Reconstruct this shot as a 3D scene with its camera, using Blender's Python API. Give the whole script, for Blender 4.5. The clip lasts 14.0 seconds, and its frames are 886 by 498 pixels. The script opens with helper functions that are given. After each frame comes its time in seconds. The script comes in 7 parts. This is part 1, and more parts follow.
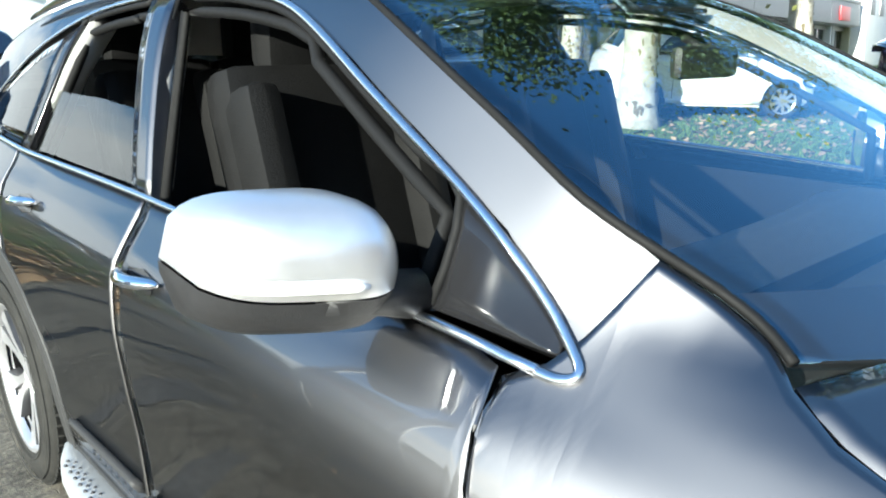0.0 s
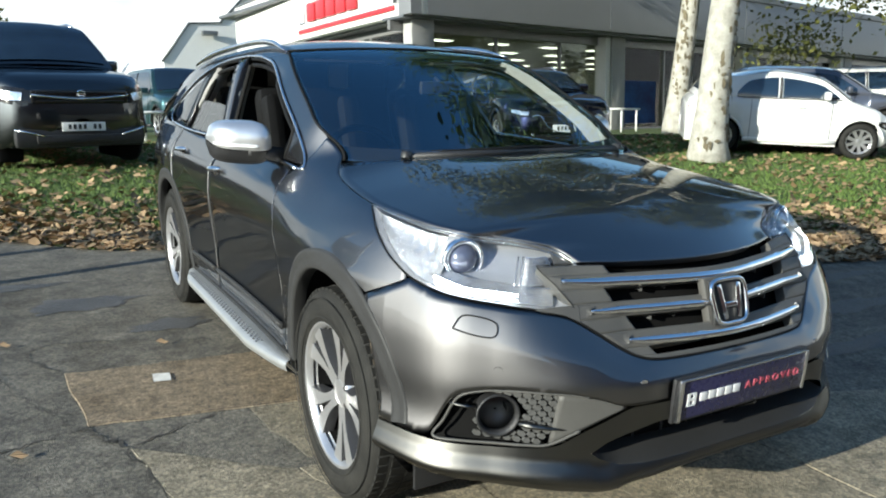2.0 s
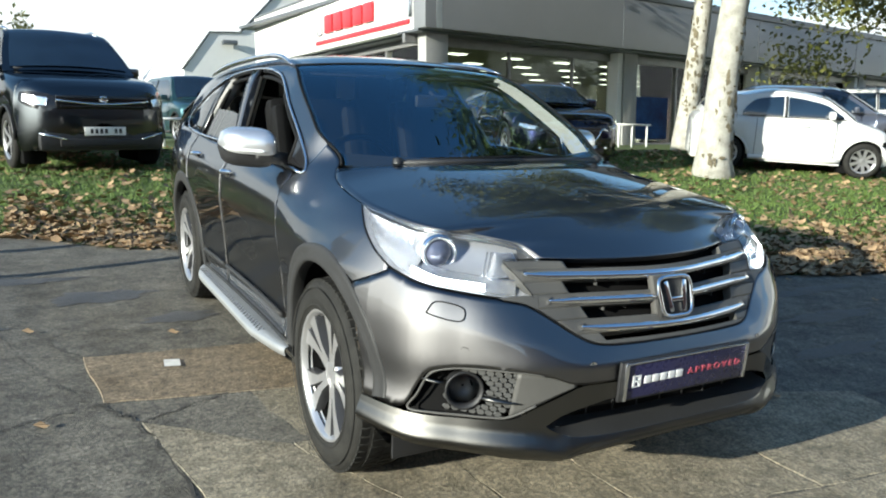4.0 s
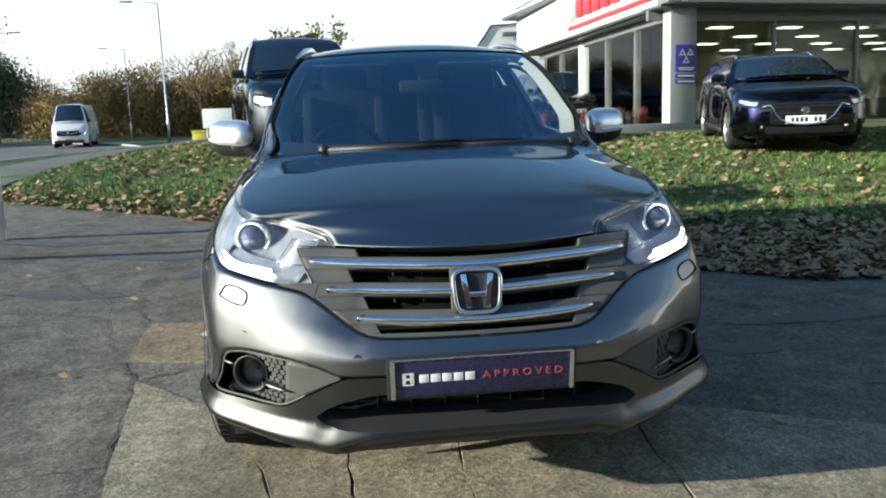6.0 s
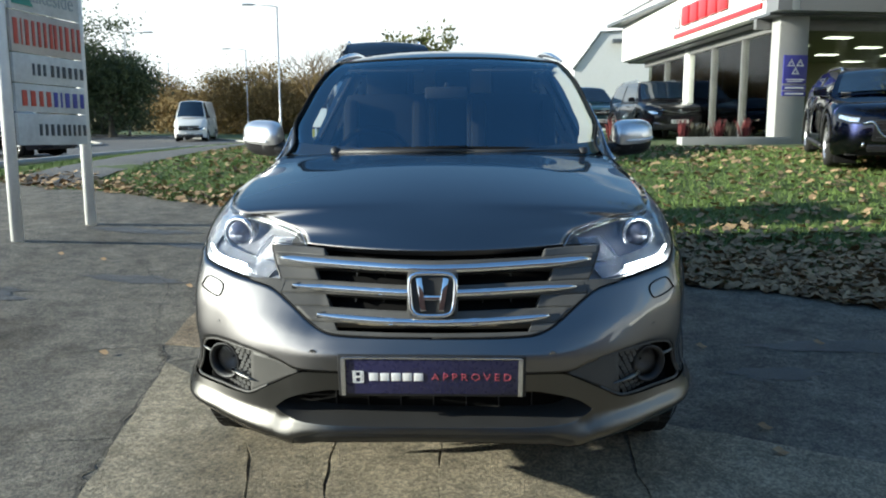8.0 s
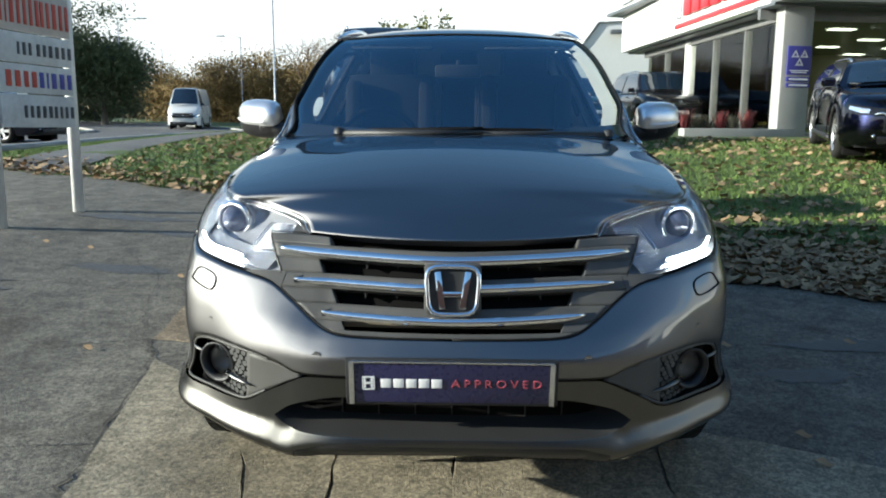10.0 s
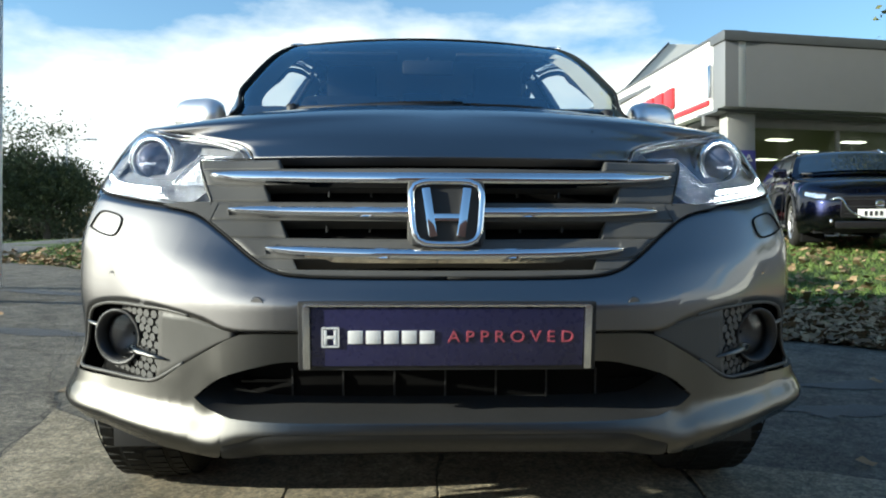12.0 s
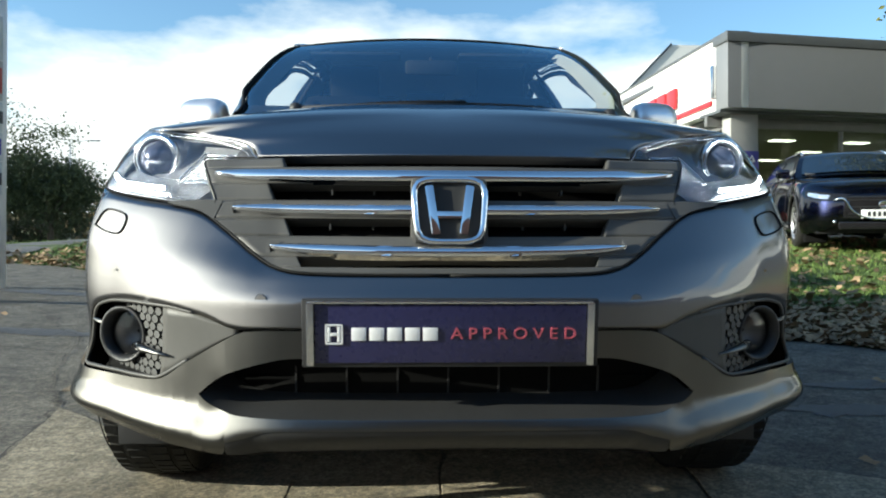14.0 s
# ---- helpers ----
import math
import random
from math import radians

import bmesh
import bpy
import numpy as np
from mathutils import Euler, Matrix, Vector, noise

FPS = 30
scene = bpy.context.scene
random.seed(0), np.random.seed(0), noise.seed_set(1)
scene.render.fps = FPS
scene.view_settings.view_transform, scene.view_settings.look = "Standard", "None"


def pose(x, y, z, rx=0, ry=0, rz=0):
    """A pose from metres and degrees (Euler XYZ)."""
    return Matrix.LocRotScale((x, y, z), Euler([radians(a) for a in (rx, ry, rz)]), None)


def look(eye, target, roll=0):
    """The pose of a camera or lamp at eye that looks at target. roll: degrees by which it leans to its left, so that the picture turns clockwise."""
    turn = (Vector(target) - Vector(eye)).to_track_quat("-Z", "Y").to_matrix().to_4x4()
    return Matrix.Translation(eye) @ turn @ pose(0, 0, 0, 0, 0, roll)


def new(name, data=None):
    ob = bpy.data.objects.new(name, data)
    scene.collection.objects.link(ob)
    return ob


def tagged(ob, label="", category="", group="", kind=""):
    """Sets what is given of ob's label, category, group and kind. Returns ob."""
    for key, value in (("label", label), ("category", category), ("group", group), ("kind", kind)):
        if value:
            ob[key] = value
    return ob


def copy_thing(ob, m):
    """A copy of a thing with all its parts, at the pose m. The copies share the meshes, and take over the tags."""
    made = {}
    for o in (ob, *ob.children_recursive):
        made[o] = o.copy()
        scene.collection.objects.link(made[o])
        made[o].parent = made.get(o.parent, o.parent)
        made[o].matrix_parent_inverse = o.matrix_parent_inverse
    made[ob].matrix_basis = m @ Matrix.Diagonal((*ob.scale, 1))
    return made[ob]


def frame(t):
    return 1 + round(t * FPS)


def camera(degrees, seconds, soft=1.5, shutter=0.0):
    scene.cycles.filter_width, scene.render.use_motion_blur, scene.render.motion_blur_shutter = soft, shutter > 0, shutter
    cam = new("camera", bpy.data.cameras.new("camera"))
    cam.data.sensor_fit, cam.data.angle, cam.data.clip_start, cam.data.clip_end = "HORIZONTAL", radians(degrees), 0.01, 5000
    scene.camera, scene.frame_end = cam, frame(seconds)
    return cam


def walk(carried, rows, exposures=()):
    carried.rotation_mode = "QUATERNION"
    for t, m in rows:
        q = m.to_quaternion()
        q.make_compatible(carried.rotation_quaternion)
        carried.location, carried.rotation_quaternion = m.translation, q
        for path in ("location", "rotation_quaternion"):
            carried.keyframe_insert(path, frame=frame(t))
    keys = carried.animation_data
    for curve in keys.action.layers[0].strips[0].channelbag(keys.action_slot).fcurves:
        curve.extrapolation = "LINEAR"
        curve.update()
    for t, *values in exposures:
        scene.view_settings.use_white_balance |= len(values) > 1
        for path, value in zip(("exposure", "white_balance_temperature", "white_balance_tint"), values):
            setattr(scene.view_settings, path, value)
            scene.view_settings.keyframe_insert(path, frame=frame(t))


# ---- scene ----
cam = camera(60.5, 14.0, soft=2.0)
PATH = [
    (0, (-1.355, 0.923, 1.441), (-0.066, 2.39, 1.009), -2.5),
    (0.2, (-1.378, 0.643, 1.371), (-0.132, 2.167, 1.016), -1.3),
    (0.5, (-1.457, 0.219, 1.372), (-0.293, 1.788, 0.944), -1.1),
    (1, (-1.623, -0.493, 1.338), (-0.5, 1.13, 1.016), 0.5),
    (1.5, (-1.664, -1.034, 1.286), (-0.647, 0.655, 0.953), -1.6),
    (2, (-1.733, -1.358, 1.282), (-0.759, 0.359, 0.964), -1.1),
    (2.5, (-1.834, -1.541, 1.264), (-0.841, 0.17, 0.971), -0.3),
    (3, (-1.845, -1.613, 1.27), (-0.86, 0.1, 0.964), 0.2),
    (3.5, (-1.835, -1.631, 1.27), (-0.857, 0.09, 0.977), 0.2),
    (3.7, (-1.833, -1.637, 1.276), (-0.858, 0.085, 0.985), 0.2),
    (5.8, (-0.452, -2.004, 1.228), (-0.162, -0.047, 0.938), -2.2),
    (6, (-0.322, -2.049, 1.239), (-0.111, -0.084, 0.931), -2.0),
    (6.5, (-0.071, -2.089, 1.25), (-0.042, -0.105, 1.0), -0.8),
    (7, (0.071, -2.106, 1.244), (-0.004, -0.128, 0.955), -1.4),
    (7.5, (0.098, -2.119, 1.243), (0.029, -0.141, 0.952), -0.5),
    (10, (0.017, -1.864, 1.199), (-0.027, 0.111, 0.884), 0.4),
    (10.5, (-0.059, -1.54, 1.129), (-0.051, 0.428, 0.773), 0.0),
    (11, (-0.059, -1.38, 0.857), (0.018, 0.613, 0.708), -1.0),
    (11.5, (-0.076, -1.375, 0.72), (0.035, 0.622, 0.717), -0.5),
    (12, (-0.067, -1.382, 0.707), (0.016, 0.617, 0.716), 0.1),
    (12.5, (-0.065, -1.38, 0.703), (0.015, 0.619, 0.709), -0.5),
    (13, (-0.07, -1.389, 0.709), (0.005, 0.609, 0.72), -0.0),
    (13.5, (-0.067, -1.392, 0.701), (0.012, 0.607, 0.718), 0.0),
    (14, (-0.068, -1.388, 0.7), (0.008, 0.61, 0.712), 0.1),
]
walk(cam, [(t, look(eye, target, roll)) for t, eye, target, roll in PATH], [(0, 1.85, 6100, 1), (.4, 1.45, 6100, 1), (.8, 1.03, 6150, 1), (1.5, .9, 6200, 1), (2, .97, 6200, 2), (3, 1.1, 6250, 2), (6, 1.1, 6250, 1), (10, 1.1, 6250, 1), (11.2, 1.1, 6350, 0), (14, 1.08, 6350, 0)])

# ---- sky and sun: low autumn sun from the car's right-hand side ----
SUN_AZ, SUN_EL = radians(258), radians(15.5)   # azimuth from +y, clockwise
world = bpy.data.worlds.new("sky")
scene.world = world
world.use_nodes = True
wn, wl = world.node_tree.nodes, world.node_tree.links
wn.clear()
sky = wn.new("ShaderNodeTexSky")
sky.sky_type, sky.sun_disc = "NISHITA", False
sky.sun_elevation, sky.sun_rotation = SUN_EL, SUN_AZ
sky.air_density, sky.dust_density, sky.ozone_density = 1.2, .3, 3.0
coord = wn.new("ShaderNodeTexCoord")
stretch = wn.new("ShaderNodeMapping")
stretch.inputs["Scale"].default_value = (1.0, 1.0, 2.6)
cloud = wn.new("ShaderNodeTexNoise")
cloud.inputs["Scale"].default_value, cloud.inputs["Detail"].default_value, cloud.inputs["Roughness"].default_value = 2.1, 7, .55
sep = wn.new("ShaderNodeSeparateXYZ")
low = wn.new("ShaderNodeMapRange")      # thicker cloud towards the horizon
low.inputs["From Min"].default_value, low.inputs["From Max"].default_value = .05, .48
low.inputs["To Min"].default_value, low.inputs["To Max"].default_value = .32, -.16
add = wn.new("ShaderNodeMath")
ramp = wn.new("ShaderNodeMapRange")
ramp.inputs["From Min"].default_value, ramp.inputs["From Max"].default_value = .53, .68
mix = wn.new("ShaderNodeMix")
mix.data_type = "RGBA"
mix.inputs["B"].default_value = (8.9, 9.0, 9.1, 1)
deep = wn.new("ShaderNodeMix")       # clear, deep blue between the clouds
deep.data_type, deep.blend_type = "RGBA", "MULTIPLY"
deep.inputs["Factor"].default_value, deep.inputs["B"].default_value = 1.0, (1.5, 1.6, 1.75, 1)
back = wn.new("ShaderNodeBackground")
back.inputs["Strength"].default_value = .068
wout = wn.new("ShaderNodeOutputWorld")
wl.new(coord.outputs["Generated"], stretch.inputs["Vector"])
wl.new(stretch.outputs["Vector"], cloud.inputs["Vector"])
wl.new(coord.outputs["Generated"], sep.inputs[0])
wl.new(sep.outputs["Z"], low.inputs["Value"])
wl.new(cloud.outputs["Fac"], add.inputs[0])
wl.new(low.outputs["Result"], add.inputs[1])
wl.new(add.outputs[0], ramp.inputs["Value"])
wl.new(ramp.outputs["Result"], mix.inputs["Factor"])
wl.new(sky.outputs["Color"], deep.inputs["A"])
wl.new(deep.outputs["Result"], mix.inputs["A"])
wl.new(mix.outputs["Result"], back.inputs["Color"])
wl.new(back.outputs[0], wout.inputs["Surface"])
sun = new("sun", bpy.data.lights.new("sun", "SUN"))
sun.data.energy, sun.data.angle, sun.data.color = 5.0, radians(.6), (1, .93, .82)
sun.matrix_world = look((math.sin(SUN_AZ) * 50, math.cos(SUN_AZ) * 50, math.tan(SUN_EL) * 50), (0, 0, 0))


# ---- materials ----
def mat(name, base, rough=.5, metal=0.0, var=.12, scale=6.0, bump=0.0, bscale=80.0, coat=0.0, emit=0.0, second=None, rvar=.08, island=0.0, spec=.5):
    """Principled surface whose colour and roughness vary at two scales."""
    m = bpy.data.materials.new(name)
    m.use_nodes = True
    n, l = m.node_tree.nodes, m.node_tree.links
    b = n["Principled BSDF"]
    b.inputs["Metallic"].default_value = metal
    b.inputs["Specular IOR Level"].default_value = spec
    b.inputs["Coat Weight"].default_value, b.inputs["Coat Roughness"].default_value = coat, .03
    tc = n.new("ShaderNodeTexCoord")
    n1, n2 = n.new("ShaderNodeTexNoise"), n.new("ShaderNodeTexNoise")
    n1.inputs["Scale"].default_value, n1.inputs["Detail"].default_value = scale, 4
    n2.inputs["Scale"].default_value, n2.inputs["Detail"].default_value = scale * 9, 3
    for t in (n1, n2):
        l.new(tc.outputs["Object"], t.inputs["Vector"])
    mid = n.new("ShaderNodeMath")
    mid.operation = "MULTIPLY_ADD"
    mid.inputs[1].default_value = .45
    l.new(n2.outputs["Fac"], mid.inputs[0])
    l.new(n1.outputs["Fac"], mid.inputs[2])
    src = mid.outputs[0]
    if island:
        geo = n.new("ShaderNodeNewGeometry")
        isl = n.new("ShaderNodeMath")
        isl.operation = "MULTIPLY_ADD"
        isl.inputs[1].default_value = island
        l.new(geo.outputs["Random Per Island"], isl.inputs[0])
        l.new(src, isl.inputs[2])
        src = isl.outputs[0]
    r = n.new("ShaderNodeMapRange")
    r.inputs["From Min"].default_value, r.inputs["From Max"].default_value = .42, 1.05 + island
    l.new(src, r.inputs["Value"])
    mx = n.new("ShaderNodeMix")
    mx.data_type = "RGBA"
    lo = [c * (1 - var) for c in base]
    hi = second or [min(1, c * (1 + var)) for c in base]
    mx.inputs["A"].default_value, mx.inputs["B"].default_value = (*lo, 1), (*hi, 1)
    l.new(r.outputs["Result"], mx.inputs["Factor"])
    l.new(mx.outputs["Result"], b.inputs["Base Color"])
    rr = n.new("ShaderNodeMapRange")
    rr.inputs["From Min"].default_value, rr.inputs["From Max"].default_value = .3, .7
    rr.inputs["To Min"].default_value, rr.inputs["To Max"].default_value = max(0, rough * (1 - rvar)), min(1, rough * (1 + rvar))
    l.new(n2.outputs["Fac"], rr.inputs["Value"])
    l.new(rr.outputs["Result"], b.inputs["Roughness"])
    if bump:
        n3, bp = n.new("ShaderNodeTexNoise"), n.new("ShaderNodeBump")
        n3.inputs["Scale"].default_value, n3.inputs["Detail"].default_value = bscale, 4
        bp.inputs["Strength"].default_value, bp.inputs["Distance"].default_value = min(1, bump), .01
        l.new(tc.outputs["Object"], n3.inputs["Vector"])
        l.new(n3.outputs["Fac"], bp.inputs["Height"])
        l.new(bp.outputs["Normal"], b.inputs["Normal"])
    if emit:
        b.inputs["Emission Color"].default_value, b.inputs["Emission Strength"].default_value = (*base, 1), emit
    return m


def glass(name, tint, ior=1.5, rough=0.0, sheen=(1, 1, 1)):
    """A thin pane: tinted see-through with Fresnel gloss."""
    m = bpy.data.materials.new(name)
    m.use_nodes = True
    n, l = m.node_tree.nodes, m.node_tree.links
    n.clear()
    tr, gl, mx, fr, out = (n.new("ShaderNode" + k) for k in ("BsdfTransparent", "BsdfGlossy", "MixShader", "Fresnel", "OutputMaterial"))
    tr.inputs["Color"].default_value = (*tint, 1)
    gl.inputs["Color"].default_value, gl.inputs["Roughness"].default_value = (*sheen, 1), rough
    fr.inputs["IOR"].default_value = ior
    l.new(fr.outputs[0], mx.inputs[0])
    l.new(tr.outputs[0], mx.inputs[1])
    l.new(gl.outputs[0], mx.inputs[2])
    l.new(mx.outputs[0], out.inputs["Surface"])
    return m


def flake_paint(name, base, rough, ior):
    """Metallic car paint: a soft flake lobe under a clear, mirror-like lacquer."""
    m = bpy.data.materials.new(name)
    m.use_nodes = True
    n, l = m.node_tree.nodes, m.node_tree.links
    n.clear()
    tc, no, hue, flake, coat_, mx, fr, out = (n.new("ShaderNode" + k) for k in ("TexCoord", "TexNoise", "Mix", "BsdfAnisotropic", "BsdfAnisotropic", "MixShader", "Fresnel", "OutputMaterial"))
    no.inputs["Scale"].default_value, no.inputs["Detail"].default_value = 2.2, 5
    hue.data_type = "RGBA"
    hue.inputs["A"].default_value, hue.inputs["B"].default_value = (*[c * .93 for c in base], 1), (*[c * 1.07 for c in base], 1)
    flake.distribution = "BECKMANN"
    flake.inputs["Roughness"].default_value, coat_.inputs["Roughness"].default_value = rough, .02
    fr.inputs["IOR"].default_value = ior
    l.new(tc.outputs["Object"], no.inputs["Vector"])
    l.new(no.outputs["Fac"], hue.inputs["Factor"])
    l.new(hue.outputs["Result"], flake.inputs["Color"])
    l.new(fr.outputs[0], mx.inputs[0])
    l.new(flake.outputs[0], mx.inputs[1])
    l.new(coat_.outputs[0], mx.inputs[2])
    l.new(mx.outputs[0], out.inputs["Surface"])
    return m


PAINT = flake_paint("grey_metallic_paint", (.150, .146, .147), .545, 1.9)
PAINT_LIP = flake_paint("silver_grey_paint", (.122, .119, .112), .47, 1.35)
CHROME = mat("chrome", (.86, .86, .87), .07, 1, .04, 4)
SATIN = mat("satin_chrome", (.72, .73, .75), .2, 1, .05, 5)
BLACK = mat("black_plastic", (.018, .018, .019), .5, 0, .2, 12, bump=.15, bscale=500)
GLOSSB = mat("gloss_black", (.012, .012, .013), .12, 0, .2, 6)
CLAD = mat("grey_cladding", (.034, .034, .034), .5, .0, .1, 9, spec=.18)
GRILLE = mat("dark_grey_grille", (.076, .074, .069), .5, 0, .1, 9, spec=.3)
# dark grey that puts the shade of the lip's down-turned face into its colour
CHIN_SHADE = mat("chin_shade_grey", (.032, .032, .032), .5, .1, .1, 9, spec=.25)
HONEY = mat("grey_honeycomb", (.06, .06, .058), .5, 0)
CAPM = mat("bright_silver_cap", (.8, .8, .8), .33, .85, .04, 5, coat=.6)
# near-black for hollows, whose shade is put into the colour
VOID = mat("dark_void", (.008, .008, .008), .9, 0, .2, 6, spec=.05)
RUBBER = mat("tyre_rubber", (.018, .018, .017), .75, 0, .3, 14, bump=.25, bscale=220, second=(.03, .029, .026), spec=.2)
ALLOY = mat("alloy_silver", (.56, .56, .57), .3, .8, .1, 9)
ALLOY_D = mat("alloy_dark", (.09, .09, .095), .4, .7, .2, 9)
STEEL = mat("brake_steel", (.12, .12, .12), .45, 1, .2, 20)
STEPM = mat("brushed_aluminium", (.42, .43, .43), .45, .6, .1, 8)
SEAL = mat("rubber_seal", (.006, .006, .006), .7, spec=.2)
LEATHER = mat("black_leather", (.007, .007, .007), .62, 0, .2, 14, bump=.2, bscale=260, spec=.15)
TRIM_IN = mat("grey_interior_trim", (.33, .32, .30), .7, 0, .08, 9, bump=.1, bscale=400)
DASH = mat("dark_dashboard", (.03, .03, .032), .6, 0, .2, 12, bump=.2, bscale=400)
SCREEN = glass("windscreen_glass", (.74, .82, .84), 2.4, sheen=(.5, .8, 1.0))      # blue of the reflected sky put into the gloss colour
WINDOW = glass("side_glass", (.55, .6, .6), 1.5)
PRIVACY = glass("privacy_glass", (.10, .11, .115), 1.5)
LENS = glass("headlamp_lens", (.93, .95, .97), 1.45)
REFLECT = mat("lamp_reflector", (.74, .75, .77), .24, .86, .1, 30, bump=.5, bscale=90)
LAMPD = mat("lamp_housing", (.44, .45, .48), .3, .5, .12, 12)
LED = mat("led_light", (1.0, 1.0, 1.0), .3, 0, .0, 6, emit=10.0)
BULB = mat("projector_lens", (.10, .11, .16), .05, .2, .1, 5, coat=1)
NAVY = mat("navy_plate", (.016, .016, .06), .28, 0, .1, 8, coat=.4)
RED = mat("red_lettering", (.55, .05, .05), .4)
PINK = mat("pink_red_lettering", (.36, .07, .10), .4)
WHITE = mat("white_plastic", (.8, .8, .79), .4, 0, .04, 8)


# ---- building helpers ----
def mesh_of(name, verts, faces, smooth=True):
    me = bpy.data.meshes.new(name)
    me.from_pydata(np.array([tuple(v) for v in verts] if not isinstance(verts, np.ndarray) else verts, float).tolist(), [], faces)
    if smooth:
        me.polygons.foreach_set("use_smooth", [True] * len(me.polygons))
    me.update()
    return me


def part(name, data, material, parent=None, label="", m=None):
    """One mesh object, from a bmesh or a mesh, under a thing or a part."""
    if isinstance(data, bmesh.types.BMesh):
        me = bpy.data.meshes.new(name)
        bmesh.ops.recalc_face_normals(data, faces=data.faces)
        data.to_mesh(me)
        data.free()
        me.polygons.foreach_set("use_smooth", [True] * len(me.polygons))
        me.set_sharp_from_angle(angle=radians(38))
        data = me
    if not data.materials:
        for k in material if isinstance(material, (list, tuple)) else [material]:
            data.materials.append(k)
    ob = new(name, data)
    ob.parent = parent
    if m is not None:
        ob.matrix_basis = m
    return tagged(ob, label)


def thing(name, label, category, m=None, group="", kind=""):
    ob = tagged(new(name), label, category, group, kind)
    ob.empty_display_size = .1
    if m is not None:
        ob.matrix_basis = m
    return ob


def solo(name, data, material, label, category="", group="", kind="", m=None):
    ob = part(name, data, material, None, "", m)
    return tagged(ob, label, category, group, kind)


def sheet(P, rim=0.0, centre=(0, 2.3, .6), flip=None, closed=False, name="sheet"):
    """A smooth sheet through a grid of places; rim: how far its border folds inwards."""
    P = np.asarray(P, float)
    du, dv = np.gradient(P, axis=0), np.gradient(P, axis=1)
    N = np.cross(du, dv)
    N /= np.linalg.norm(N, axis=-1, keepdims=True) + 1e-12
    if flip is None:
        flip = (N * (P - np.array(centre))).sum() < 0
    if flip:
        N = -N
    if rim:
        Q = np.pad(P, ((1, 1), (1, 1), (0, 0)), mode="edge")
        K = np.pad(N, ((1, 1), (1, 1), (0, 0)), mode="edge")
        edge = np.ones(Q.shape[:2], bool)
        edge[1:-1, 1:-1] = False
        Q[edge] -= K[edge] * rim
        P = Q
    a, b = P.shape[:2]
    idx = np.arange(a * b).reshape(a, b)
    q = np.stack([idx[:-1, :-1], idx[1:, :-1], idx[1:, 1:], idx[:-1, 1:]], -1).reshape(-1, 4)
    if flip:
        q = q[:, ::-1]
    me = mesh_of(name, P.reshape(-1, 3), q.tolist())
    if rim:          # the folded border meets the face in a crisp edge
        k = np.ones((a - 1, b - 1), bool)
        k[[0, -1]] = False
        k[:, [0, -1]] = False
        me.polygons.foreach_set("use_smooth", k.ravel().tolist())
        me.update()
    return me


def box(bm, size, at=(0, 0, 0), bevel=0.0, m=None):
    """A bevelled block added to a bmesh."""
    got = bmesh.ops.create_cube(bm, size=1)
    vs = got["verts"]
    t = (m or Matrix()) @ Matrix.Translation(at) @ Matrix.Diagonal((*size, 1))
    bmesh.ops.transform(bm, matrix=t, verts=vs)
    if bevel:
        es = {e for v in vs for e in v.link_edges}
        bmesh.ops.bevel(bm, geom=list(es), offset=bevel, segments=2, affect="EDGES", profile=.6)
    return bm


def block(size, at=(0, 0, 0), bevel=0.0, m=None):
    return box(bmesh.new(), size, at, bevel, m)


def tube(points, r, n=8, caps=True, squash=1.0):
    """A round bar along points; r: a radius, or one for each point."""
    P = [Vector(p) for p in points]
    rs = [float(q) for q in r] if hasattr(r, "__len__") else [float(r)] * len(P)
    vs, fs = [], []
    side = None
    for i, p in enumerate(P):
        d = (P[min(i + 1, len(P) - 1)] - P[max(i - 1, 0)]).normalized()
        if side is None:
            side = d.orthogonal().normalized()
        side = (side - d * side.dot(d)).normalized()
        up = d.cross(side)
        for k in range(n):
            a = 2 * math.pi * k / n
            vs.append(p + rs[i] * (math.cos(a) * side + squash * math.sin(a) * up))
    for i in range(len(P) - 1):
        for k in range(n):
            a, b = i * n + k, i * n + (k + 1) % n
            fs.append((a, b, b + n, a + n))
    if caps:
        fs += [tuple(range(n))[::-1], tuple(range((len(P) - 1) * n, len(P) * n))]
    return mesh_of("tube", vs, fs)


def lathe(profile, n=40, axis="x"):
    """A turned body: profile rows (along the axis, radius)."""
    vs, fs = [], []
    for h, r in profile:
        for k in range(n):
            a = 2 * math.pi * k / n
            c, s = r * math.cos(a), r * math.sin(a)
            vs.append({"x": (h, c, s), "y": (c, h, s), "z": (c, s, h)}[axis])
    for i in range(len(profile) - 1):
        for k in range(n):
            a, b = i * n + k, i * n + (k + 1) % n
            fs.append((a, a + n, b + n, b))
    return mesh_of("turned", vs, fs)


def outline(points, depth, m=None, bevel=0.0):
    """A plate cut to an outline in x and z, of some depth along y."""
    bm = bmesh.new()
    f = bm.faces.new([bm.verts.new((x, 0, z)) for x, z in points])
    got = bmesh.ops.extrude_face_region(bm, geom=[f])
    bmesh.ops.translate(bm, vec=(0, depth, 0), verts=[g for g in got["geom"] if isinstance(g, bmesh.types.BMVert)])
    if bevel:
        bmesh.ops.bevel(bm, geom=bm.edges[:], offset=bevel, segments=1, affect="EDGES")
    if m is not None:
        bm.transform(m)
    return bm


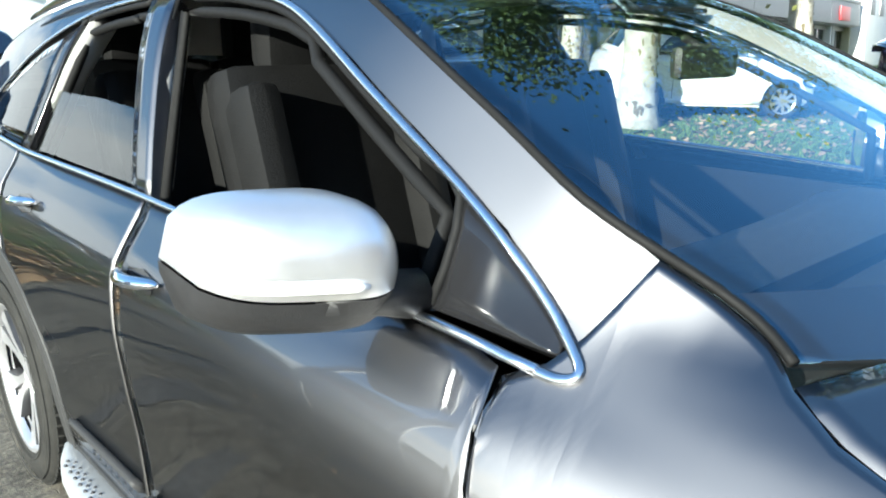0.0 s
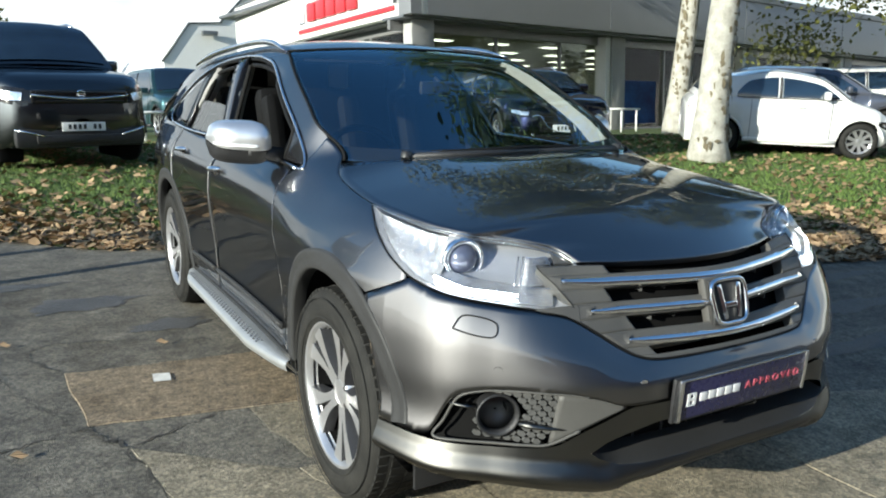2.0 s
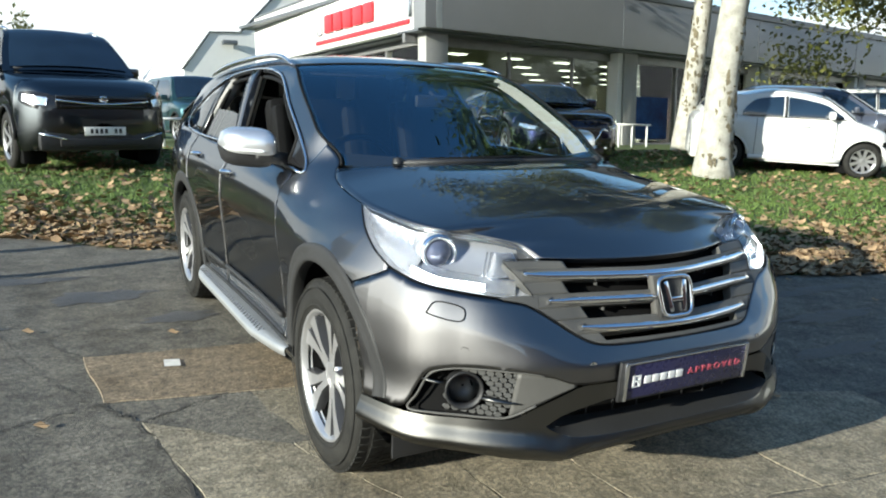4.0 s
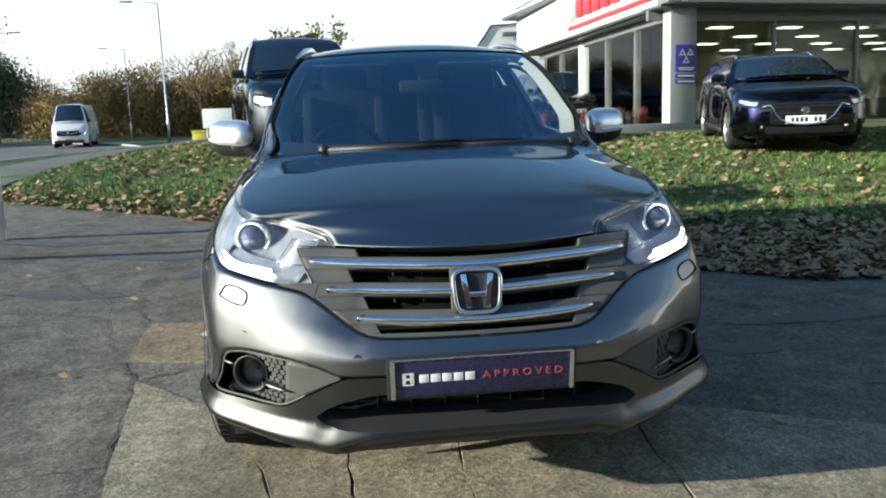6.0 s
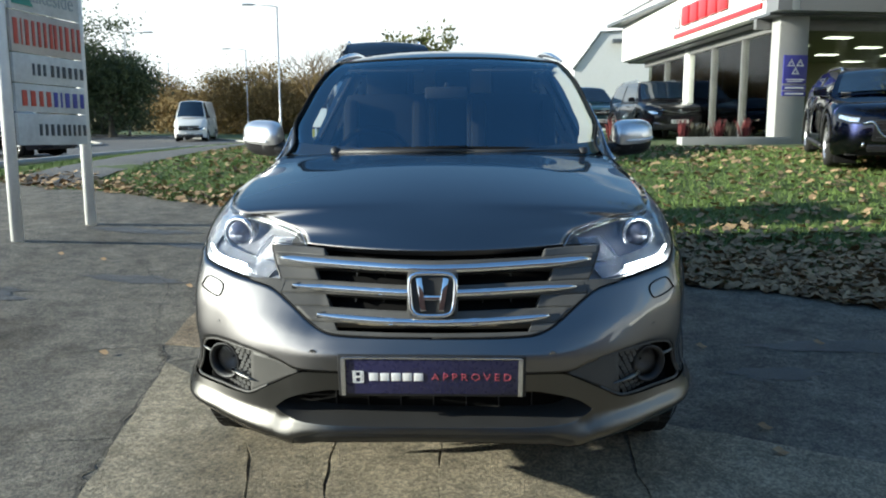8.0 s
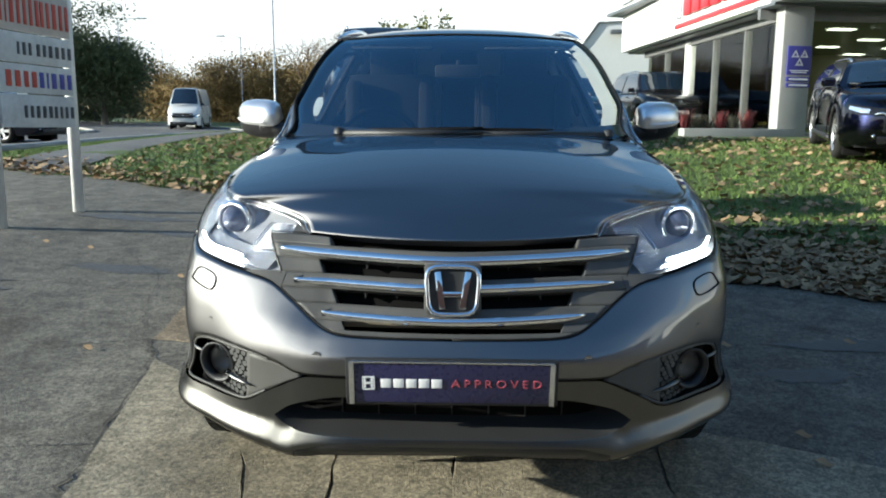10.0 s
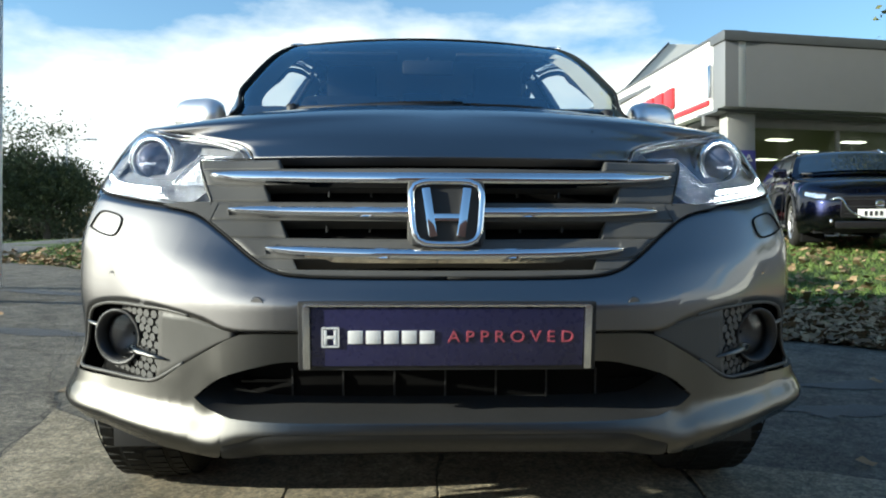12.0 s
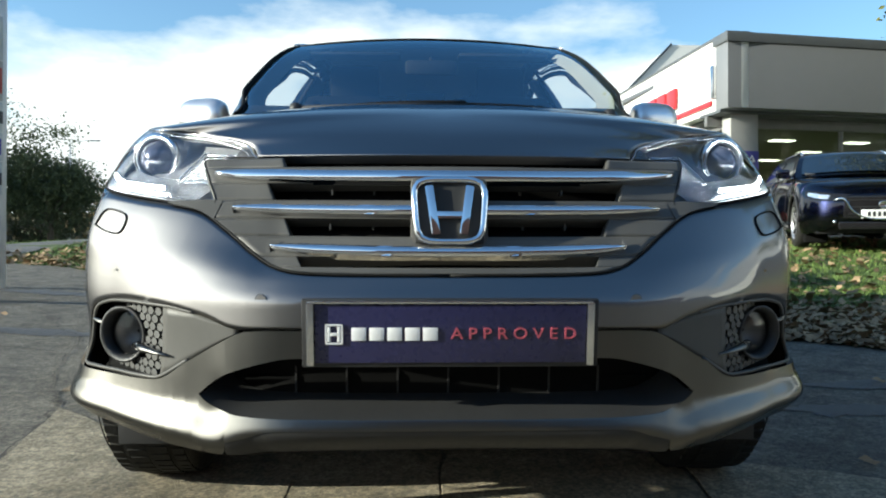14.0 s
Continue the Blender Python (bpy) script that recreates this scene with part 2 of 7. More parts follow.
def joined(*meshes):
    bm = bmesh.new()
    for me in meshes:
        if isinstance(me, bmesh.types.BMesh):
            tmp = bpy.data.meshes.new("tmp")
            me.to_mesh(tmp)
            me.free()
            me = tmp
        bm.from_mesh(me)
    for f in bm.faces:
        f.smooth = True
    out = bpy.data.meshes.new("joined")
    bm.to_mesh(out)
    bm.free()
    return out


def words(text, size, m, material, parent, name="lettering", depth=.002, width=None, label=""):
    """Raised letters in the built-in font, as a mesh; m: their frame, x along the line, y up."""
    cu = bpy.data.curves.new("text", "FONT")
    cu.body, cu.size, cu.extrude, cu.align_x, cu.align_y = text, size, depth, "CENTER", "CENTER"
    tmp = new("text", cu)
    dg = bpy.context.evaluated_depsgraph_get()
    me = bpy.data.meshes.new_from_object(tmp.evaluated_get(dg))
    bpy.data.objects.remove(tmp)
    if width:
        xs = [v.co.x for v in me.vertices]
        me.transform(Matrix.Diagonal((width / (max(xs) - min(xs)), 1, 1, 1)))
    me.transform(m)
    me.materials.clear()
    return part(name, me, material, parent, label)


def ruled(pairs, n, k, s=-1, out=0.0, curve=True):
    """A patch of the car's skin between two lines of (u, height), given as pairs of ends."""
    a, b = np.array([p[0] for p in pairs], float), np.array([p[1] for p in pairs], float)
    w = np.r_[0, np.cumsum(np.hypot(*np.diff((a + b) / 2, axis=0).T) + .5 * np.hypot(*np.diff(a, axis=0).T) + .5 * np.hypot(*np.diff(b, axis=0).T))]
    t = np.linspace(0, w[-1], n)
    t = np.sort(np.r_[t, w[1:-1]])
    A = np.stack([np.interp(t, w, a[:, i]) for i in (0, 1)], -1)
    B = np.stack([np.interp(t, w, b[:, i]) for i in (0, 1)], -1)
    v = np.linspace(0, 1, k)[None, :, None]
    G = A[:, None] * (1 - v) + B[:, None] * v
    P = body(G[..., 0], G[..., 1], out)
    return P * np.array([-s, 1, 1])


def line_on(points, n, s=-1, out=0.0):
    """A line on the car's skin through (u, height) points."""
    q = spline(points, n)
    return body(q[:, 0], q[:, 1], out) * np.array([-s, 1, 1])


# ---- lie of the land: the site climbs gently away from the camera ----
def land(x, y):
    x, y = np.asarray(x, float), np.asarray(y, float)
    h = np.interp(y, [-6, 0, 4.3, 6, 9.5, 12, 15.5, 60, 120], [-.38, 0, .27, .40, .82, .96, 1.07, 1.9, 2.6])
    road = np.interp(y, [-6, 0, 10, 20, 40, 60, 120], [-.35, .1, .6, .76, .85, 1.4, 2.2])
    q = np.clip((-x - 5) / 5, 0, 1)
    h = h + (road - h) * q * q * (3 - 2 * q) + .063 * np.clip(-x - 1.8, 0, 2.2) * np.clip((y + 1) / 3, 0, 1) * np.clip((8 - y) / 4, 0, 1) * (1 - q) + .02 * np.clip(x - 6, 0, 7) * np.clip((14 - y) / 5, 0, 1)
    far = np.clip((np.hypot(x, y) - 150) / 250, 0, 1)
    return h + far * far * 46 * np.clip(.1 - x / 170, 0, 1) * (.6 + .4 * np.sin(x * .012 + 1.3)) * np.clip((y + 60) / 200, 0, 1)


def on_land(x, y, rz=0, dz=0.0):
    return pose(x, y, float(land(x, y)) + dz, 0, 0, rz)


def parked(x, y, rz):
    """The pose of something that stands on the slope."""
    e = .8
    n = Vector((float(land(x - e, y) - land(x + e, y)), float(land(x, y - e) - land(x, y + e)), 2 * e)).normalized()
    tilt = Vector((0, 0, 1)).rotation_difference(n).to_matrix().to_4x4()
    return Matrix.Translation((x, y, float(land(x, y)))) @ tilt @ Matrix.Rotation(radians(rz), 4, "Z")
# ---- car body surface: plan outline and inset profiles ----
PLAN = [(0, .05), (.2, .052), (.35, .066), (.5, .12), (.6, .18), (.692, .258), (.797, .365), (.855, .53), (.89, .70), (.905, .93), (.898, 1.2),
        (.888, 1.55), (.885, 2.0), (.886, 2.6), (.892, 3.1), (.905, 3.55), (.892, 3.95), (.85, 4.3), (.74, 4.52), (.5, 4.6), (.2, 4.62), (0, 4.62)]


def spline(points, steps=12):
    """A Catmull-Rom curve through points, as an array of places."""
    p = np.array(points, float)
    p = np.vstack([2 * p[0] - p[1], p, 2 * p[-1] - p[-2]])
    out = []
    for i in range(1, len(p) - 2):
        t = np.linspace(0, 1, steps, endpoint=False)[:, None]
        out.append(.5 * (2 * p[i] + (p[i + 1] - p[i - 1]) * t + (2 * p[i - 1] - 5 * p[i] + 4 * p[i + 1] - p[i + 2]) * t**2
                         + (3 * p[i] - p[i - 1] - 3 * p[i + 1] + p[i + 2]) * t**3))
    return np.vstack(out + [p[-2:-1]])


OUT = spline(PLAN)
ARC = np.r_[0, np.cumsum(np.hypot(*np.diff(OUT, axis=0).T))]


def u_at(index):
    return ARC[int(round(index * 12))]


PROFILES = [  # plan point, then (height, inset) pairs
    (0, [(.22, .24), (.28, .12), (.32, .05), (.370, -.002), (.385, .0), (.42, .02), (.47, .0), (.6, .0), (.64, .018), (.70, .05), (.78, .09), (.85, .125), (.885, .15), (.95, .3)]),
    (2, [(.22, .24), (.28, .10), (.318, .035), (.364, -.006), (.385, .0), (.42, .02), (.47, .0), (.6, .0), (.64, .022), (.70, .08), (.776, .13), (.85, .17), (.89, .2), (.95, .33)]),
    (2.4, [(.22, .2), (.28, .08), (.312, .014), (.345, -.012), (.385, .0), (.42, .016), (.47, .0), (.6, .0), (.645, .02), (.71, .075), (.785, .126), (.855, .17), (.895, .21), (.955, .34)]),
    (2.65, [(.22, .16), (.27, .07), (.31, .012), (.342, -.014), (.4, .006), (.5, .003), (.6, .0), (.652, .019), (.715, .068), (.79, .123), (.857, .17), (.897, .218), (.957, .35)]),
    (3, [(.22, .15), (.27, .07), (.312, .016), (.35, -.014), (.41, .008), (.5, .005), (.6, .0), (.66, .018), (.72, .06), (.80, .12), (.86, .17), (.9, .225), (.96, .36)]),
    (5, [(.22, .12), (.27, .06), (.322, .012), (.362, -.02), (.41, .0), (.5, .01), (.6, .0), (.68, .006), (.75, .03), (.82, .075), (.88, .135), (.93, .2), (.98, .32)]),
    (7, [(.22, .09), (.28, .03), (.325, .0), (.365, -.03), (.41, -.012), (.5, .01), (.6, .004), (.7, .006), (.8, .03), (.84, .045), (.88, .065), (.93, .098), (.97, .14), (1.02, .24)]),
    (9, [(.22, .05), (.3, .01), (.36, .0), (.5, .0), (.7, .0), (.8, .005), (.86, .03), (.92, .062), (.96, .092), (1.003, .132), (1.05, .22), (1.1, .34), (1.25, .5)]),
    (10, [(.22, .07), (.3, .035), (.4, .02), (.5, .018), (.7, .008), (.82, .0), (.88, .018), (.95, .065), (1.03, .142), (1.07, .20), (1.1, .255), (1.16, .33), (1.3, .45)]),
    (11, [(.22, .12), (.3, .035), (.45, .034), (.55, .028), (.7, .012), (.82, .0), (.9, .008), (.97, .035), (1.04, .1), (1.1, .14), (1.172, .165), (1.3, .23), (1.45, .315), (1.56, .4)]),
    (12, [(.22, .12), (.3, .04), (.45, .036), (.55, .03), (.7, .012), (.82, .0), (.9, .004), (.96, .02), (1.01, .06), (1.05, .085), (1.2, .14), (1.35, .205), (1.48, .28), (1.56, .36)]),
    (15, [(.22, .12), (.3, .03), (.45, .01), (.55, .005), (.7, .0), (.82, .0), (.92, .006), (1.0, .03), (1.06, .07), (1.12, .1), (1.25, .16), (1.38, .225), (1.48, .3), (1.56, .4)]),
    (17, [(.22, .12), (.3, .02), (.45, .01), (.6, .0), (.7, .0), (.85, .01), (.95, .03), (1.06, .07), (1.2, .14), (1.32, .21), (1.45, .3), (1.56, .42)]),
    (20, [(.22, .1), (.3, .0), (.5, .0), (.62, .03), (.7, .06), (.85, .08), (1.0, .11), (1.1, .15), (1.25, .25), (1.4, .36), (1.5, .44), (1.56, .5)]),
]
PROF_U = np.array([u_at(i) for i, _ in PROFILES])


def smooth_fit(knots):
    """Slopes of a monotone cubic through knots (height, value)."""
    z, v = np.array(knots, float).T
    h, s = np.diff(z), np.diff(v) / np.diff(z)
    m = np.r_[s[0], [0 if a * b <= 0 else 2 * a * b / (a + b) for a, b in zip(s, s[1:])], s[-1]]
    return z, v, m


FITTED = [smooth_fit(k) for _, k in PROFILES]


def cubic(fit, z):
    k, v, m = fit
    i = np.clip(np.searchsorted(k, z) - 1, 0, len(k) - 2)
    h = k[i + 1] - k[i]
    t = (np.clip(z, k[0] - .05, k[-1] + .12) - k[i]) / h
    t = np.clip(t, -.5, 1.5)
    return (v[i] * (1 + 2 * t) * (1 - t) ** 2 + m[i] * h * t * (1 - t) ** 2 + v[i + 1] * t * t * (3 - 2 * t) + m[i + 1] * h * t * t * (t - 1))


def body(u, z, out=0.0):
    """The place on the right-hand (negative x) half of the body skin: u along the plan outline from the nose, z the height; out: proud of it."""
    u, z = np.broadcast_arrays(np.asarray(u, float), np.asarray(z, float))
    x, y = np.interp(u, ARC, OUT[:, 0]), np.interp(u, ARC, OUT[:, 1])
    e = .012
    tx = np.interp(u + e, ARC, OUT[:, 0]) - np.interp(np.maximum(u - e, -e), np.r_[-e, ARC], np.r_[-e, OUT[:, 0]])
    ty = np.interp(u + e, ARC, OUT[:, 1]) - np.interp(np.maximum(u - e, -e), np.r_[-e, ARC], np.r_[OUT[0, 1], OUT[:, 1]])
    n = np.hypot(tx, ty)
    d = np.stack([cubic(f, z) for f in FITTED])
    i = np.clip(np.searchsorted(PROF_U, u) - 1, 0, len(PROF_U) - 2)
    t = np.clip((u - PROF_U[i]) / (PROF_U[i + 1] - PROF_U[i]), 0, 1)
    g = np.arange(len(PROF_U)).reshape((-1,) + (1,) * u.ndim)
    h = np.diff(PROF_U).reshape((-1,) + (1,) * u.ndim)
    s = np.diff(d, axis=0) / h
    m = np.where(s[1:] * s[:-1] > 0, 2 * s[1:] * s[:-1] / (s[1:] + s[:-1] + 1e-12 * np.sign(s[1:] + s[:-1] + 1e-15)), 0)
    m = np.concatenate([0 * s[:1], m, s[-1:]])
    pick_ = lambda q, k: (q * (g[:len(q)] == k)).sum(0)
    a, b, ma, mb, w = pick_(d, i), pick_(d, i + 1), pick_(m, i), pick_(m, i + 1), pick_(h + 0 * d[1:], i)
    inset = a * (1 + 2 * t) * (1 - t) ** 2 + ma * w * t * (1 - t) ** 2 + b * t * t * (3 - 2 * t) + mb * w * t * t * (t - 1) - out
    return np.stack([-(x - ty / n * inset), y + tx / n * inset, z], -1)


# ---- the grey SUV on the forecourt ----
SLOPE = 3.6
suv = thing("suv", "dark grey metallic SUV with chrome mirrors, parked on sloping tarmac", "car", pose(0, 0, 0, SLOPE))
BELT = [(2.02, 1.052), (2.3, 1.062), (3.06, 1.085), (3.77, 1.095), (4.0, 1.104), (4.22, 1.115)]
ROOFLINE = [(2.02, 1.06), (2.17, 1.172), (2.363, 1.272), (2.6, 1.382), (2.78, 1.445), (2.97, 1.472), (3.1, 1.483), (3.39, 1.487), (3.74, 1.462), (4.0, 1.395), (4.2, 1.315), (4.42, 1.2)]
BELT_C, ROOF_C = spline(BELT), spline(ROOFLINE)


def belt(u):
    return float(np.interp(u, BELT_C[:, 0], BELT_C[:, 1]))


def top_z(u):
    return float(np.interp(u, ROOF_C[:, 0], ROOF_C[:, 1]))


# bonnet: rises from the grille edge, crowned across
HOOD_Y = smooth_fit([(.17, .865), (.2, .886), (.3, .945), (.45, 1.0), (.6, 1.035), (.8, 1.068), (1.0, 1.093), (1.15, 1.107), (1.35, 1.125)])
EDGE_UZ = [(.495, .89), (.57, .914), (.665, .933), (.79, .950), (.943, .962), (1.07, .973), (1.18, .983), (1.29, .992), (1.385, 1.0), (1.5, 1.013), (1.6, 1.024), (1.70, 1.038), (1.77, 1.056), (1.822, 1.08)]
E_ = [body(u, z) for u, z in EDGE_UZ]
SIDE_H = spline([(-p[0], p[1], p[2]) for p in E_], 12)


def hood_sheet(m=44, n=26):
    """A patch between the nose edge, the side edges and the rear line, crowned across."""
    d = np.r_[0, np.cumsum(np.linalg.norm(np.diff(SIDE_H, axis=0), axis=1))]
    v = np.linspace(0, 1, m) ** 1.25
    side = np.stack([np.interp(v * d[-1], d, SIDE_H[:, k]) for k in range(3)], -1)
    t = np.linspace(0, 1, n)
    front_y, rear_y = .205 + (side[0, 1] - .205) * t ** 2, side[-1, 1] - .15 * (1 - t ** 2)
    mid_y = .205 + (rear_y[0] - .205) * v
    V, T = v[:, None], t[None]
    X = T * side[:, :1]
    Y = (1 - V) * front_y[None] + V * rear_y[None] + (1 - T) * mid_y[:, None] + T * side[:, 1:2] - (1 - T) * ((1 - V) * front_y[0] + V * rear_y[0]) - T * ((1 - V) * front_y[-1] + V * rear_y[-1])
    crown = cubic(HOOD_Y, mid_y)[:, None]
    crown = crown + (.888 - crown[0]) * (1 - V) ** 6
    Z = crown + (side[:, 2:3] - crown) * T ** (1.8 + .9 * V)
    P = np.stack([X, Y, Z], -1).transpose(1, 0, 2)
    return np.concatenate([P[::-1][:-1] * np.array([-1, 1, 1]), P])


part("bonnet", sheet(hood_sheet(), .02, centre=(0, .7, 0)), PAINT, suv)

# front bumper
TOP = spline([(0, .655), (.25, .657), (.338, .667), (.399, .691), (.477, .735), (.55, .770), (.635, .786), (.731, .796), (.86, .812), (.961, .823), (1.055, .842)])
LOW = spline([(0, .556), (.28, .556), (.405, .554), (.47, .573), (.556, .588), (.65, .594), (.72, .592), (.80, .58), (.86, .556), (.905, .49), (.95, .432), (1.1, .428)])
mids = np.r_[np.linspace(0, .95, 60), np.linspace(.957, 1.055, 8)]
half = [((u, float(np.interp(u, LOW[:, 0], LOW[:, 1]))), (u, float(np.interp(u, TOP[:, 0], TOP[:, 1])))) for u in mids]
half += [((1.09, .428), (1.13, .806)), ((1.115, .428), (1.20, .776)), ((1.125, .428), (1.215, .768))]
R_ = ruled(half, 20, 16)
part("front_bumper", sheet(np.concatenate([R_[::-1], R_[1:] * np.array([-1, 1, 1])]), .006), PAINT, suv)

# lower lip with the air intake
LIP = spline([(0, .5548), (.28, .5548), (.372, .552), (.400, .545), (.423, .534), (.52, .482), (.586, .445), (.659, .436), (.8, .431), (.95, .428), (1.12, .424)])
GAP = spline([(0, .506), (.266, .504), (.332, .497), (.429, .466), (.49, .424)])
lip = lambda u: float(np.interp(u, LIP[:, 0], LIP[:, 1]))
LEDGE = spline([(0, .389), (.2, .389), (.38, .390), (.43, .396), (.47, .41), (.49, .424)])
FOOT = spline([(0, .318), (.3, .316), (.442, .308), (.55, .312), (.672, .319), (.963, .332), (1.12, .336)])
foot = lambda u: float(np.interp(u, FOOT[:, 0], FOOT[:, 1]))
upper = [((u, float(np.interp(u, GAP[:, 0], GAP[:, 1]))), (u, lip(u))) for u in np.linspace(0, .49, 24)]
BREAK = spline([(0, .369), (.2, .369), (.327, .367), (.38, .352), (.424, .338), (.436, .312), (.49, .311)])
brk = lambda u: max(foot(u), float(np.interp(u, BREAK[:, 0], BREAK[:, 1])))
lower = [((u, brk(u)), (u, float(np.interp(u, LEDGE[:, 0], LEDGE[:, 1])))) for u in np.linspace(0, .49, 50)]
# down-turned face of the lip, coloured dark in place of its shade
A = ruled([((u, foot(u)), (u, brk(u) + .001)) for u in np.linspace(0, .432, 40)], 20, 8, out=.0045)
part("chin", sheet(np.concatenate([A[::-1], A[1:] * np.array([-1, 1, 1])])), CHIN_SHADE, suv, "lower face of the lip, coloured dark as if shaded")
outer = [((u, foot(u)), (u, lip(u))) for u in np.linspace(.49, 1.12, 40)]
pieces = []
for pr, k in ((upper, 5), (lower, 16), (outer, 26)):
    A = ruled(pr, 20, k, out=.006)
    if pr is outer:
        pieces += [sheet(A), sheet(A * np.array([-1, 1, 1]))]
    else:
        pieces.append(sheet(np.concatenate([A[::-1], A[1:] * np.array([-1, 1, 1])])))
us = np.linspace(0, 1.12, 40)       # folded foot
A = np.stack([body(us, np.array([foot(u) for u in us]) - .012 * v, .006 - .06 * v) for v in np.linspace(0, 1, 3)], 1)
pieces.append(sheet(np.concatenate([A[::-1], A[1:] * np.array([-1, 1, 1])]), centre=(0, 2, .6)))
part("front_lip", joined(*pieces), PAINT_LIP, suv, "silver-grey lower lip with a wide intake")
# near-black sheet that stands in for the shade below the lip
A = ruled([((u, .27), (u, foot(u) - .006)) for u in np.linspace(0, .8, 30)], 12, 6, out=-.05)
part("under_lip_shade", sheet(np.concatenate([A[::-1], A[1:] * np.array([-1, 1, 1])])), VOID, suv, "near-black sheet for the shade under the lip")
us = np.linspace(0, .487, 24)       # floor of the intake, sloping back
zs = np.interp(us, LEDGE[:, 0], LEDGE[:, 1])
A = np.stack([body(us, zs + .030 * v, .006 - .09 * v) for v in np.linspace(0, 1, 4)], 1)
part("intake_floor", sheet(np.concatenate([A[::-1], A[1:] * np.array([-1, 1, 1])])), CHIN_SHADE, suv, "dark grey floor of the intake")
# near-black sheet behind the opening, dark in place of shade
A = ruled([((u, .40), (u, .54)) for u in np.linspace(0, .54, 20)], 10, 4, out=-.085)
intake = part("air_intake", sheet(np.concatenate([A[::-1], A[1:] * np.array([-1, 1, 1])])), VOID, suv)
for x in (-.3, -.2, -.1, 0, .1, .2, .3):
    part("intake_bar", block((.004, .02, .08), (x, .15 + .25 * max(0, abs(x) - .2) ** 1.5, .455)), BLACK, intake)
for z in (.445, .475):
    part("intake_bar", block((.8, .012, .005), (0, .16, z)), VOID, intake)

# fog lamp pockets
for s in (-1, 1):
    sur = [((.40, .5465), (.40, .5535)), ((.44, .528), (.44, .562)), ((.52, .484), (.5, .582)), ((.575, .453), (.545, .587)), ((.602, .445), (.58, .590))]
    surround = part("fog_lamp_surround", sheet(ruled(sur, 14, 8, s, -.004), .02), GRILLE, suv)
    ring = [(.50, .580), (.556, .588), (.62, .590), (.70, .590), (.78, .583), (.845, .558), (.89, .485), (.918, .437), (.84, .436), (.75, .438), (.66, .440), (.60, .446), (.52, .486)]
    part("rim", tube(line_on(ring, 8, s, -.003), .0042, 6), GRILLE, surround)
    part("back", sheet(ruled([((.56, .40), (.55, .6)), ((.94, .395), (.94, .6))], 10, 8, s, -.05)), VOID, surround)
    honey = bmesh.new()
    for i in range(13):
        for j in range(10):
            u, z = .580 + .027 * i + (.0135 if j % 2 else 0), .447 + .0158 * j
            if z > .578 - max(0, u - .74) * 1.1 or u > .80 or math.hypot((u - .735) * .9, z - .515) < .058 or u < .578 + .35 * (.53 - z) * (z < .53):
                continue
            c, c2 = (body(q, z, -.012 - .12 * max(0, u - .62)) * np.array([-s, 1, 1]) for q in (u, u + .02))
            tx = Vector(c2 - c).normalized()
            ring_ = [Vector(c) + tx * (.0105 * math.cos(a)) + Vector((0, 0, .0088 * math.sin(a))) for a in np.arange(6) * math.pi / 3]
            front = [honey.verts.new(p) for p in ring_]
            rear = [honey.verts.new(p + Vector((0, .008, 0))) for p in ring_]
            honey.faces.new(front)
            for k in range(6):
                honey.faces.new((front[k], rear[k], rear[(k + 1) % 6], front[(k + 1) % 6]))
    tagged(part("honeycomb_mesh", honey, HONEY, surround), kind="stuff")
    c = body(.742, .515, -.012) * np.array([-s, 1, 1])
    face = look(tuple(c), (c[0] + .42 * s, c[1] - 1, c[2])) @ pose(0, 0, 0, 0, 180, 0)
    lampf = part("fog_lamp", lathe([(-.05, .05), (.0, .057), (.012, .06), (.014, .055), (.0, .048), (-.012, .047)], 28, "z"), BLACK, suv, m=face)
    part("reflector", lathe([(-.035, .004), (-.03, .03), (-.012, .046)], 24, "z"), ALLOY_D, lampf)
    part("lens", lathe([(.002, .0005), (0, .03), (-.006, .047)], 24, "z"), LENS, lampf)
    for a, b, q, rs in ((.565, .685, .500, [.002, .006, .009, .009]), (.80, .875, .522, [.006, .006, .005, .003])):
        pts = [body(u, q + (u - .68) * .09, o) * np.array([-s, 1, 1]) for u, o in zip(np.linspace(a, b, 4), (.002, .004, .004, .0) if a < .7 else (-.004, .0, .001, -.002))]
        part("fin", tube(pts, rs, 6, squash=.6), PAINT_LIP, surround)

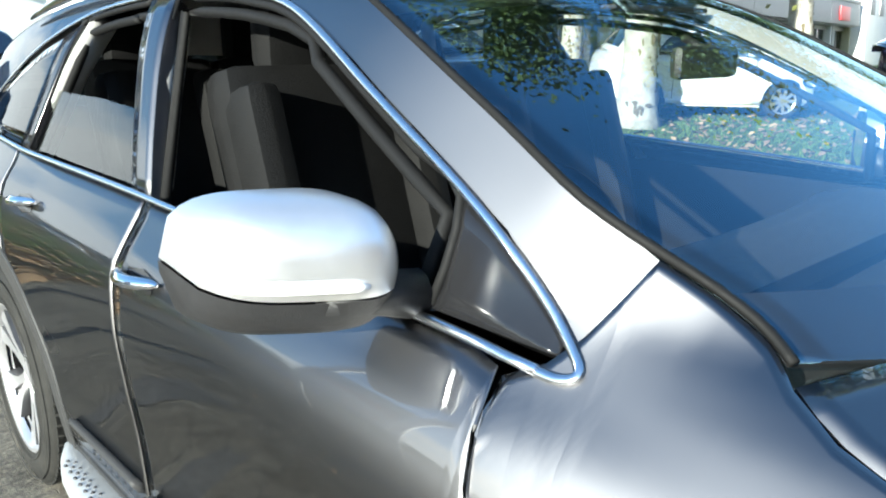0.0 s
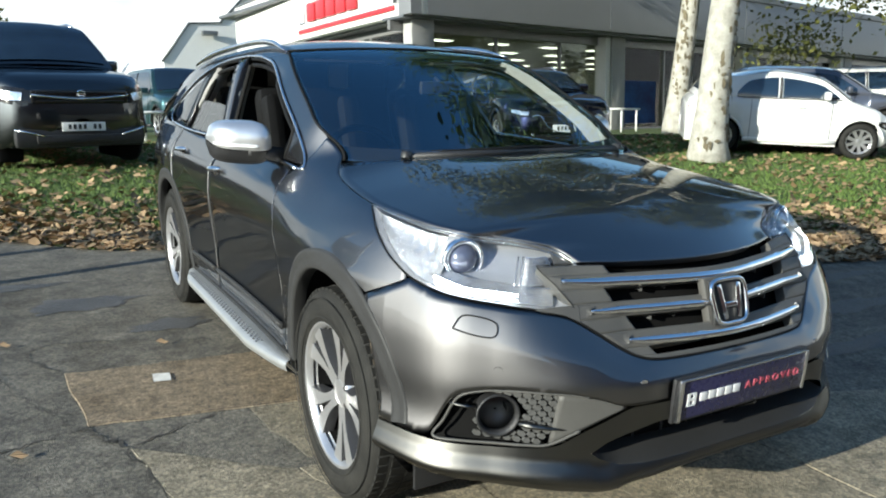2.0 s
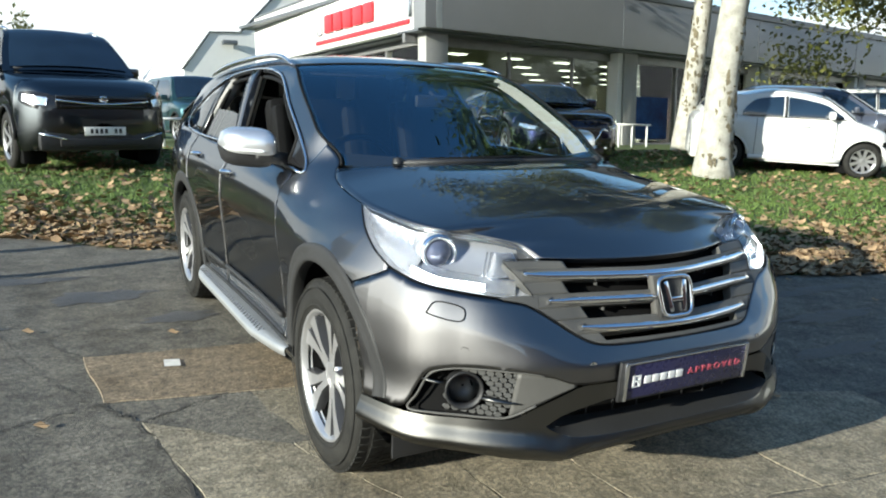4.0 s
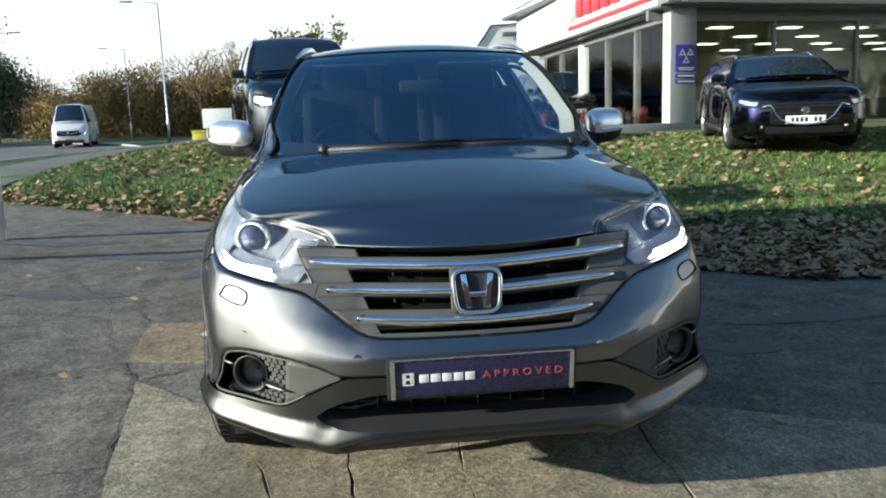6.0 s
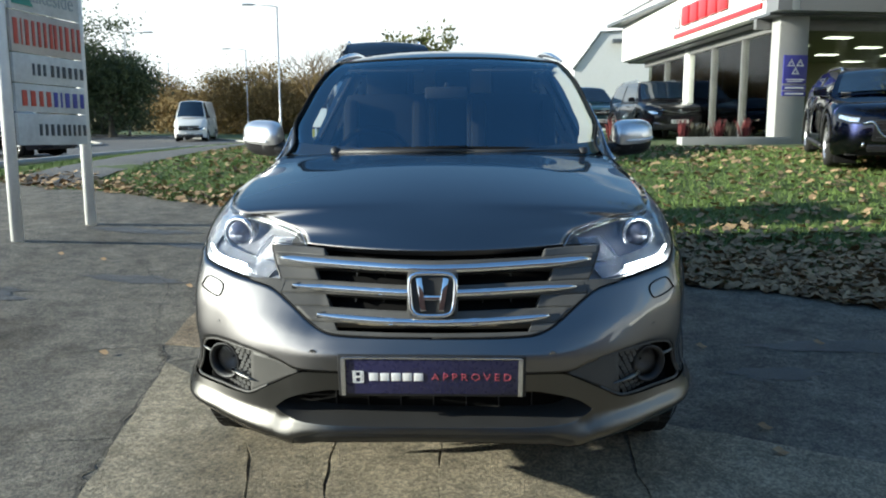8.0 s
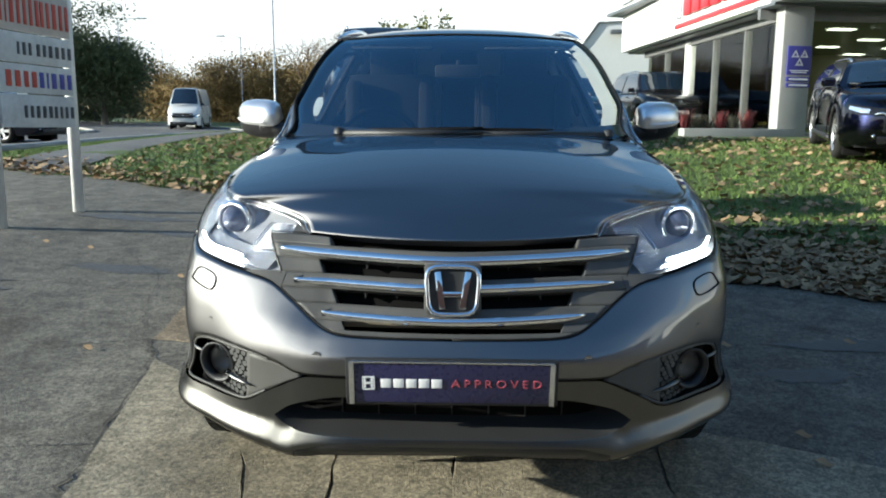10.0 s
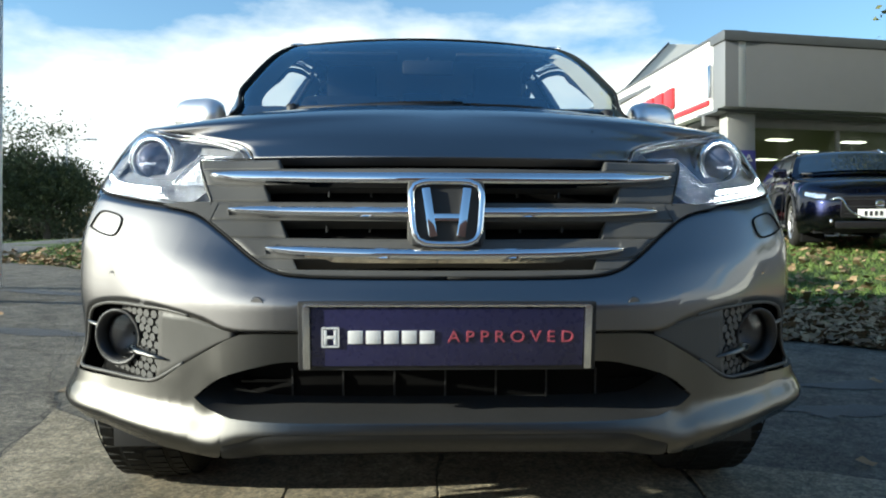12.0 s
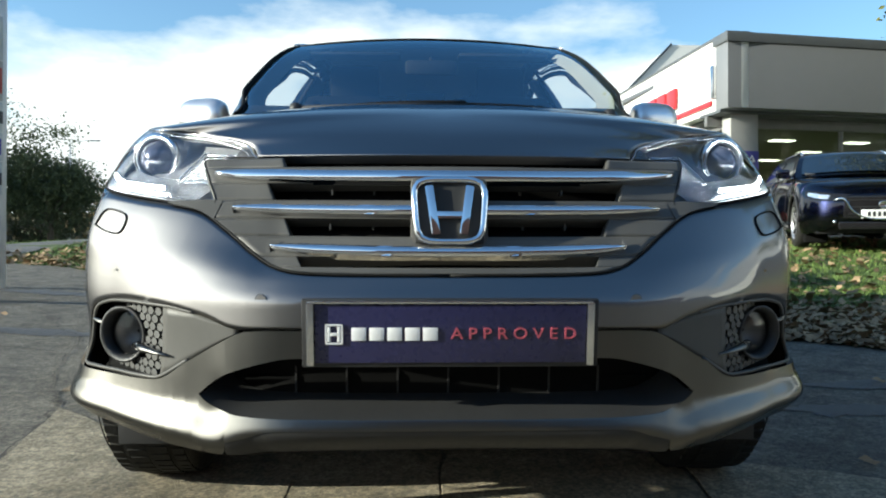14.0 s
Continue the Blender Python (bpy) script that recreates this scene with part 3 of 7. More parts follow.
# headlamps
LAMP = [((.535, .790), (.495, .889)), ((.60, .787), (.57, .913)), ((.68, .795), (.665, .932)), ((.8, .808), (.79, .949)), ((.961, .827), (.943, .961)), ((1.06, .847), (1.07, .972)), ((1.15, .882), (1.18, .982)), ((1.26, .935), (1.28, .991)), ((1.385, .995), (1.388, .999))]
for s in (-1, 1):
    flip_ = np.array([-s, 1, 1])
    tops, lows = spline([p[1] for p in LAMP], 8), spline([p[0] for p in LAMP], 8)
    flat, deep = ruled(LAMP, 60, 18, s, -.004), ruled(LAMP, 60, 18, s, -.095)
    sink = (np.sin(np.pi * np.linspace(.0, 1, flat.shape[0]))[:, None] ** .35 * np.sin(np.pi * np.linspace(0, 1, 18))[None] ** .3)[..., None]
    lamp = part("headlamp", sheet(flat + (deep - flat) * sink), LAMPD, suv, "clear swept-back headlamp with lit white LED strip")
    lens = part("lens", sheet(ruled(LAMP, 50, 16, s, .0), .004), LENS, lamp)
    lens.visible_shadow = False
    part("top_trim", tube(body(tops[:, 0], tops[:, 1] - .002, .001) * flip_, .0014, 6), SATIN, lamp)
    part("inner_trim", tube(body(tops[4:, 0], tops[4:, 1] - .012 * np.linspace(1, .3, len(tops) - 4), -.004) * flip_, .0013, 6), SATIN, lamp)
    part("bottom_seal", tube(line_on([p[0] for p in LAMP], 6, s, -.001), .0026, 6), SEAL, lamp)
    # dark shelf under the upper edge
    q = tops[tops[:, 0] > .51]
    wd = .018 * np.clip((1.42 - q[:, 0]) / .45, .12, 1)
    part("top_shelf", sheet(np.stack([body(q[:, 0], q[:, 1] - wd * v, -.005 - .03 * v) * flip_ for v in np.linspace(0, 1, 5)], 1)), GRILLE, lamp)
    part("dark_tip", sheet(ruled([((.505, .868), (.502, .884)), ((.54, .842), (.53, .895)), ((.572, .838), (.575, .905)), ((.60, .895), (.61, .914))], 12, 6, s, -.016)), GRILLE, lamp, "dark grey inner tip")
    # fluted outer bowl
    U, V = np.meshgrid(np.linspace(.97, 1.33, 60), np.linspace(0, 1, 12), indexing="ij")
    zl, zt = np.interp(U, lows[:, 0], lows[:, 1]), np.interp(U, tops[:, 0], tops[:, 1])
    Z = zl + .006 + (zt - zl - .024) * V
    flute = .006 * np.abs(np.sin(U * 70)) + .05 * np.sin(np.pi * V) * np.sin(np.pi * np.clip((U - .97) / .36, 0, 1)) ** .6
    part("outer_reflector", sheet(body(U, Z, -.016 - flute) * flip_), REFLECT, lamp)
    # bright tray along the lower edge
    U, V = np.meshgrid(np.linspace(.60, 1.06, 50), np.linspace(0, 1, 6), indexing="ij")
    zl = np.interp(U, lows[:, 0], lows[:, 1])
    part("lower_tray", sheet(body(U, zl + .006 + .034 * V, -.012 - .03 * V - .003 * np.abs(np.sin(U * 90))) * flip_), REFLECT, lamp)
    # stepped inner reflector with two upright ribs
    panel = part("ribbed_reflector", sheet(ruled([((.575, .835), (.62, .898)), ((.66, .835), (.67, .896)), ((.705, .836), (.70, .90))], 10, 6, s, -.042)), REFLECT, lamp)
    for k in range(8):
        z = .842 + .0075 * k
        part("rib", tube([body(u, z, -.034) * flip_ for u in np.linspace(.585 + .006 * k, .70, 6)], .0026, 5), REFLECT, panel)
    for u in (.708, .722):
        part("upright_rib", tube([body(u, z, -.04) * flip_ for z in np.linspace(.836, .90, 6)], .003, 6), REFLECT, panel)
    part("inner_line", tube([body(u, .832 + (u - .6) * .03, -.022) * flip_ for u in np.linspace(.56, .70, 8)], .002, 5), CHROME, lamp)
    c = np.array([.668 * s, .462, .893])
    face = look(tuple(c), (c[0] + .22 * s, c[1] - 1, c[2])) @ pose(0, 0, 0, 0, 180, 0)
    proj = part("projector", lathe([(-.05, .062), (-.03, .062), (-.012, .060), (-.010, .054), (.0, .053), (.006, .048), (.006, .045), (-.004, .043)], 40, "z"), LAMPD, lamp, m=face)
    part("projector_ring", lathe([(-.008, .060), (.0, .060), (.006, .056), (.007, .050), (.003, .047)], 40, "z"), CHROME, proj)
    part("projector_lens", lathe([(.028, .0005), (.024, .018), (.012, .034), (-.004, .043)], 32, "z"), BULB, proj)
    leds = part("led_housing", tube([body(u, .812 + max(0, u - .6) * .085 + max(0, u - .85) * .08, -.016) * flip_ for u in np.linspace(.70, 1.0, 14)], .007, 6), REFLECT, lamp)
    for k in range(9):
        us = np.linspace(.705 + .031 * k, .705 + .031 * (k + .84), 4)
        part("led", tube([body(u, .8125 + max(0, u - .6) * .085 + max(0, u - .85) * .08, -.008) * flip_ for u in us], .0042, 6), LED, leds)

# grille: frame, slots, chrome bars, badge
mirrored = lambda g: np.concatenate([g[::-1], g[1:] * np.array([-1, 1, 1])])
TOP_IN = TOP[TOP[:, 0] < .536]


def frame_end(z):
    """How far out the grille frame reaches at a height: along the bumper, then up the lamp's inner edge."""
    return float(np.interp(z, [*(TOP_IN[:, 1] + .003), .792, .886], [*TOP_IN[:, 0], .532, .655]))


def band(z0, z1, w0, w1, out=.003, n=6):
    """Rows of the frame from z0 to z1, on one side, starting w0..w1 out from the middle."""
    zs = np.linspace(z0, z1, n)
    t = np.linspace(0, 1, 24)[:, None]
    a, b = np.linspace(w0, w1, n)[None], np.array([frame_end(z) for z in zs])[None]
    return body(a * (1 - t) + b * t, np.broadcast_to(zs[None], (24, n)), out)


SLOTS = [(.669, .688, .285, .30), (.726, .760, .325, .352), (.796, .831, .392, .42), (.864, .884, .385, .405)]
# near-black backing that gives the slots their shade by colour
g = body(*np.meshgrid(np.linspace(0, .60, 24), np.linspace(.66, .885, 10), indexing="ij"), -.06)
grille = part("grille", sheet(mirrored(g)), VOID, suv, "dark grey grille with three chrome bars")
zlow = .6585
for z0, z1, w0, w1 in SLOTS:
    part("frame_band", sheet(mirrored(band(zlow, z0, 0, 0)), .035), GRILLE, grille)
    for s in (-1, 1):
        part("frame_side", sheet(band(z0, z1, w0, w1) * np.array([-s, 1, 1]), .03), GRILLE, grille)
    zlow = z1
for s in (-1, 1):       # flange under the lamp's inner corner
    part("frame_flange", sheet(ruled([((u, float(np.interp(u, TOP[:, 0], TOP[:, 1])) + .002), (u, z)) for u, z in ((.515, .795), (.53, .796), (.56, .797), (.60, .796), (.65, .793))], 12, 4, s, .0045)), GRILLE, grille)
    part("frame_seam", tube(line_on([(.50, .8875), (.58, .8875), (.64, .887), (.655, .884), (.60, .848), (.545, .806), (.532, .79)], 6, s, .003), .0016, 5), SEAL, grille)
for k, (z, w, dz, h) in enumerate(((.845, .572, .008, .021), (.778, .478, .003, .018), (.7, .367, .007, .018))):
    q = np.linspace(0, 1, 22)
    pr = [((w * t, z - h * .5 * (1 - .8 * t**8) + dz * t * t), (w * t, z + h * .5 * (1 - .6 * t**8) + dz * t * t)) for t in q]
    g = ruled(pr, 10, 5, -1, .016)
    g[:, 2:3] += np.array([0, -.006, 0])
    part("chrome_bar", sheet(np.concatenate([g[::-1], g[1:] * np.array([-1, 1, 1])]), .02), CHROME, grille, "polished chrome grille bar")
for x in (-.235, -.15, .15, .235):
    for z in (.813, .743):
        part("rib", block((.0035, .03, .012), (x, .185 + .1 * x * x + (z - .743) * .6, z)), HONEY, grille)
for s in (-1, 1):
    part("frame_edge", tube(line_on([(.0, .6555), (.25, .657), (.34, .668), (.402, .693), (.48, .738), (.552, .772), (.636, .787)], 6, s, .001), .0028, 6), SEAL, grille)

BADGE = Matrix.Translation((0.0, .112, .777)) @ pose(0, 0, 0, -17, 0, 0)
badge = part("badge", block((.15, .03, .145), (0, .028, 0), .012, BADGE), CHROME, grille, "chrome car maker's badge")
badge.data.materials[0] = GRILLE
fr = []
for k in range(33):
    a = 2 * math.pi * k / 32
    c, s_ = math.cos(a), math.sin(a)
    e = (abs(c) ** 5 + abs(s_) ** 5) ** (-1 / 5)
    fr.append(BADGE @ Vector((.066 * e * c * (1 + .08 * s_), .0, .062 * e * s_)))
part("badge_ring", tube(fr, .007, 8, False), CHROME, badge)
emb = bmesh.new()
for s in (-1, 1):
    box(emb, (.0175, .012, .10), (0, 0, 0), .004, BADGE @ Matrix.Translation((s * .033, .0, 0)) @ pose(0, 0, 0, 0, 8 * s, 0))
box(emb, (.056, .010, .015), (0, .0, -.010), .003, BADGE)
part("badge_emblem", emb, CHROME, badge)
part("badge_back", block((.132, .008, .126), (0, .0085, 0), .003, BADGE), CLAD, badge)

# show plate in place of a number plate
PLATE = pose(0, .030, .552, 4, 0, 0)
plate = part("show_plate", block((.545, .012, .128), (0, .014, 0), .004, PLATE), BLACK, suv, "navy show plate with white and red lettering")
part("plate_face", block((.495, .006, .108), (0, .006, 0), .001, PLATE), NAVY, plate)
for s in (-1, 1):
    part("plate_edge", block((.014, .012, .118), (s * .256, .004, 0), .003, PLATE), SATIN, plate)
part("plate_top", block((.52, .01, .005), (0, .004, .059), .0015, PLATE), SATIN, plate)
for k in range(5):        # maker's name as plain white blocks
    part("white_block", block((.027, .003, .024), (-.168 + .0325 * k, .002, 0), .001, PLATE), WHITE, plate)
mark = bmesh.new()
for s in (-1, 1):
    box(mark, (.006, .003, .028), (-.213 + s * .009, .002, 0), .001, PLATE)
box(mark, (.018, .003, .006), (-.213, .002, 0), .001, PLATE)
for z in (-.017, .017):
    box(mark, (.03, .003, .003), (-.213, .002, z), 0, PLATE)
for s in (-1, 1):
    box(mark, (.003, .003, .034), (-.213 + s * .0145, .002, 0), 0, PLATE)
part("white_emblem", mark, WHITE, plate)
words("A P P R O V E D", .03, PLATE @ Matrix.Translation((.115, .002, 0)) @ pose(0, 0, 0, 90, 0, 0), PINK, plate, "lettering", .0015, .23, "red spaced lettering")

# washer caps and parking sensors
for s in (-1, 1):
    c = line_on([(.87, .742), (.846, .774), (.79, .772), (.752, .758), (.755, .728), (.80, .728), (.87, .742)], 4, s, .002)
    part("washer_cap", tube(c, .0022, 5, False), SEAL, suv)
    for u, z in ((.353, .61), (.74, .642)):
        p = body(u, z, -.0012) * np.array([-s, 1, 1])
        d = body(u, z, .02) * np.array([-s, 1, 1])
        m = look(tuple(p), tuple(d)) @ pose(0, 0, 0, 0, 180, 0)
        sensor = part("parking_sensor", lathe([(-.002, .0105), (.0006, .0100), (.0006, .0003)], 16, "z"), PAINT, suv, m=m)
        sensor.data.polygons.foreach_set("use_smooth", [False] * len(sensor.data.polygons))
        part("sensor_ring", lathe([(.0006, .0122), (.0012, .0116), (.0006, .011)], 16, "z"), CLAD, sensor)

# wings, doors, quarters
ARCH_U, ARCH_V = u_at(9) + .012, 4.095


def arc(cu, r, a, cz=.357):
    return (cu + r * math.cos(radians(a)), cz + r * math.sin(radians(a)))


WING = [((1.068, .838), (1.068, .846)), ((1.13, .809), (1.16, .884)), ((1.215, .774), (1.27, .937)), (arc(ARCH_U, .482, 112), (1.39, .998)), (arc(ARCH_U, .482, 98), (1.5, 1.011)), (arc(ARCH_U, .482, 84), (1.6, 1.022)), (arc(ARCH_U, .482, 68), (1.70, 1.036)), (arc(ARCH_U, .482, 52), (1.77, 1.054)),
        (arc(ARCH_U, .482, 44), (1.822, 1.078)), (arc(ARCH_U, .482, 39), (1.86, 1.104)), (arc(ARCH_U, .482, 34), (1.92, 1.135)), (arc(ARCH_U, .482, 29), (1.978, 1.163)), (arc(ARCH_U, .482, 27), (1.997, 1.125)), (arc(ARCH_U, .482, 25), (2.02, 1.082)), (arc(ARCH_U, .482, 22), (2.045, 1.052)), (arc(ARCH_U, .482, 18), (2.088, 1.03)), (arc(ARCH_U, .482, 13), (2.075, .98)), (arc(ARCH_U, .482, 9), (2.06, .93)), (arc(ARCH_U, .482, 4), (2.035, .86)), (arc(ARCH_U, .482, -4), (2.015, .6)), ((1.972, .325), (2.012, .335))]
FDOOR = [((2.022, .34), (2.022, .345)), ((2.024, .34), (2.024, .66)), ((2.034, .34), (2.044, .86)), ((2.06, .34), (2.07, .93)), ((2.08, .34), (2.085, .98)), ((2.1, .34), (2.1, 1.036))] + [((u, .34), (u, belt(u) - .008)) for u in np.linspace(2.16, 3.072, 12)]
RDOOR = [((u, .34), (u, belt(u) - .008)) for u in np.linspace(3.082, 3.55, 7)] + [(arc(ARCH_V, .482, a), (u, belt(u) - .008)) for a, u in ((178, 3.6), (165, 3.68), (150, 3.76), (135, 3.84), (122, 3.9), (112, 3.95))]
QUART = [(arc(ARCH_V, .482, a), (u, belt(u) - .004)) for a, u in ((111, 3.96), (95, 4.05), (80, 4.13), (65, 4.2), (50, 4.3), (35, 4.4), (20, 4.5), (8, 4.6))] + [((4.6, .36), (4.68, 1.125)), ((4.75, .36), (4.8, 1.13)), ((4.95, .36), (4.95, 1.14)), ((5.2, .36), (5.2, 1.14))]
UEND = ARC[-1]
for s in (-1, 1):
    part("front_wing", sheet(ruled(WING, 70, 44, s), .004), PAINT, suv)
    for name, pr in (("front_door", FDOOR), ("rear_door", RDOOR)):
        door = part(name, sheet(ruled(pr, 40, 26, s), .004), PAINT, suv)
        u0 = 2.89 if name == "front_door" else 3.66
        z0 = .952 if name == "front_door" else .985
        cup = part("handle_cup", sheet(ruled([((u0 + k * .0125, z0 - .028 + .012 * abs(k - 5) / 5), (u0 + k * .0125, z0 + .02 - .008 * abs(k - 5) / 5)) for k in range(11)], 10, 6, s, .0015)), GLOSSB, door)
        pts = [body(u0 - .03 + .19 * t, z0 + .012 * (1 - t), .008 + .026 * math.sin(math.pi * min(1, t * 1.02))) * np.array([-s, 1, 1]) for t in np.linspace(0, 1, 12)]
        part("handle", tube(pts, [.006, .011, .013, .0135, .0135, .0135, .0135, .0135, .013, .0125, .011, .006], 10, squash=.75), CHROME, door, "chrome door handle")
        lowpts = [(max(2.04, min(p[0][0] for p in pr) + .03), .38), (3.04 if name == "front_door" else 3.52, .38)]
        part("side_moulding", tube(line_on([(lowpts[0][0], .43), ((lowpts[0][0] + lowpts[1][0]) / 2, .43), (lowpts[1][0], .43)], 8, s, .004), [.012] * 17, 6, squash=2.2), CLAD, door)
    for uu, z1 in ((2.05, 1.02), (3.077, 1.07)):
        part("door_gap", sheet(ruled([((uu - .035, .34), (uu - .035, z1)), ((uu + .035, .34), (uu + .035, z1))], 4, 14, s, -.013)), SEAL, suv)
    part("rear_quarter", sheet(ruled(QUART, 60, 16, s), .015), PAINT, suv)
    part("sill", sheet(ruled([((u, .23), (u, .335)) for u in np.linspace(1.97, 3.60, 12)], 12, 6, s), .01), CLAD, suv)
    part("rear_bumper", sheet(ruled([((4.56, .24), (4.59, .352)), ((4.8, .24), (4.8, .352)), ((5.1, .24), (5.1, .352)), ((UEND - .02, .24), (UEND - .02, .7))], 30, 8, s), .012), CLAD, suv)
    for cu in (ARCH_U, ARCH_V):
        a0, a1 = (-3, 170) if cu == ARCH_U else (2, 190)
        rows_a = []
        for r, o in ((.489, -.002), (.488, .003), (.476, .004), (.462, .002), (.452, .002), (.440, .004), (.430, .004), (.424, .001), (.421, -.005), (.421, -.045)):
            q = np.array([arc(cu, r, a) for a in np.linspace(a0, a1, 60)])
            rows_a.append(body(q[:, 0], q[:, 1], o) * np.array([-s, 1, 1]))
        part("wheel_arch_cladding", sheet(np.stack(rows_a, 1)), CLAD, suv)
        # well lined near-black, so its shade lies in the colour
        pr = [(arc(cu, .43, a), arc(cu, .43, a)) for a in np.linspace(-14, 196, 30)]
        a = ruled(pr, 30, 2, s, 0)
        b = ruled(pr, 30, 2, s, -.32)
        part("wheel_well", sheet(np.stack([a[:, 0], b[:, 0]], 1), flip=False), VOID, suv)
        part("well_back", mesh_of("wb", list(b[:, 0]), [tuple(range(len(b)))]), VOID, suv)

# rear: tailgate, window
g = ruled([((u, .36), (u, 1.13)) for u in np.linspace(5.2, UEND - .002, 12)], 12, 12)
part("tailgate", sheet(np.concatenate([g, (g * np.array([-1, 1, 1]))[::-1]]), .01), PAINT, suv)

# side glass area: pillars, openings, panes, chrome line
for s in (-1, 1):
    flat = lambda pr, n=14, k=4, out=0.0: ruled(pr, n, k, s, out)
    part("b_pillar", sheet(flat([((3.055, belt(3.06)), (3.155, belt(3.15))), ((3.175, 1.28), (3.29, 1.28)), ((3.29, 1.48), (3.425, 1.478))], 14, 4, .002), .03), PAINT, suv)
    part("mirror_sail", sheet(flat([((2.04, 1.058), (2.04, 1.068)), ((2.17, 1.062), (2.17, 1.165)), ((2.235, 1.064), (2.235, 1.20))], 10, 6, -.006), .02), GLOSSB, suv)
    part("quarter_pane", sheet(flat([((3.93, 1.105), (3.90, 1.40)), ((4.1, 1.112), (4.05, 1.36)), ((4.22, 1.118), (4.22, 1.295)), ((4.34, 1.15), (4.36, 1.225)), ((4.40, 1.185), (4.415, 1.198))], 14, 8, -.004), .01), PRIVACY, suv)
    part("c_pillar", sheet(flat([((3.87, 1.10), (3.93, 1.104)), ((3.82, 1.43), (3.90, 1.405))], 8, 4, .0), .02), GLOSSB, suv)
    pane = part("rear_door_pane", sheet(flat([((3.155, 1.09), (3.215, 1.235)), ((3.5, 1.094), (3.5, 1.25)), ((3.87, 1.10), (3.865, 1.255))], 16, 6, -.014)), WINDOW, suv, "half-lowered clear side window")
    pane.visible_shadow = False
    for rng, nm in (((2.235, 3.075), "front"), ((3.15, 3.88), "rear")):
        top = [(u, top_z(u) - .012) for u in np.linspace(rng[0] + (.0 if nm == "front" else .27), rng[1] + (.22 if nm == "front" else -.05), 12)]
        loop = [(rng[0], belt(rng[0]) + .005)] + top + [(rng[1], belt(rng[1]) + .005)]
        part("window_seal", tube(line_on(loop, 3, s, -.008), .008, 6), SEAL, suv)
        loop2 = [(u + (.03 if u < sum(rng) / 2 else -.03), z - .03) for u, z in top]
        loop2 = [(rng[0] + .04, belt(rng[0]) - .02)] + loop2 + [(rng[1] - .03, belt(rng[1]) - .02)]
        part("door_frame", tube([body(u, z, -.03) * np.array([-s, 1, 1]) for u, z in loop2], .012, 6), SEAL, suv)
    ch = [(2.06, 1.045), (2.022, 1.044), (2.006, 1.054), (2.04, 1.082)] + [(u, z + .004) for u, z in ROOFLINE[1:]] + [(4.41, 1.15), (4.3, 1.118), (4.22, 1.112)]
    part("chrome_window_line", tube(line_on(ch, 6, s, .004), .0068, 8, squash=.6), SATIN, suv, "satin chrome window surround")
    part("chrome_belt_line", tube(line_on([(2.05, 1.046)] + [(u, z - .002) for u, z in BELT[1:]], 6, s, .006), .007, 8, squash=.6), SATIN, suv)
    # A pillar and cant rail between window line and roof
    EDGE = [(1.976, 1.160), (2.035, 1.197), (2.12, 1.242), (2.25, 1.31), (2.45, 1.408), (2.60, 1.47), (2.70, 1.499), (2.9, 1.525), (3.2, 1.54), (3.6, 1.53), (4.0, 1.50), (4.3, 1.46), (4.6, 1.40), (4.85, 1.34)]
    BASE = [(2.012, 1.056), (2.06, 1.085), (2.15, 1.17), (2.33, 1.265), (2.52, 1.356), (2.68, 1.42), (2.80, 1.46), (2.97, 1.482), (3.2, 1.498), (3.6, 1.488), (3.95, 1.42), (4.2, 1.325), (4.43, 1.205), (4.5, 1.13)]
    part("cant_rail", sheet(ruled(list(zip(BASE, EDGE)), 60, 8, s, -.0035)), PAINT, suv)

SIDE_E = spline([(1.835, 1.093), (1.9, 1.13), (2.07, 1.215), (2.25, 1.31), (2.45, 1.408), (2.60, 1.47), (2.70, 1.499)], 6)
E3 = body(SIDE_E[:, 0], SIDE_E[:, 1], -.004)
W_ = []
for k, (x, y, z) in enumerate(E3):
    t = k / (len(E3) - 1)
    row = []
    for q in np.linspace(-1, 1, 31):
        b = 1 - q * q
        row.append((x * q * -1 * -1, y - b * (.20 - .14 * t), z + b * (-.035 + .060 * t)))
    W_.append(row)
W_ = np.array(W_)
ws = part("windscreen", sheet(W_, .01, centre=(0, 2.6, .8)), SCREEN, suv, "tinted windscreen reflecting sky and trees")
ws.visible_shadow = False
part("windscreen_edge", joined(tube(W_[:, 0], .006, 6), tube(W_[:, -1], .006, 6), tube(W_[-1], .006, 6)), SEAL, suv)
part("screen_band", joined(sheet(W_[:8] + np.array([0, .006, -.006])), ), BLACK, suv)

# roof
RE = spline([(2.70, 1.499), (2.9, 1.525), (3.2, 1.54), (3.6, 1.53), (4.0, 1.50), (4.3, 1.46), (4.6, 1.40), (4.85, 1.34)], 5)
R3 = body(RE[:, 0], RE[:, 1], -.002)
rows = []
for k, (x, y, z) in enumerate(R3):
    t = k / (len(R3) - 1)
    rows.append([(x * q, y - (1 - q * q) * .055 * (1 - t) ** 3, z + (1 - abs(q) ** 2.4) * (.025 + .018 * math.sin(math.pi * min(1, t * 1.4)))) for q in np.linspace(-1, 1, 25)])
part("roof", sheet(np.array(rows), .02, centre=(0, 3, .5)), PAINT, suv)
last = np.array(rows[-1])
tail = np.stack([last + (np.array([0, .02, -.01])), last * np.array([1.12, 1, 1]) + np.array([0, .18, -.12]), last * np.array([1.2, 1, 1]) + np.array([0, .3, -.28])])
part("tailgate_pane", sheet(tail, .01), PRIVACY, suv)
part("roof_spoiler", sheet(np.stack([last + np.array([0, -.05, .006]), last + np.array([0, .12, .0]), last + np.array([0, .1, -.04])]), .0), GLOSSB, suv)
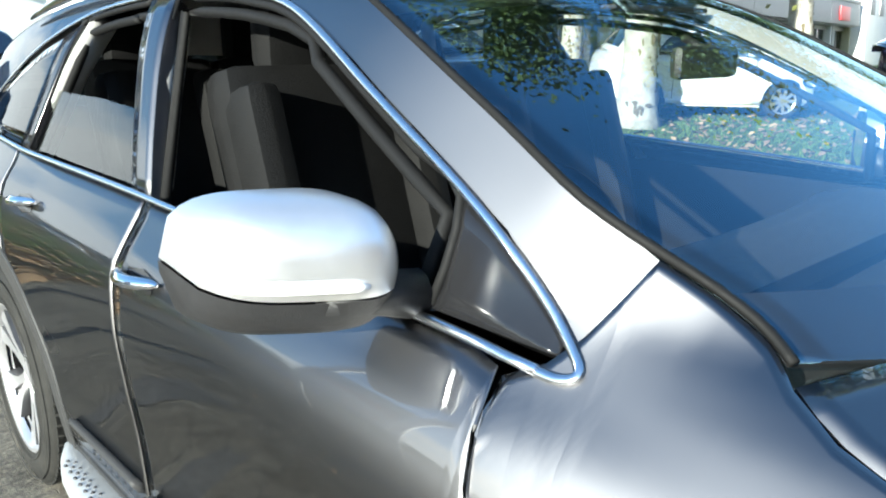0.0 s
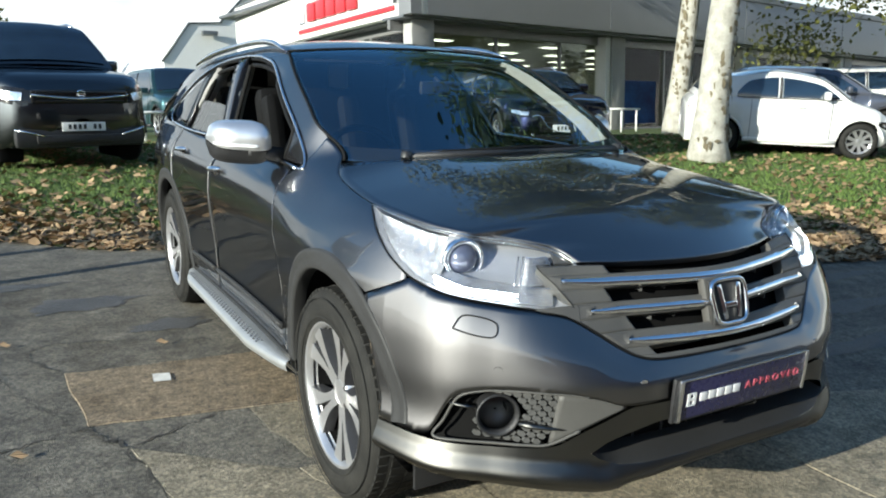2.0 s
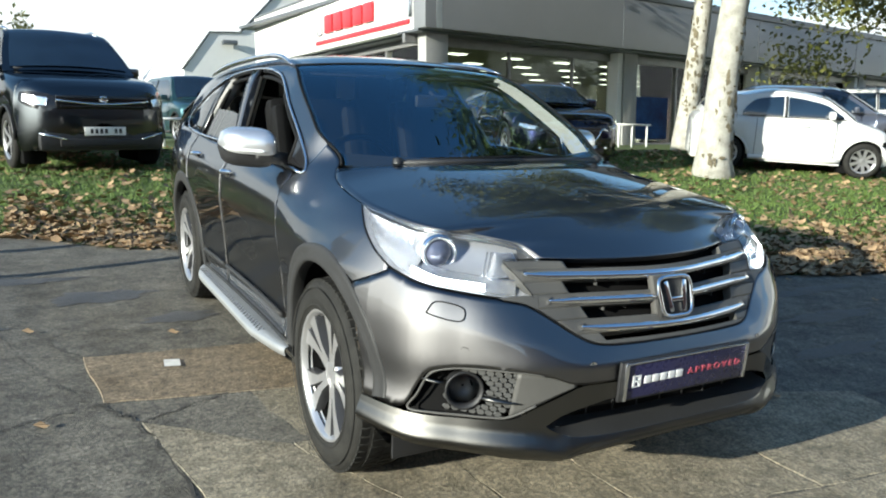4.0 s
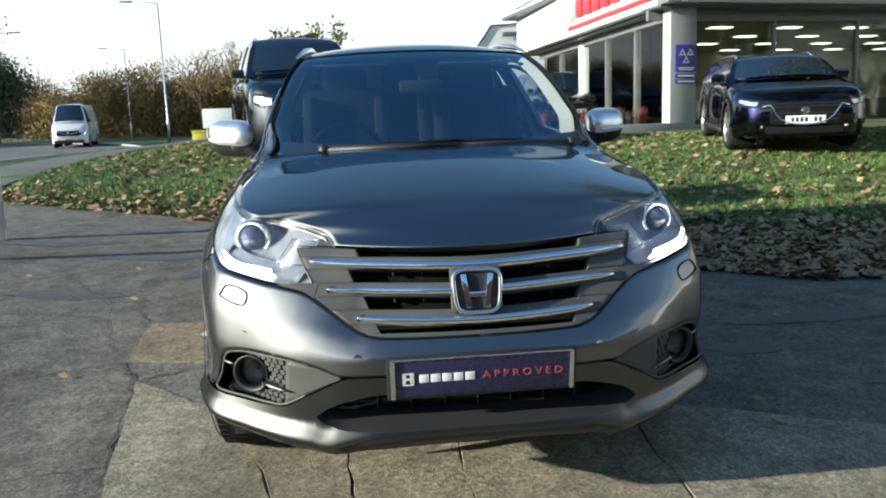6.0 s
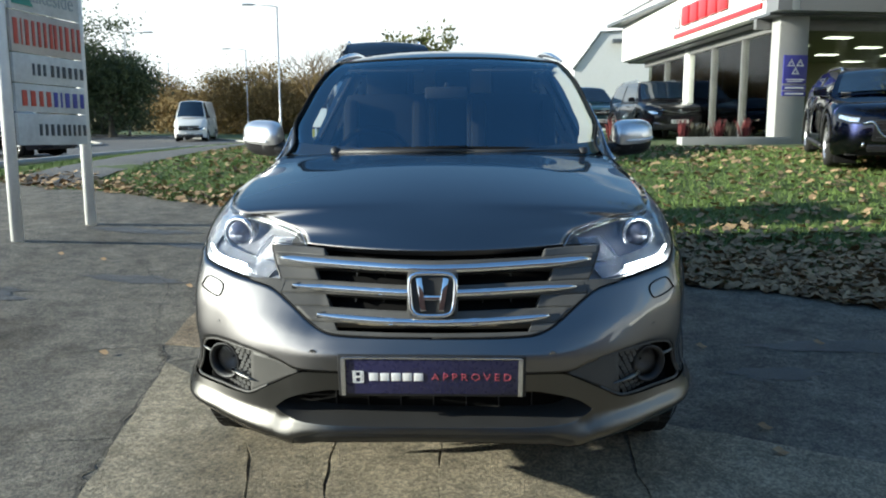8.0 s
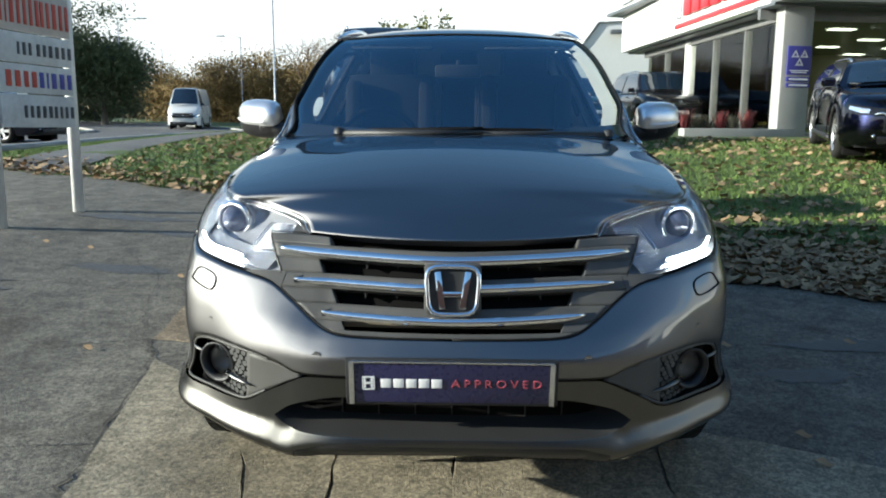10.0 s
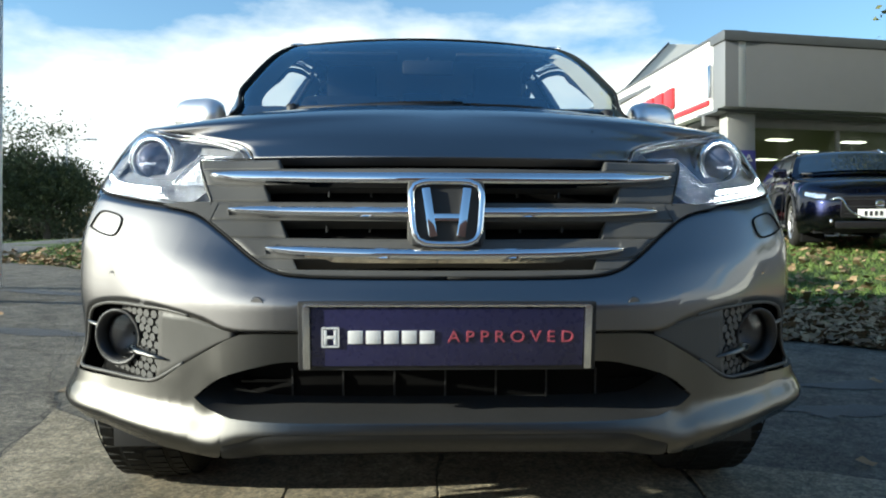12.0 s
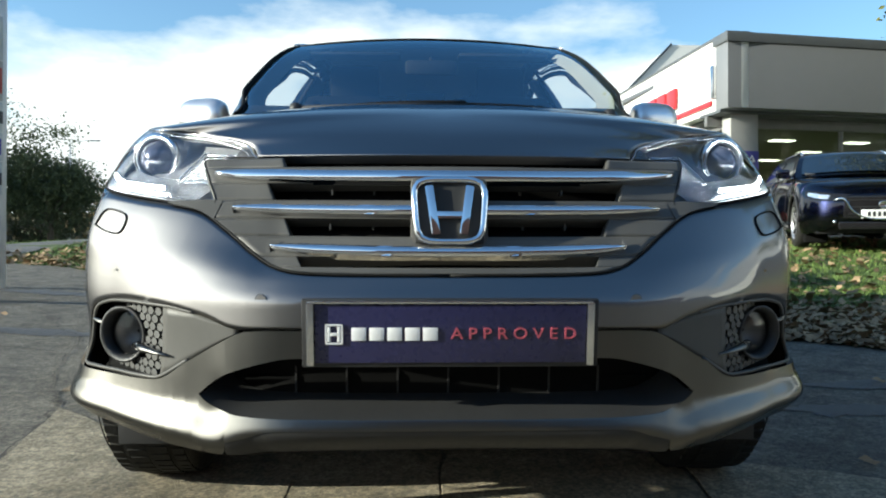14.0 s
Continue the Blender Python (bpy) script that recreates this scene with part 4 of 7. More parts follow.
for s in (-1, 1):
    pts = [np.array(p) * np.array([-s, 1, 1]) for p in body(np.linspace(2.69, 4.35, 22), np.interp(np.linspace(2.69, 4.35, 22), RE[:, 0], RE[:, 1]) - .006, .0)]
    hgt = .006 + .022 * np.sin(np.linspace(.05, math.pi - .05, 22)) ** .5
    pts = [p + np.array([s * .012, 0, h]) for p, h in zip(pts, hgt)]
    part("roof_rail", tube(pts, [.004, .008, .011] + [.014] * 16 + [.011, .008, .004], 10, squash=1.1), SATIN, suv, "silver roof rail")

# mirrors
for s in (-1, 1):
    mir = part("door_mirror", tube([(s * .77, 1.71, 1.075), (s * .83, 1.715, 1.088), (s * .90, 1.73, 1.10)], [.035, .03, .03], 10, squash=.8), BLACK, suv, "door mirror with chrome cap")
    P = []
    for i, v in enumerate(np.linspace(-.5, .5, 19)):
        row = []
        for j, w in enumerate(np.linspace(0, 1, 15)):
            a = math.pi * (w - .5)
            ex = abs(2 * v) ** 3.6
            hx = .114 * (v * 2)
            hz = (.079 - .004 * v * 2) * (1 - ex) ** .42 * math.sin(a)
            hy = -.115 * (1 - ex) ** .4 * math.cos(a) ** .6
            row.append((s * (.918 + hx * 1.0), 1.815 + hy + .055 * (v * 2), 1.134 + hz + .01 * v))
        P.append(row)
    P = np.array(P)
    part("chrome_cap", sheet(P[:, 5:], centre=(s * .918, 1.85, 1.15)), CAPM, mir, "polished chrome mirror cap")
    part("lower_shell", sheet(P[:, :6] * np.array([1, 1, 1]) + np.array([0, .003, -.004]) + np.linspace(-.014, 0, 6)[None, :, None] * np.array([0, 0, 1]), centre=(s * .918, 1.85, 1.15)), BLACK, mir)
    part("glass_plate", mesh_of("mg", [tuple(p) for p in list(P[:, 0]) + list(P[::-1, -1])], [tuple(range(38))], False), CHROME, mir)
    ind = [P[k, 6] + np.array([s * .002, -.004, 0]) for k in (range(5, 18))]
    part("indicator", tube(ind, [.003] + [.0065] * 11 + [.003], 6), WHITE, mir)

# side steps
for s in (-1, 1):
    y = np.linspace(1.42, 3.12, 30)
    fl = .06 * (np.clip((y - 1.42) / .35, 0, 1) * np.clip((3.12 - y) / .2, 0, 1)) ** .7
    P = np.stack([np.stack([s * (.84 + 0 * y), y, .31 + 0 * y], -1), np.stack([s * (.86 + fl * .3), y, .315 + 0 * y], -1), np.stack([s * (.872 + fl), y, .31 + 0 * y], -1), np.stack([s * (.877 + fl), y, .295 + 0 * y], -1),
                  np.stack([s * (.872 + fl), y, .272 + 0 * y], -1), np.stack([s * (.84 + 0 * y), y, .255 + 0 * y], -1)], 1)
    step = part("side_step", sheet(P, centre=(0, 2.2, .28)), STEPM, suv, "brushed aluminium side step with dimpled tread")
    dim = bmesh.new()
    for r in range(3):
        for k in range(34):
            yy = 1.7 + .039 * k + (.02 if r % 2 else 0)
            bmesh.ops.create_cone(dim, segments=6, radius1=.006, radius2=.004, depth=.004, cap_ends=True, matrix=Matrix.Translation((s * (.885 + .012 * r), yy, .315)))
    part("tread_plate", dim, ALLOY_D, step)
    for k in range(3):
        part("step_bracket", block((.14, .04, .03), (s * .80, 1.7 + .55 * k, .27), .005), BLACK, step)


def wheel(parent, at, side, R=.357, rim=.235, width=.225, spokes=5, face=ALLOY, name="wheel", twin=True, detail=True):
    """A road wheel: tyre, rim, spokes, hub, disc. side: +1 when its outer face looks to +x."""
    n = 96 if detail else 40
    h = width / 2
    prof = [(-h, rim + .01), (-h * 1.04, rim + .05), (-h * .96, R - .03), (-h * .8, R - .006), (-h * .3, R), (h * .3, R), (h * .8, R - .006), (h * .96, R - .03), (h * 1.04, rim + .05), (h, rim + .01), (h * .7, rim - .004)]
    w = part(name, lathe(prof, n), RUBBER, parent, m=Matrix.Translation(at) @ (Matrix() if side > 0 else Matrix.Rotation(math.pi, 4, "Z")))
    if detail:
        tb = bmesh.new()
        for k in range(64):
            a = 2 * math.pi * k / 64
            for x, dx, off in ((-.078, .03, 0), (-.03, .046, .4), (.026, .046, 0), (.078, .032, .5)):
                aa = a + off * 2 * math.pi / 64
                box(tb, (dx, .025, .008), (x, 0, R - (.002 if abs(x) < .07 else .0065)), 0, Matrix.Rotation(aa, 4, "X"))
        part("tread", tb, RUBBER, w)
        for rr in (rim + .022, rim + .085):
            part("sidewall_ring", lathe([(h * 1.035, rr), (h * 1.06, rr + .003), (h * 1.035, rr + .006)], 64), RUBBER, w)
    part("rim", lathe([(h * .75, rim - .012), (h * .92, rim - .002), (h * .98, rim + .006), (h * .93, rim + .012), (h * .7, rim), (h * .62, rim - .016)], 64 if detail else 32), face, w)
    part("barrel", lathe([(-h * .3, .02), (-h * .3, rim - .025), (h * .62, rim - .016)], 40), VOID, w)
    if detail:
        part("brake_disc", lathe([(h * .0, .06), (h * .05, .06), (h * .05, .155), (-h * .05, .155)], 40), STEEL, w)
    for k in range(spokes):
        a = 2 * math.pi * k / spokes
        offs = (-.33, .33) if twin else (0,)
        for o in offs:
            sp = bmesh.new()
            pts = [(.045, o * .75), (.085, o * .50), (.12, o * .48), (.155, o * .55), (.195, o * .66), (rim - .004, o * .72)]
            ws_ = [.017, .014, .014, .019, .026, .035] if twin else [.03, .027, .026, .027, .03, .034]
            vs = []
            for (r, da), wd in zip(pts, ws_):
                xx = h * (.62 + .22 * (r / rim))
                for q in (-1, 1):
                    ang = a + da
                    c = Vector((0, math.cos(ang), math.sin(ang))) * r + Vector((0, -math.sin(ang), math.cos(ang))) * q * wd
                    vs.append((sp.verts.new(c + Vector((xx, 0, 0))), sp.verts.new(c + Vector((xx - .036, 0, 0)) + Vector((0, -math.sin(ang), math.cos(ang))) * q * .008)))
            for i in range(5):
                A, B, C, D = vs[2 * i], vs[2 * i + 1], vs[2 * i + 2], vs[2 * i + 3]
                sp.faces.new((A[0], B[0], D[0], C[0]))
                for e in ((A[0], C[0], C[1], A[1]), (B[0], B[1], D[1], D[0])):
                    sp.faces.new(e).material_index = 1
            part("spoke", sp, [face, ALLOY_D], w)
    part("hub_cap", lathe([(h * .3, .062), (h * .62, .06), (h * .68, .045), (h * .70, .028), (h * .72, .0005)], 32), face, w)
    if detail:
        for k in range(5):
            a = 2 * math.pi * (k + .5) / 5
            part("wheel_nut", lathe([(h * .55, .011), (h * .66, .011), (h * .68, .006), (h * .68, .0003)], 6), STEEL, w, m=Matrix.Translation((0, .046 * math.cos(a), .046 * math.sin(a))))
    return w


for s in (-1, 1):
    for y in (.942, 3.563):
        wheel(suv, (s * .772, y, .357), s)

# cabin
part("dashboard", sheet(np.array([[(x, y0 + .10 * (x / .7) ** 2, z0 - .02 * (x / .7) ** 2) for x in np.linspace(-.68, .68, 15)] for y0, z0 in ((1.16, 1.045), (1.35, 1.055), (1.62, 1.05), (1.72, 1.02), (1.74, .9), (1.70, .7))]), centre=(0, 1.6, .5)), DASH, suv)
part("cabin_floor", block((1.5, 2.6, .04), (0, 2.6, .42)), DASH, suv)
part("bulkhead", block((1.4, .04, .7), (0, 1.42, .72)), VOID, suv)
part("headlining", sheet(np.array(rows)[:, 1:-1] + np.array([0, .02, -.035]), centre=(0, 3, 3)), TRIM_IN, suv)
for s in (-1, 1):
    part("pillar_trim", sheet(np.stack([E3[2:] * np.array([-s, 1, 1]) + np.array([-s * .012, .03, -.01]), E3[2:] * np.array([-s, 1, 1]) + np.array([-s * .06, .10, -.02])], 1)), TRIM_IN, suv)
    bp = np.array([body(u, z, -.045) * np.array([-s, 1, 1]) for u, z in ((3.10, .9), (3.13, 1.1), (3.22, 1.28), (3.33, 1.45))])
    part("belt_pillar_trim", tube(bp, .045, 8, squash=.5), TRIM_IN, suv)
    part("door_trim", sheet(np.array([[(s * .76, y, z) for z in (.5, .75, 1.02)] for y in (1.6, 2.5, 3.5)]), centre=(s * 3, 2, .7)), LEATHER, suv)
    bp = np.array([body(u, z, -.05) * np.array([-s, 1, 1]) for u, z in ((3.92, .95), (3.9, 1.15), (3.86, 1.3), (3.8, 1.44))])
    part("rear_pillar_trim", tube(bp, .05, 8, squash=.5), TRIM_IN, suv)


def seat(x, y, wide=.50):
    st = part("seat", block((wide, .52, .16), (x, y, .66), .05), LEATHER, suv, "black leather seat")
    lean = Matrix.Translation((x, y + .26, .7)) @ pose(0, 0, 0, -18, 0, 0)
    part("backrest", block((wide, .14, .66), (0, 0, .33), .055, lean), LEATHER, st)
    for q in (-1, 1):
        part("bolster", block((.09, .18, .56), (q * (wide / 2 - .05), -.05, .32), .04, lean), LEATHER, st)
    hb = bmesh.new()
    box(hb, (.25, .10, .19), (x, y + .47, 1.40), .04)
    part("headrest", hb, LEATHER, st)
    part("headrest_post", joined(tube([(x - .05, y + .44, 1.28), (x - .05, y + .46, 1.36)], .007, 6), tube([(x + .05, y + .44, 1.28), (x + .05, y + .46, 1.36)], .007, 6)), CHROME, st)
    part("side_piping", joined(*[tube([(x + q * (wide / 2 - .03), y + .24 + .16 * t, .78 + .5 * t) for t in np.linspace(0, 1, 5)], .006, 5) for q in (-1, 1)]), TRIM_IN, st)


for x in (-.37, .37):
    seat(x, 2.12)
for x in (-.40, 0, .40):
    seat(x, 3.02, .40)
ringp = [(-.37 + .185 * math.cos(a), 1.80 + .07 * math.sin(a), 1.0 + .17 * math.sin(a)) for a in np.linspace(0, 2 * math.pi, 33)]
sw = part("steering_wheel", tube(ringp, .016, 8, False), LEATHER, suv)
part("steering_hub", block((.14, .05, .12), (-.37, 1.80, .99), .02), DASH, sw)
for q in (-1, 1):
    part("steering_spoke", block((.12, .02, .03), (-.37 + q * .11, 1.80, .99), .006), SATIN, sw)
rv = part("rear_view_mirror", block((.21, .03, .06), (0, 1.78, 1.345), .015), BLACK, suv)
part("mirror_stem", tube([(0, 1.77, 1.36), (0, 1.83, 1.39)], .009, 6), BLACK, rv)
for s in (-1, 1):
    part("sun_visor", block((.4, .15, .012), (s * .33, 2.16, 1.46), .005, None), DASH, suv)

# scuttle and wipers
part("scuttle", sheet(np.array([[(x, y0 + .13 * (x / .66) ** 2, z0 + .0 * x) for x in np.linspace(-.69, .69, 21)] for y0, z0 in ((1.06, 1.055), (1.15, 1.06), (1.24, 1.075))]), centre=(0, 1.2, .5)), BLACK, suv)
WIPE = [((-.46, 1.215, 1.10), (-.10, 1.155, 1.108), (.10, 1.165, 1.112)), ((.60, 1.262, 1.095), (.30, 1.20, 1.104), (.02, 1.165, 1.108))]
for a, b, c in WIPE:
    wp = part("wiper", tube([a, b, c], [.016, .012, .008], 8), BLACK, suv)
    part("wiper_blade", tube([(p[0], p[1] + .02, p[2] + .012) for p in spline([(a[0] * .8 + c[0] * .2, a[1], a[2]), b, c], 4)], .009, 6), SEAL, wp)
    part("wiper_pivot", lathe([(0, .022), (.02, .02), (.026, .0005)], 12, "z"), BLACK, wp, m=Matrix.Translation(a))
# underside
for s in (-1, 1):
    part("wheel_deflector", block((.22, .012, .13), (s * .68, .52, .265), .004), BLACK, suv, "black plastic flap ahead of the tyre")
part("underbody", block((1.5, 3.7, .06), (0, 2.4, .3), .02), VOID, suv)


# ---- ground ----
def tarmac(name, dark, light, scale, bump, spec=.35, stain=(.5, .47, .42)):
    """Weathered paving: broad stains, mid blotches and fine stone speckle, with relief."""
    m = bpy.data.materials.new(name)
    m.use_nodes = True
    n, l = m.node_tree.nodes, m.node_tree.links
    b = n["Principled BSDF"]
    b.inputs["Roughness"].default_value, b.inputs["Specular IOR Level"].default_value = .85, spec
    tc = n.new("ShaderNodeTexCoord")

    def noise_(sc, det, rough=.6):
        t = n.new("ShaderNodeTexNoise")
        t.inputs["Scale"].default_value, t.inputs["Detail"].default_value, t.inputs["Roughness"].default_value = sc, det, rough
        l.new(tc.outputs["Object"], t.inputs["Vector"])
        return t

    def remap(sock, a, b_, c=0, d=1):
        r = n.new("ShaderNodeMapRange")
        r.inputs["From Min"].default_value, r.inputs["From Max"].default_value, r.inputs["To Min"].default_value, r.inputs["To Max"].default_value = a, b_, c, d
        l.new(sock, r.inputs["Value"])
        return r.outputs["Result"]

    def blend(f, a, c, kind="MIX"):
        x = n.new("ShaderNodeMix")
        x.data_type, x.blend_type = "RGBA", kind
        for key, v in (("Factor", f), ("A", a), ("B", c)):
            s_ = next(i for i in x.inputs if i.name == key and (i.type == "RGBA" or key == "Factor") and i.enabled)
            if isinstance(v, tuple):
                s_.default_value = (*v, 1)
            elif isinstance(v, float):
                s_.default_value = v
            else:
                l.new(v, s_)
        return next(o for o in x.outputs if o.type == "RGBA" and o.enabled)

    big, mid, stone, grit = noise_(scale, 5, .65), noise_(scale * 6, 5, .7), n.new("ShaderNodeTexVoronoi"), noise_(38, 9, .82)
    stone.inputs["Scale"].default_value = 120
    l.new(tc.outputs["Object"], stone.inputs["Vector"])
    col = blend(remap(mid.outputs["Fac"], .35, .7), dark, light)
    col = blend(remap(big.outputs["Fac"], .52, .72), col, blend(1.0, col, stain, "MULTIPLY"))
    tone = n.new("ShaderNodeRGBToBW")
    l.new(stone.outputs["Color"], tone.inputs[0])
    speck = blend(remap(tone.outputs[0], .25, .8), (.66, .66, .67), (1.5, 1.46, 1.36))
    col = blend(.75, col, speck, "MULTIPLY")
    grime = blend(remap(grit.outputs["Fac"], .38, .64), (.58, .58, .58), (1.4, 1.38, 1.33))
    col = blend(1.0, col, grime, "MULTIPLY")
    l.new(col, b.inputs["Base Color"])
    h = n.new("ShaderNodeMath")
    h.operation = "MULTIPLY_ADD"
    h.inputs[1].default_value = -.25
    l.new(stone.outputs["Distance"], h.inputs[0])
    l.new(grit.outputs["Fac"], h.inputs[2])
    bp = n.new("ShaderNodeBump")
    bp.inputs["Strength"].default_value, bp.inputs["Distance"].default_value = bump, .008
    l.new(h.outputs[0], bp.inputs["Height"])
    l.new(bp.outputs["Normal"], b.inputs["Normal"])
    return m


ASPHALT = tarmac("worn_asphalt", (.088, .083, .072), (.195, .182, .156), .9, .9)
PATCH = tarmac("old_concrete", (.175, .156, .118), (.32, .284, .217), 1.2, .8)
ROADM = tarmac("road_asphalt", (.1, .1, .1), (.16, .16, .16), .6, .5)
GRASS = mat("grass", (.05, .088, .018), .9, 0, .35, .8, bump=.7, bscale=60, second=(.11, .15, .034))


def field(name, xs, ys, material, dz=0.0, **k):
    X, Y = np.meshgrid(xs, ys, indexing="ij")
    P = np.stack([X, Y, land(X, Y) + dz], -1)
    return solo(name, sheet(P, flip=False, name=name), material, **k)


xs = np.unique(np.r_[np.linspace(-600, 600, 49), np.linspace(-40, 40, 81), np.linspace(-10, 14, 97)])
ys = np.unique(np.r_[np.linspace(-600, 900, 61), np.linspace(-20, 70, 91), np.linspace(-4, 16, 81)])
field("ground", xs, ys, GRASS, -.012, label="rough grass verge scattered with fallen leaves", kind="structure")
EDGE_G = spline([(-70, 42), (-30, 26), (-14, 14.5), (-8, 9.6), (-5.6, 7.75), (-4.5, 7.3), (-3.6, 6.8), (-2.8, 6.45), (-1.9, 6.0), (-1.3, 5.5), (-.68, 5.07), (0.2, 4.5), (1.0, 3.8), (1.75, 3.2), (2.27, 2.98), (2.7, 2.75), (3.72, 2.5), (4.75, 2.16), (7, 1.5), (14, -1), (60, -14)], 14)


def strip(name, lower, upper, k, material, dz, **kw):
    a, b = np.array(lower, float), np.array(upper, float)
    t = (np.linspace(0, 1, k) ** 1.0)[None, :, None]
    G = a[:, None] * (1 - t) + b[:, None] * t
    P = np.concatenate([G, land(G[..., 0], G[..., 1])[..., None] + dz], -1)
    return solo(name, sheet(P, flip=None, centre=(0, 0, -50), name=name), material, **kw)


jag = EDGE_G.copy()
for q in jag:
    q[1] += .10 * noise.noise((q[0] * 2.1, q[1], 0)) + .05 * noise.noise((q[0] * 7, q[1] * 3, 1))
near = jag.copy()
near[:, 1] = -60
mid_ = jag.copy()
mid_[:, 1] = np.minimum(-2.5, jag[:, 1] - 1)
a = np.concatenate([near[:, None] + (mid_ - near)[:, None] * np.linspace(0, 1, 8)[None, :-1, None], mid_[:, None] + (jag - mid_)[:, None] * np.linspace(0, 1, 40)[None, :, None]], 1)
P = np.concatenate([a, land(a[..., 0], a[..., 1])[..., None]], -1)
forecourt = solo("forecourt", sheet(P, flip=None, centre=(0, 0, -50)), ASPHALT, "patched and cracked grey asphalt forecourt", kind="structure")

RUST = tarmac("rust_stained_concrete", (.15, .12, .085), (.27, .215, .15), 2.4, .7)
DAMP = mat("damp_asphalt", (.085, .082, .076), .6, 0, .2, 3, bump=.7, bscale=120)
TAR = mat("dark_joint", (.055, .05, .042), .9, 0, .3, 12, bump=.5, bscale=60)


def slab(points, material, up=.008, seed=0):
    """A flat slab on the forecourt with worn, slightly uneven edges."""
    rnd = random.Random(seed)
    ring = []
    for (xa, ya), (xb, yb) in zip(points, points[1:] + points[:1]):
        n = max(2, int(math.hypot(xb - xa, yb - ya) / .09))
        for k in range(n):
            t = k / n
            ring.append((xa + (xb - xa) * t + rnd.gauss(0, .005), ya + (yb - ya) * t + rnd.gauss(0, .005)))
    cx, cy = sum(p[0] for p in ring) / len(ring), sum(p[1] for p in ring) / len(ring)
    vs, fs, n = [], [], len(ring)
    for f, dz in ((1, .001), (.994, up * .6), (.66, up * .6), (.33, up * .6)):
        vs += [(cx + (x - cx) * f, cy + (y - cy) * f, float(land(cx + (x - cx) * f, cy + (y - cy) * f)) + dz) for x, y in ring]
    vs.append((cx, cy, float(land(cx, cy)) + up * .6))
    for r in range(3):
        for k in range(n):
            fs.append((r * n + k, r * n + (k + 1) % n, (r + 1) * n + (k + 1) % n, (r + 1) * n + k))
    fs += [(3 * n + k, 3 * n + (k + 1) % n, 4 * n) for k in range(n)]
    return part("slab", mesh_of("slab", vs, fs, False), material, forecourt)


slab([(-1.60, 2.53), (-1.545, 1.87), (-.62, 1.70), (-.68, 2.42)], RUST, .009, 1)
slab([(-.95, 1.79), (-.60, 1.69), (-.55, 1.10), (-.86, 1.22)], PATCH, .003, 2)
lines = [[(-1.43, 1.60), (-1.30, .75), (-1.22, .2), (-1.06, -.9), (-.9, -2.6), (-.7, -5)], [(-.93, 1.15), (-.72, .6), (-.6, .1), (-.5, -.9), (-.42, -2.6), (-.2, -5)], [(-.43, 1.15), (-.41, .6), (-.37, .1), (-.30, -.9), (-.2, -2.6), (0, -5)], [(.02, 1.1), (.0, .6), (.02, .1), (.06, -.9), (.14, -2.6), (.3, -5)], [(.75, 1.0), (.72, .5), (.72, .0), (.78, -.9), (.9, -2.6), (1.1, -5)], [(1.75, .55), (1.7, .3), (1.7, -.1), (1.8, -.9), (1.95, -2.6), (2.2, -5)]]
k = 10
for a_, b_ in zip(lines, lines[1:]):
    for i in (0, 2, 3, 4):
        j = i + 2 if i == 0 else i + 1
        w = .008
        q = [a_[i], *( [a_[1]] if i == 0 else [] ), a_[j], b_[j], *( [b_[1]] if i == 0 else [] ), b_[i]]
        cx, cy = sum(p[0] for p in q) / len(q), sum(p[1] for p in q) / len(q)
        slab([(cx + (x - cx) * .992, cy + (y - cy) * .996) for x, y in q], PATCH, .006 + .003 * (k % 3) / 2, k)
        k += 1


def crack(points, width, seed):
    rnd = random.Random(seed)
    c = spline(points, 14)
    vs, fs = [], []
    for i, (x, y) in enumerate(c):
        d = c[min(i + 1, len(c) - 1)] - c[max(i - 1, 0)]
        d = d / (np.hypot(*d) + 1e-9)
        x, y = x + rnd.gauss(0, .010), y + rnd.gauss(0, .010)
        w = width * rnd.uniform(.08, .5)
        for q in (-1, 1):
            px_, py_ = x - d[1] * w * q, y + d[0] * w * q
            vs.append((px_, py_, float(land(px_, py_)) + .0045))
        if i:
            fs.append((2 * i - 2, 2 * i - 1, 2 * i + 1, 2 * i))
    part("crack", mesh_of("crack", vs, fs, False), TAR, forecourt)


for i, (pts, w) in enumerate((([(-3.9, 2.5), (-2.8, 2.75), (-2.1, 2.72), (-1.6, 2.55)], .012), ([(-1.6, 2.55), (-1.75, 2.9), (-1.55, 3.0), (-.9, 2.75)], .012), ([(-1.56, 1.86), (-1.5, 1.7), (-1.44, 1.6), (-1.32, .8), (-1.23, .2), (-1.07, -.9)], .02),
                              ([(-2.9, 1.2), (-2.2, 1.5), (-1.9, 1.75), (-1.56, 1.86)], .014), ([(-2.6, 3.9), (-2.2, 3.3), (-2.0, 3.1), (-1.8, 2.4), (-1.6, 1.9)], .009), ([(-4.2, 3.0), (-3.4, 3.5), (-2.9, 4.6)], .01), ([(1.9, 2.2), (2.6, 1.4), (3.6, .9)], .01),
                              ([(1.75, .5), (2.5, .35), (3.6, .2), (5, -.1)], .012), ([(-1.4, 1.62), (-.95, 1.80), (-.6, 1.70)], .016), ([(-3.4, -.2), (-2.6, .5), (-2.2, .6), (-1.3, .75)], .01))):
    crack(pts, w, 50 + i)


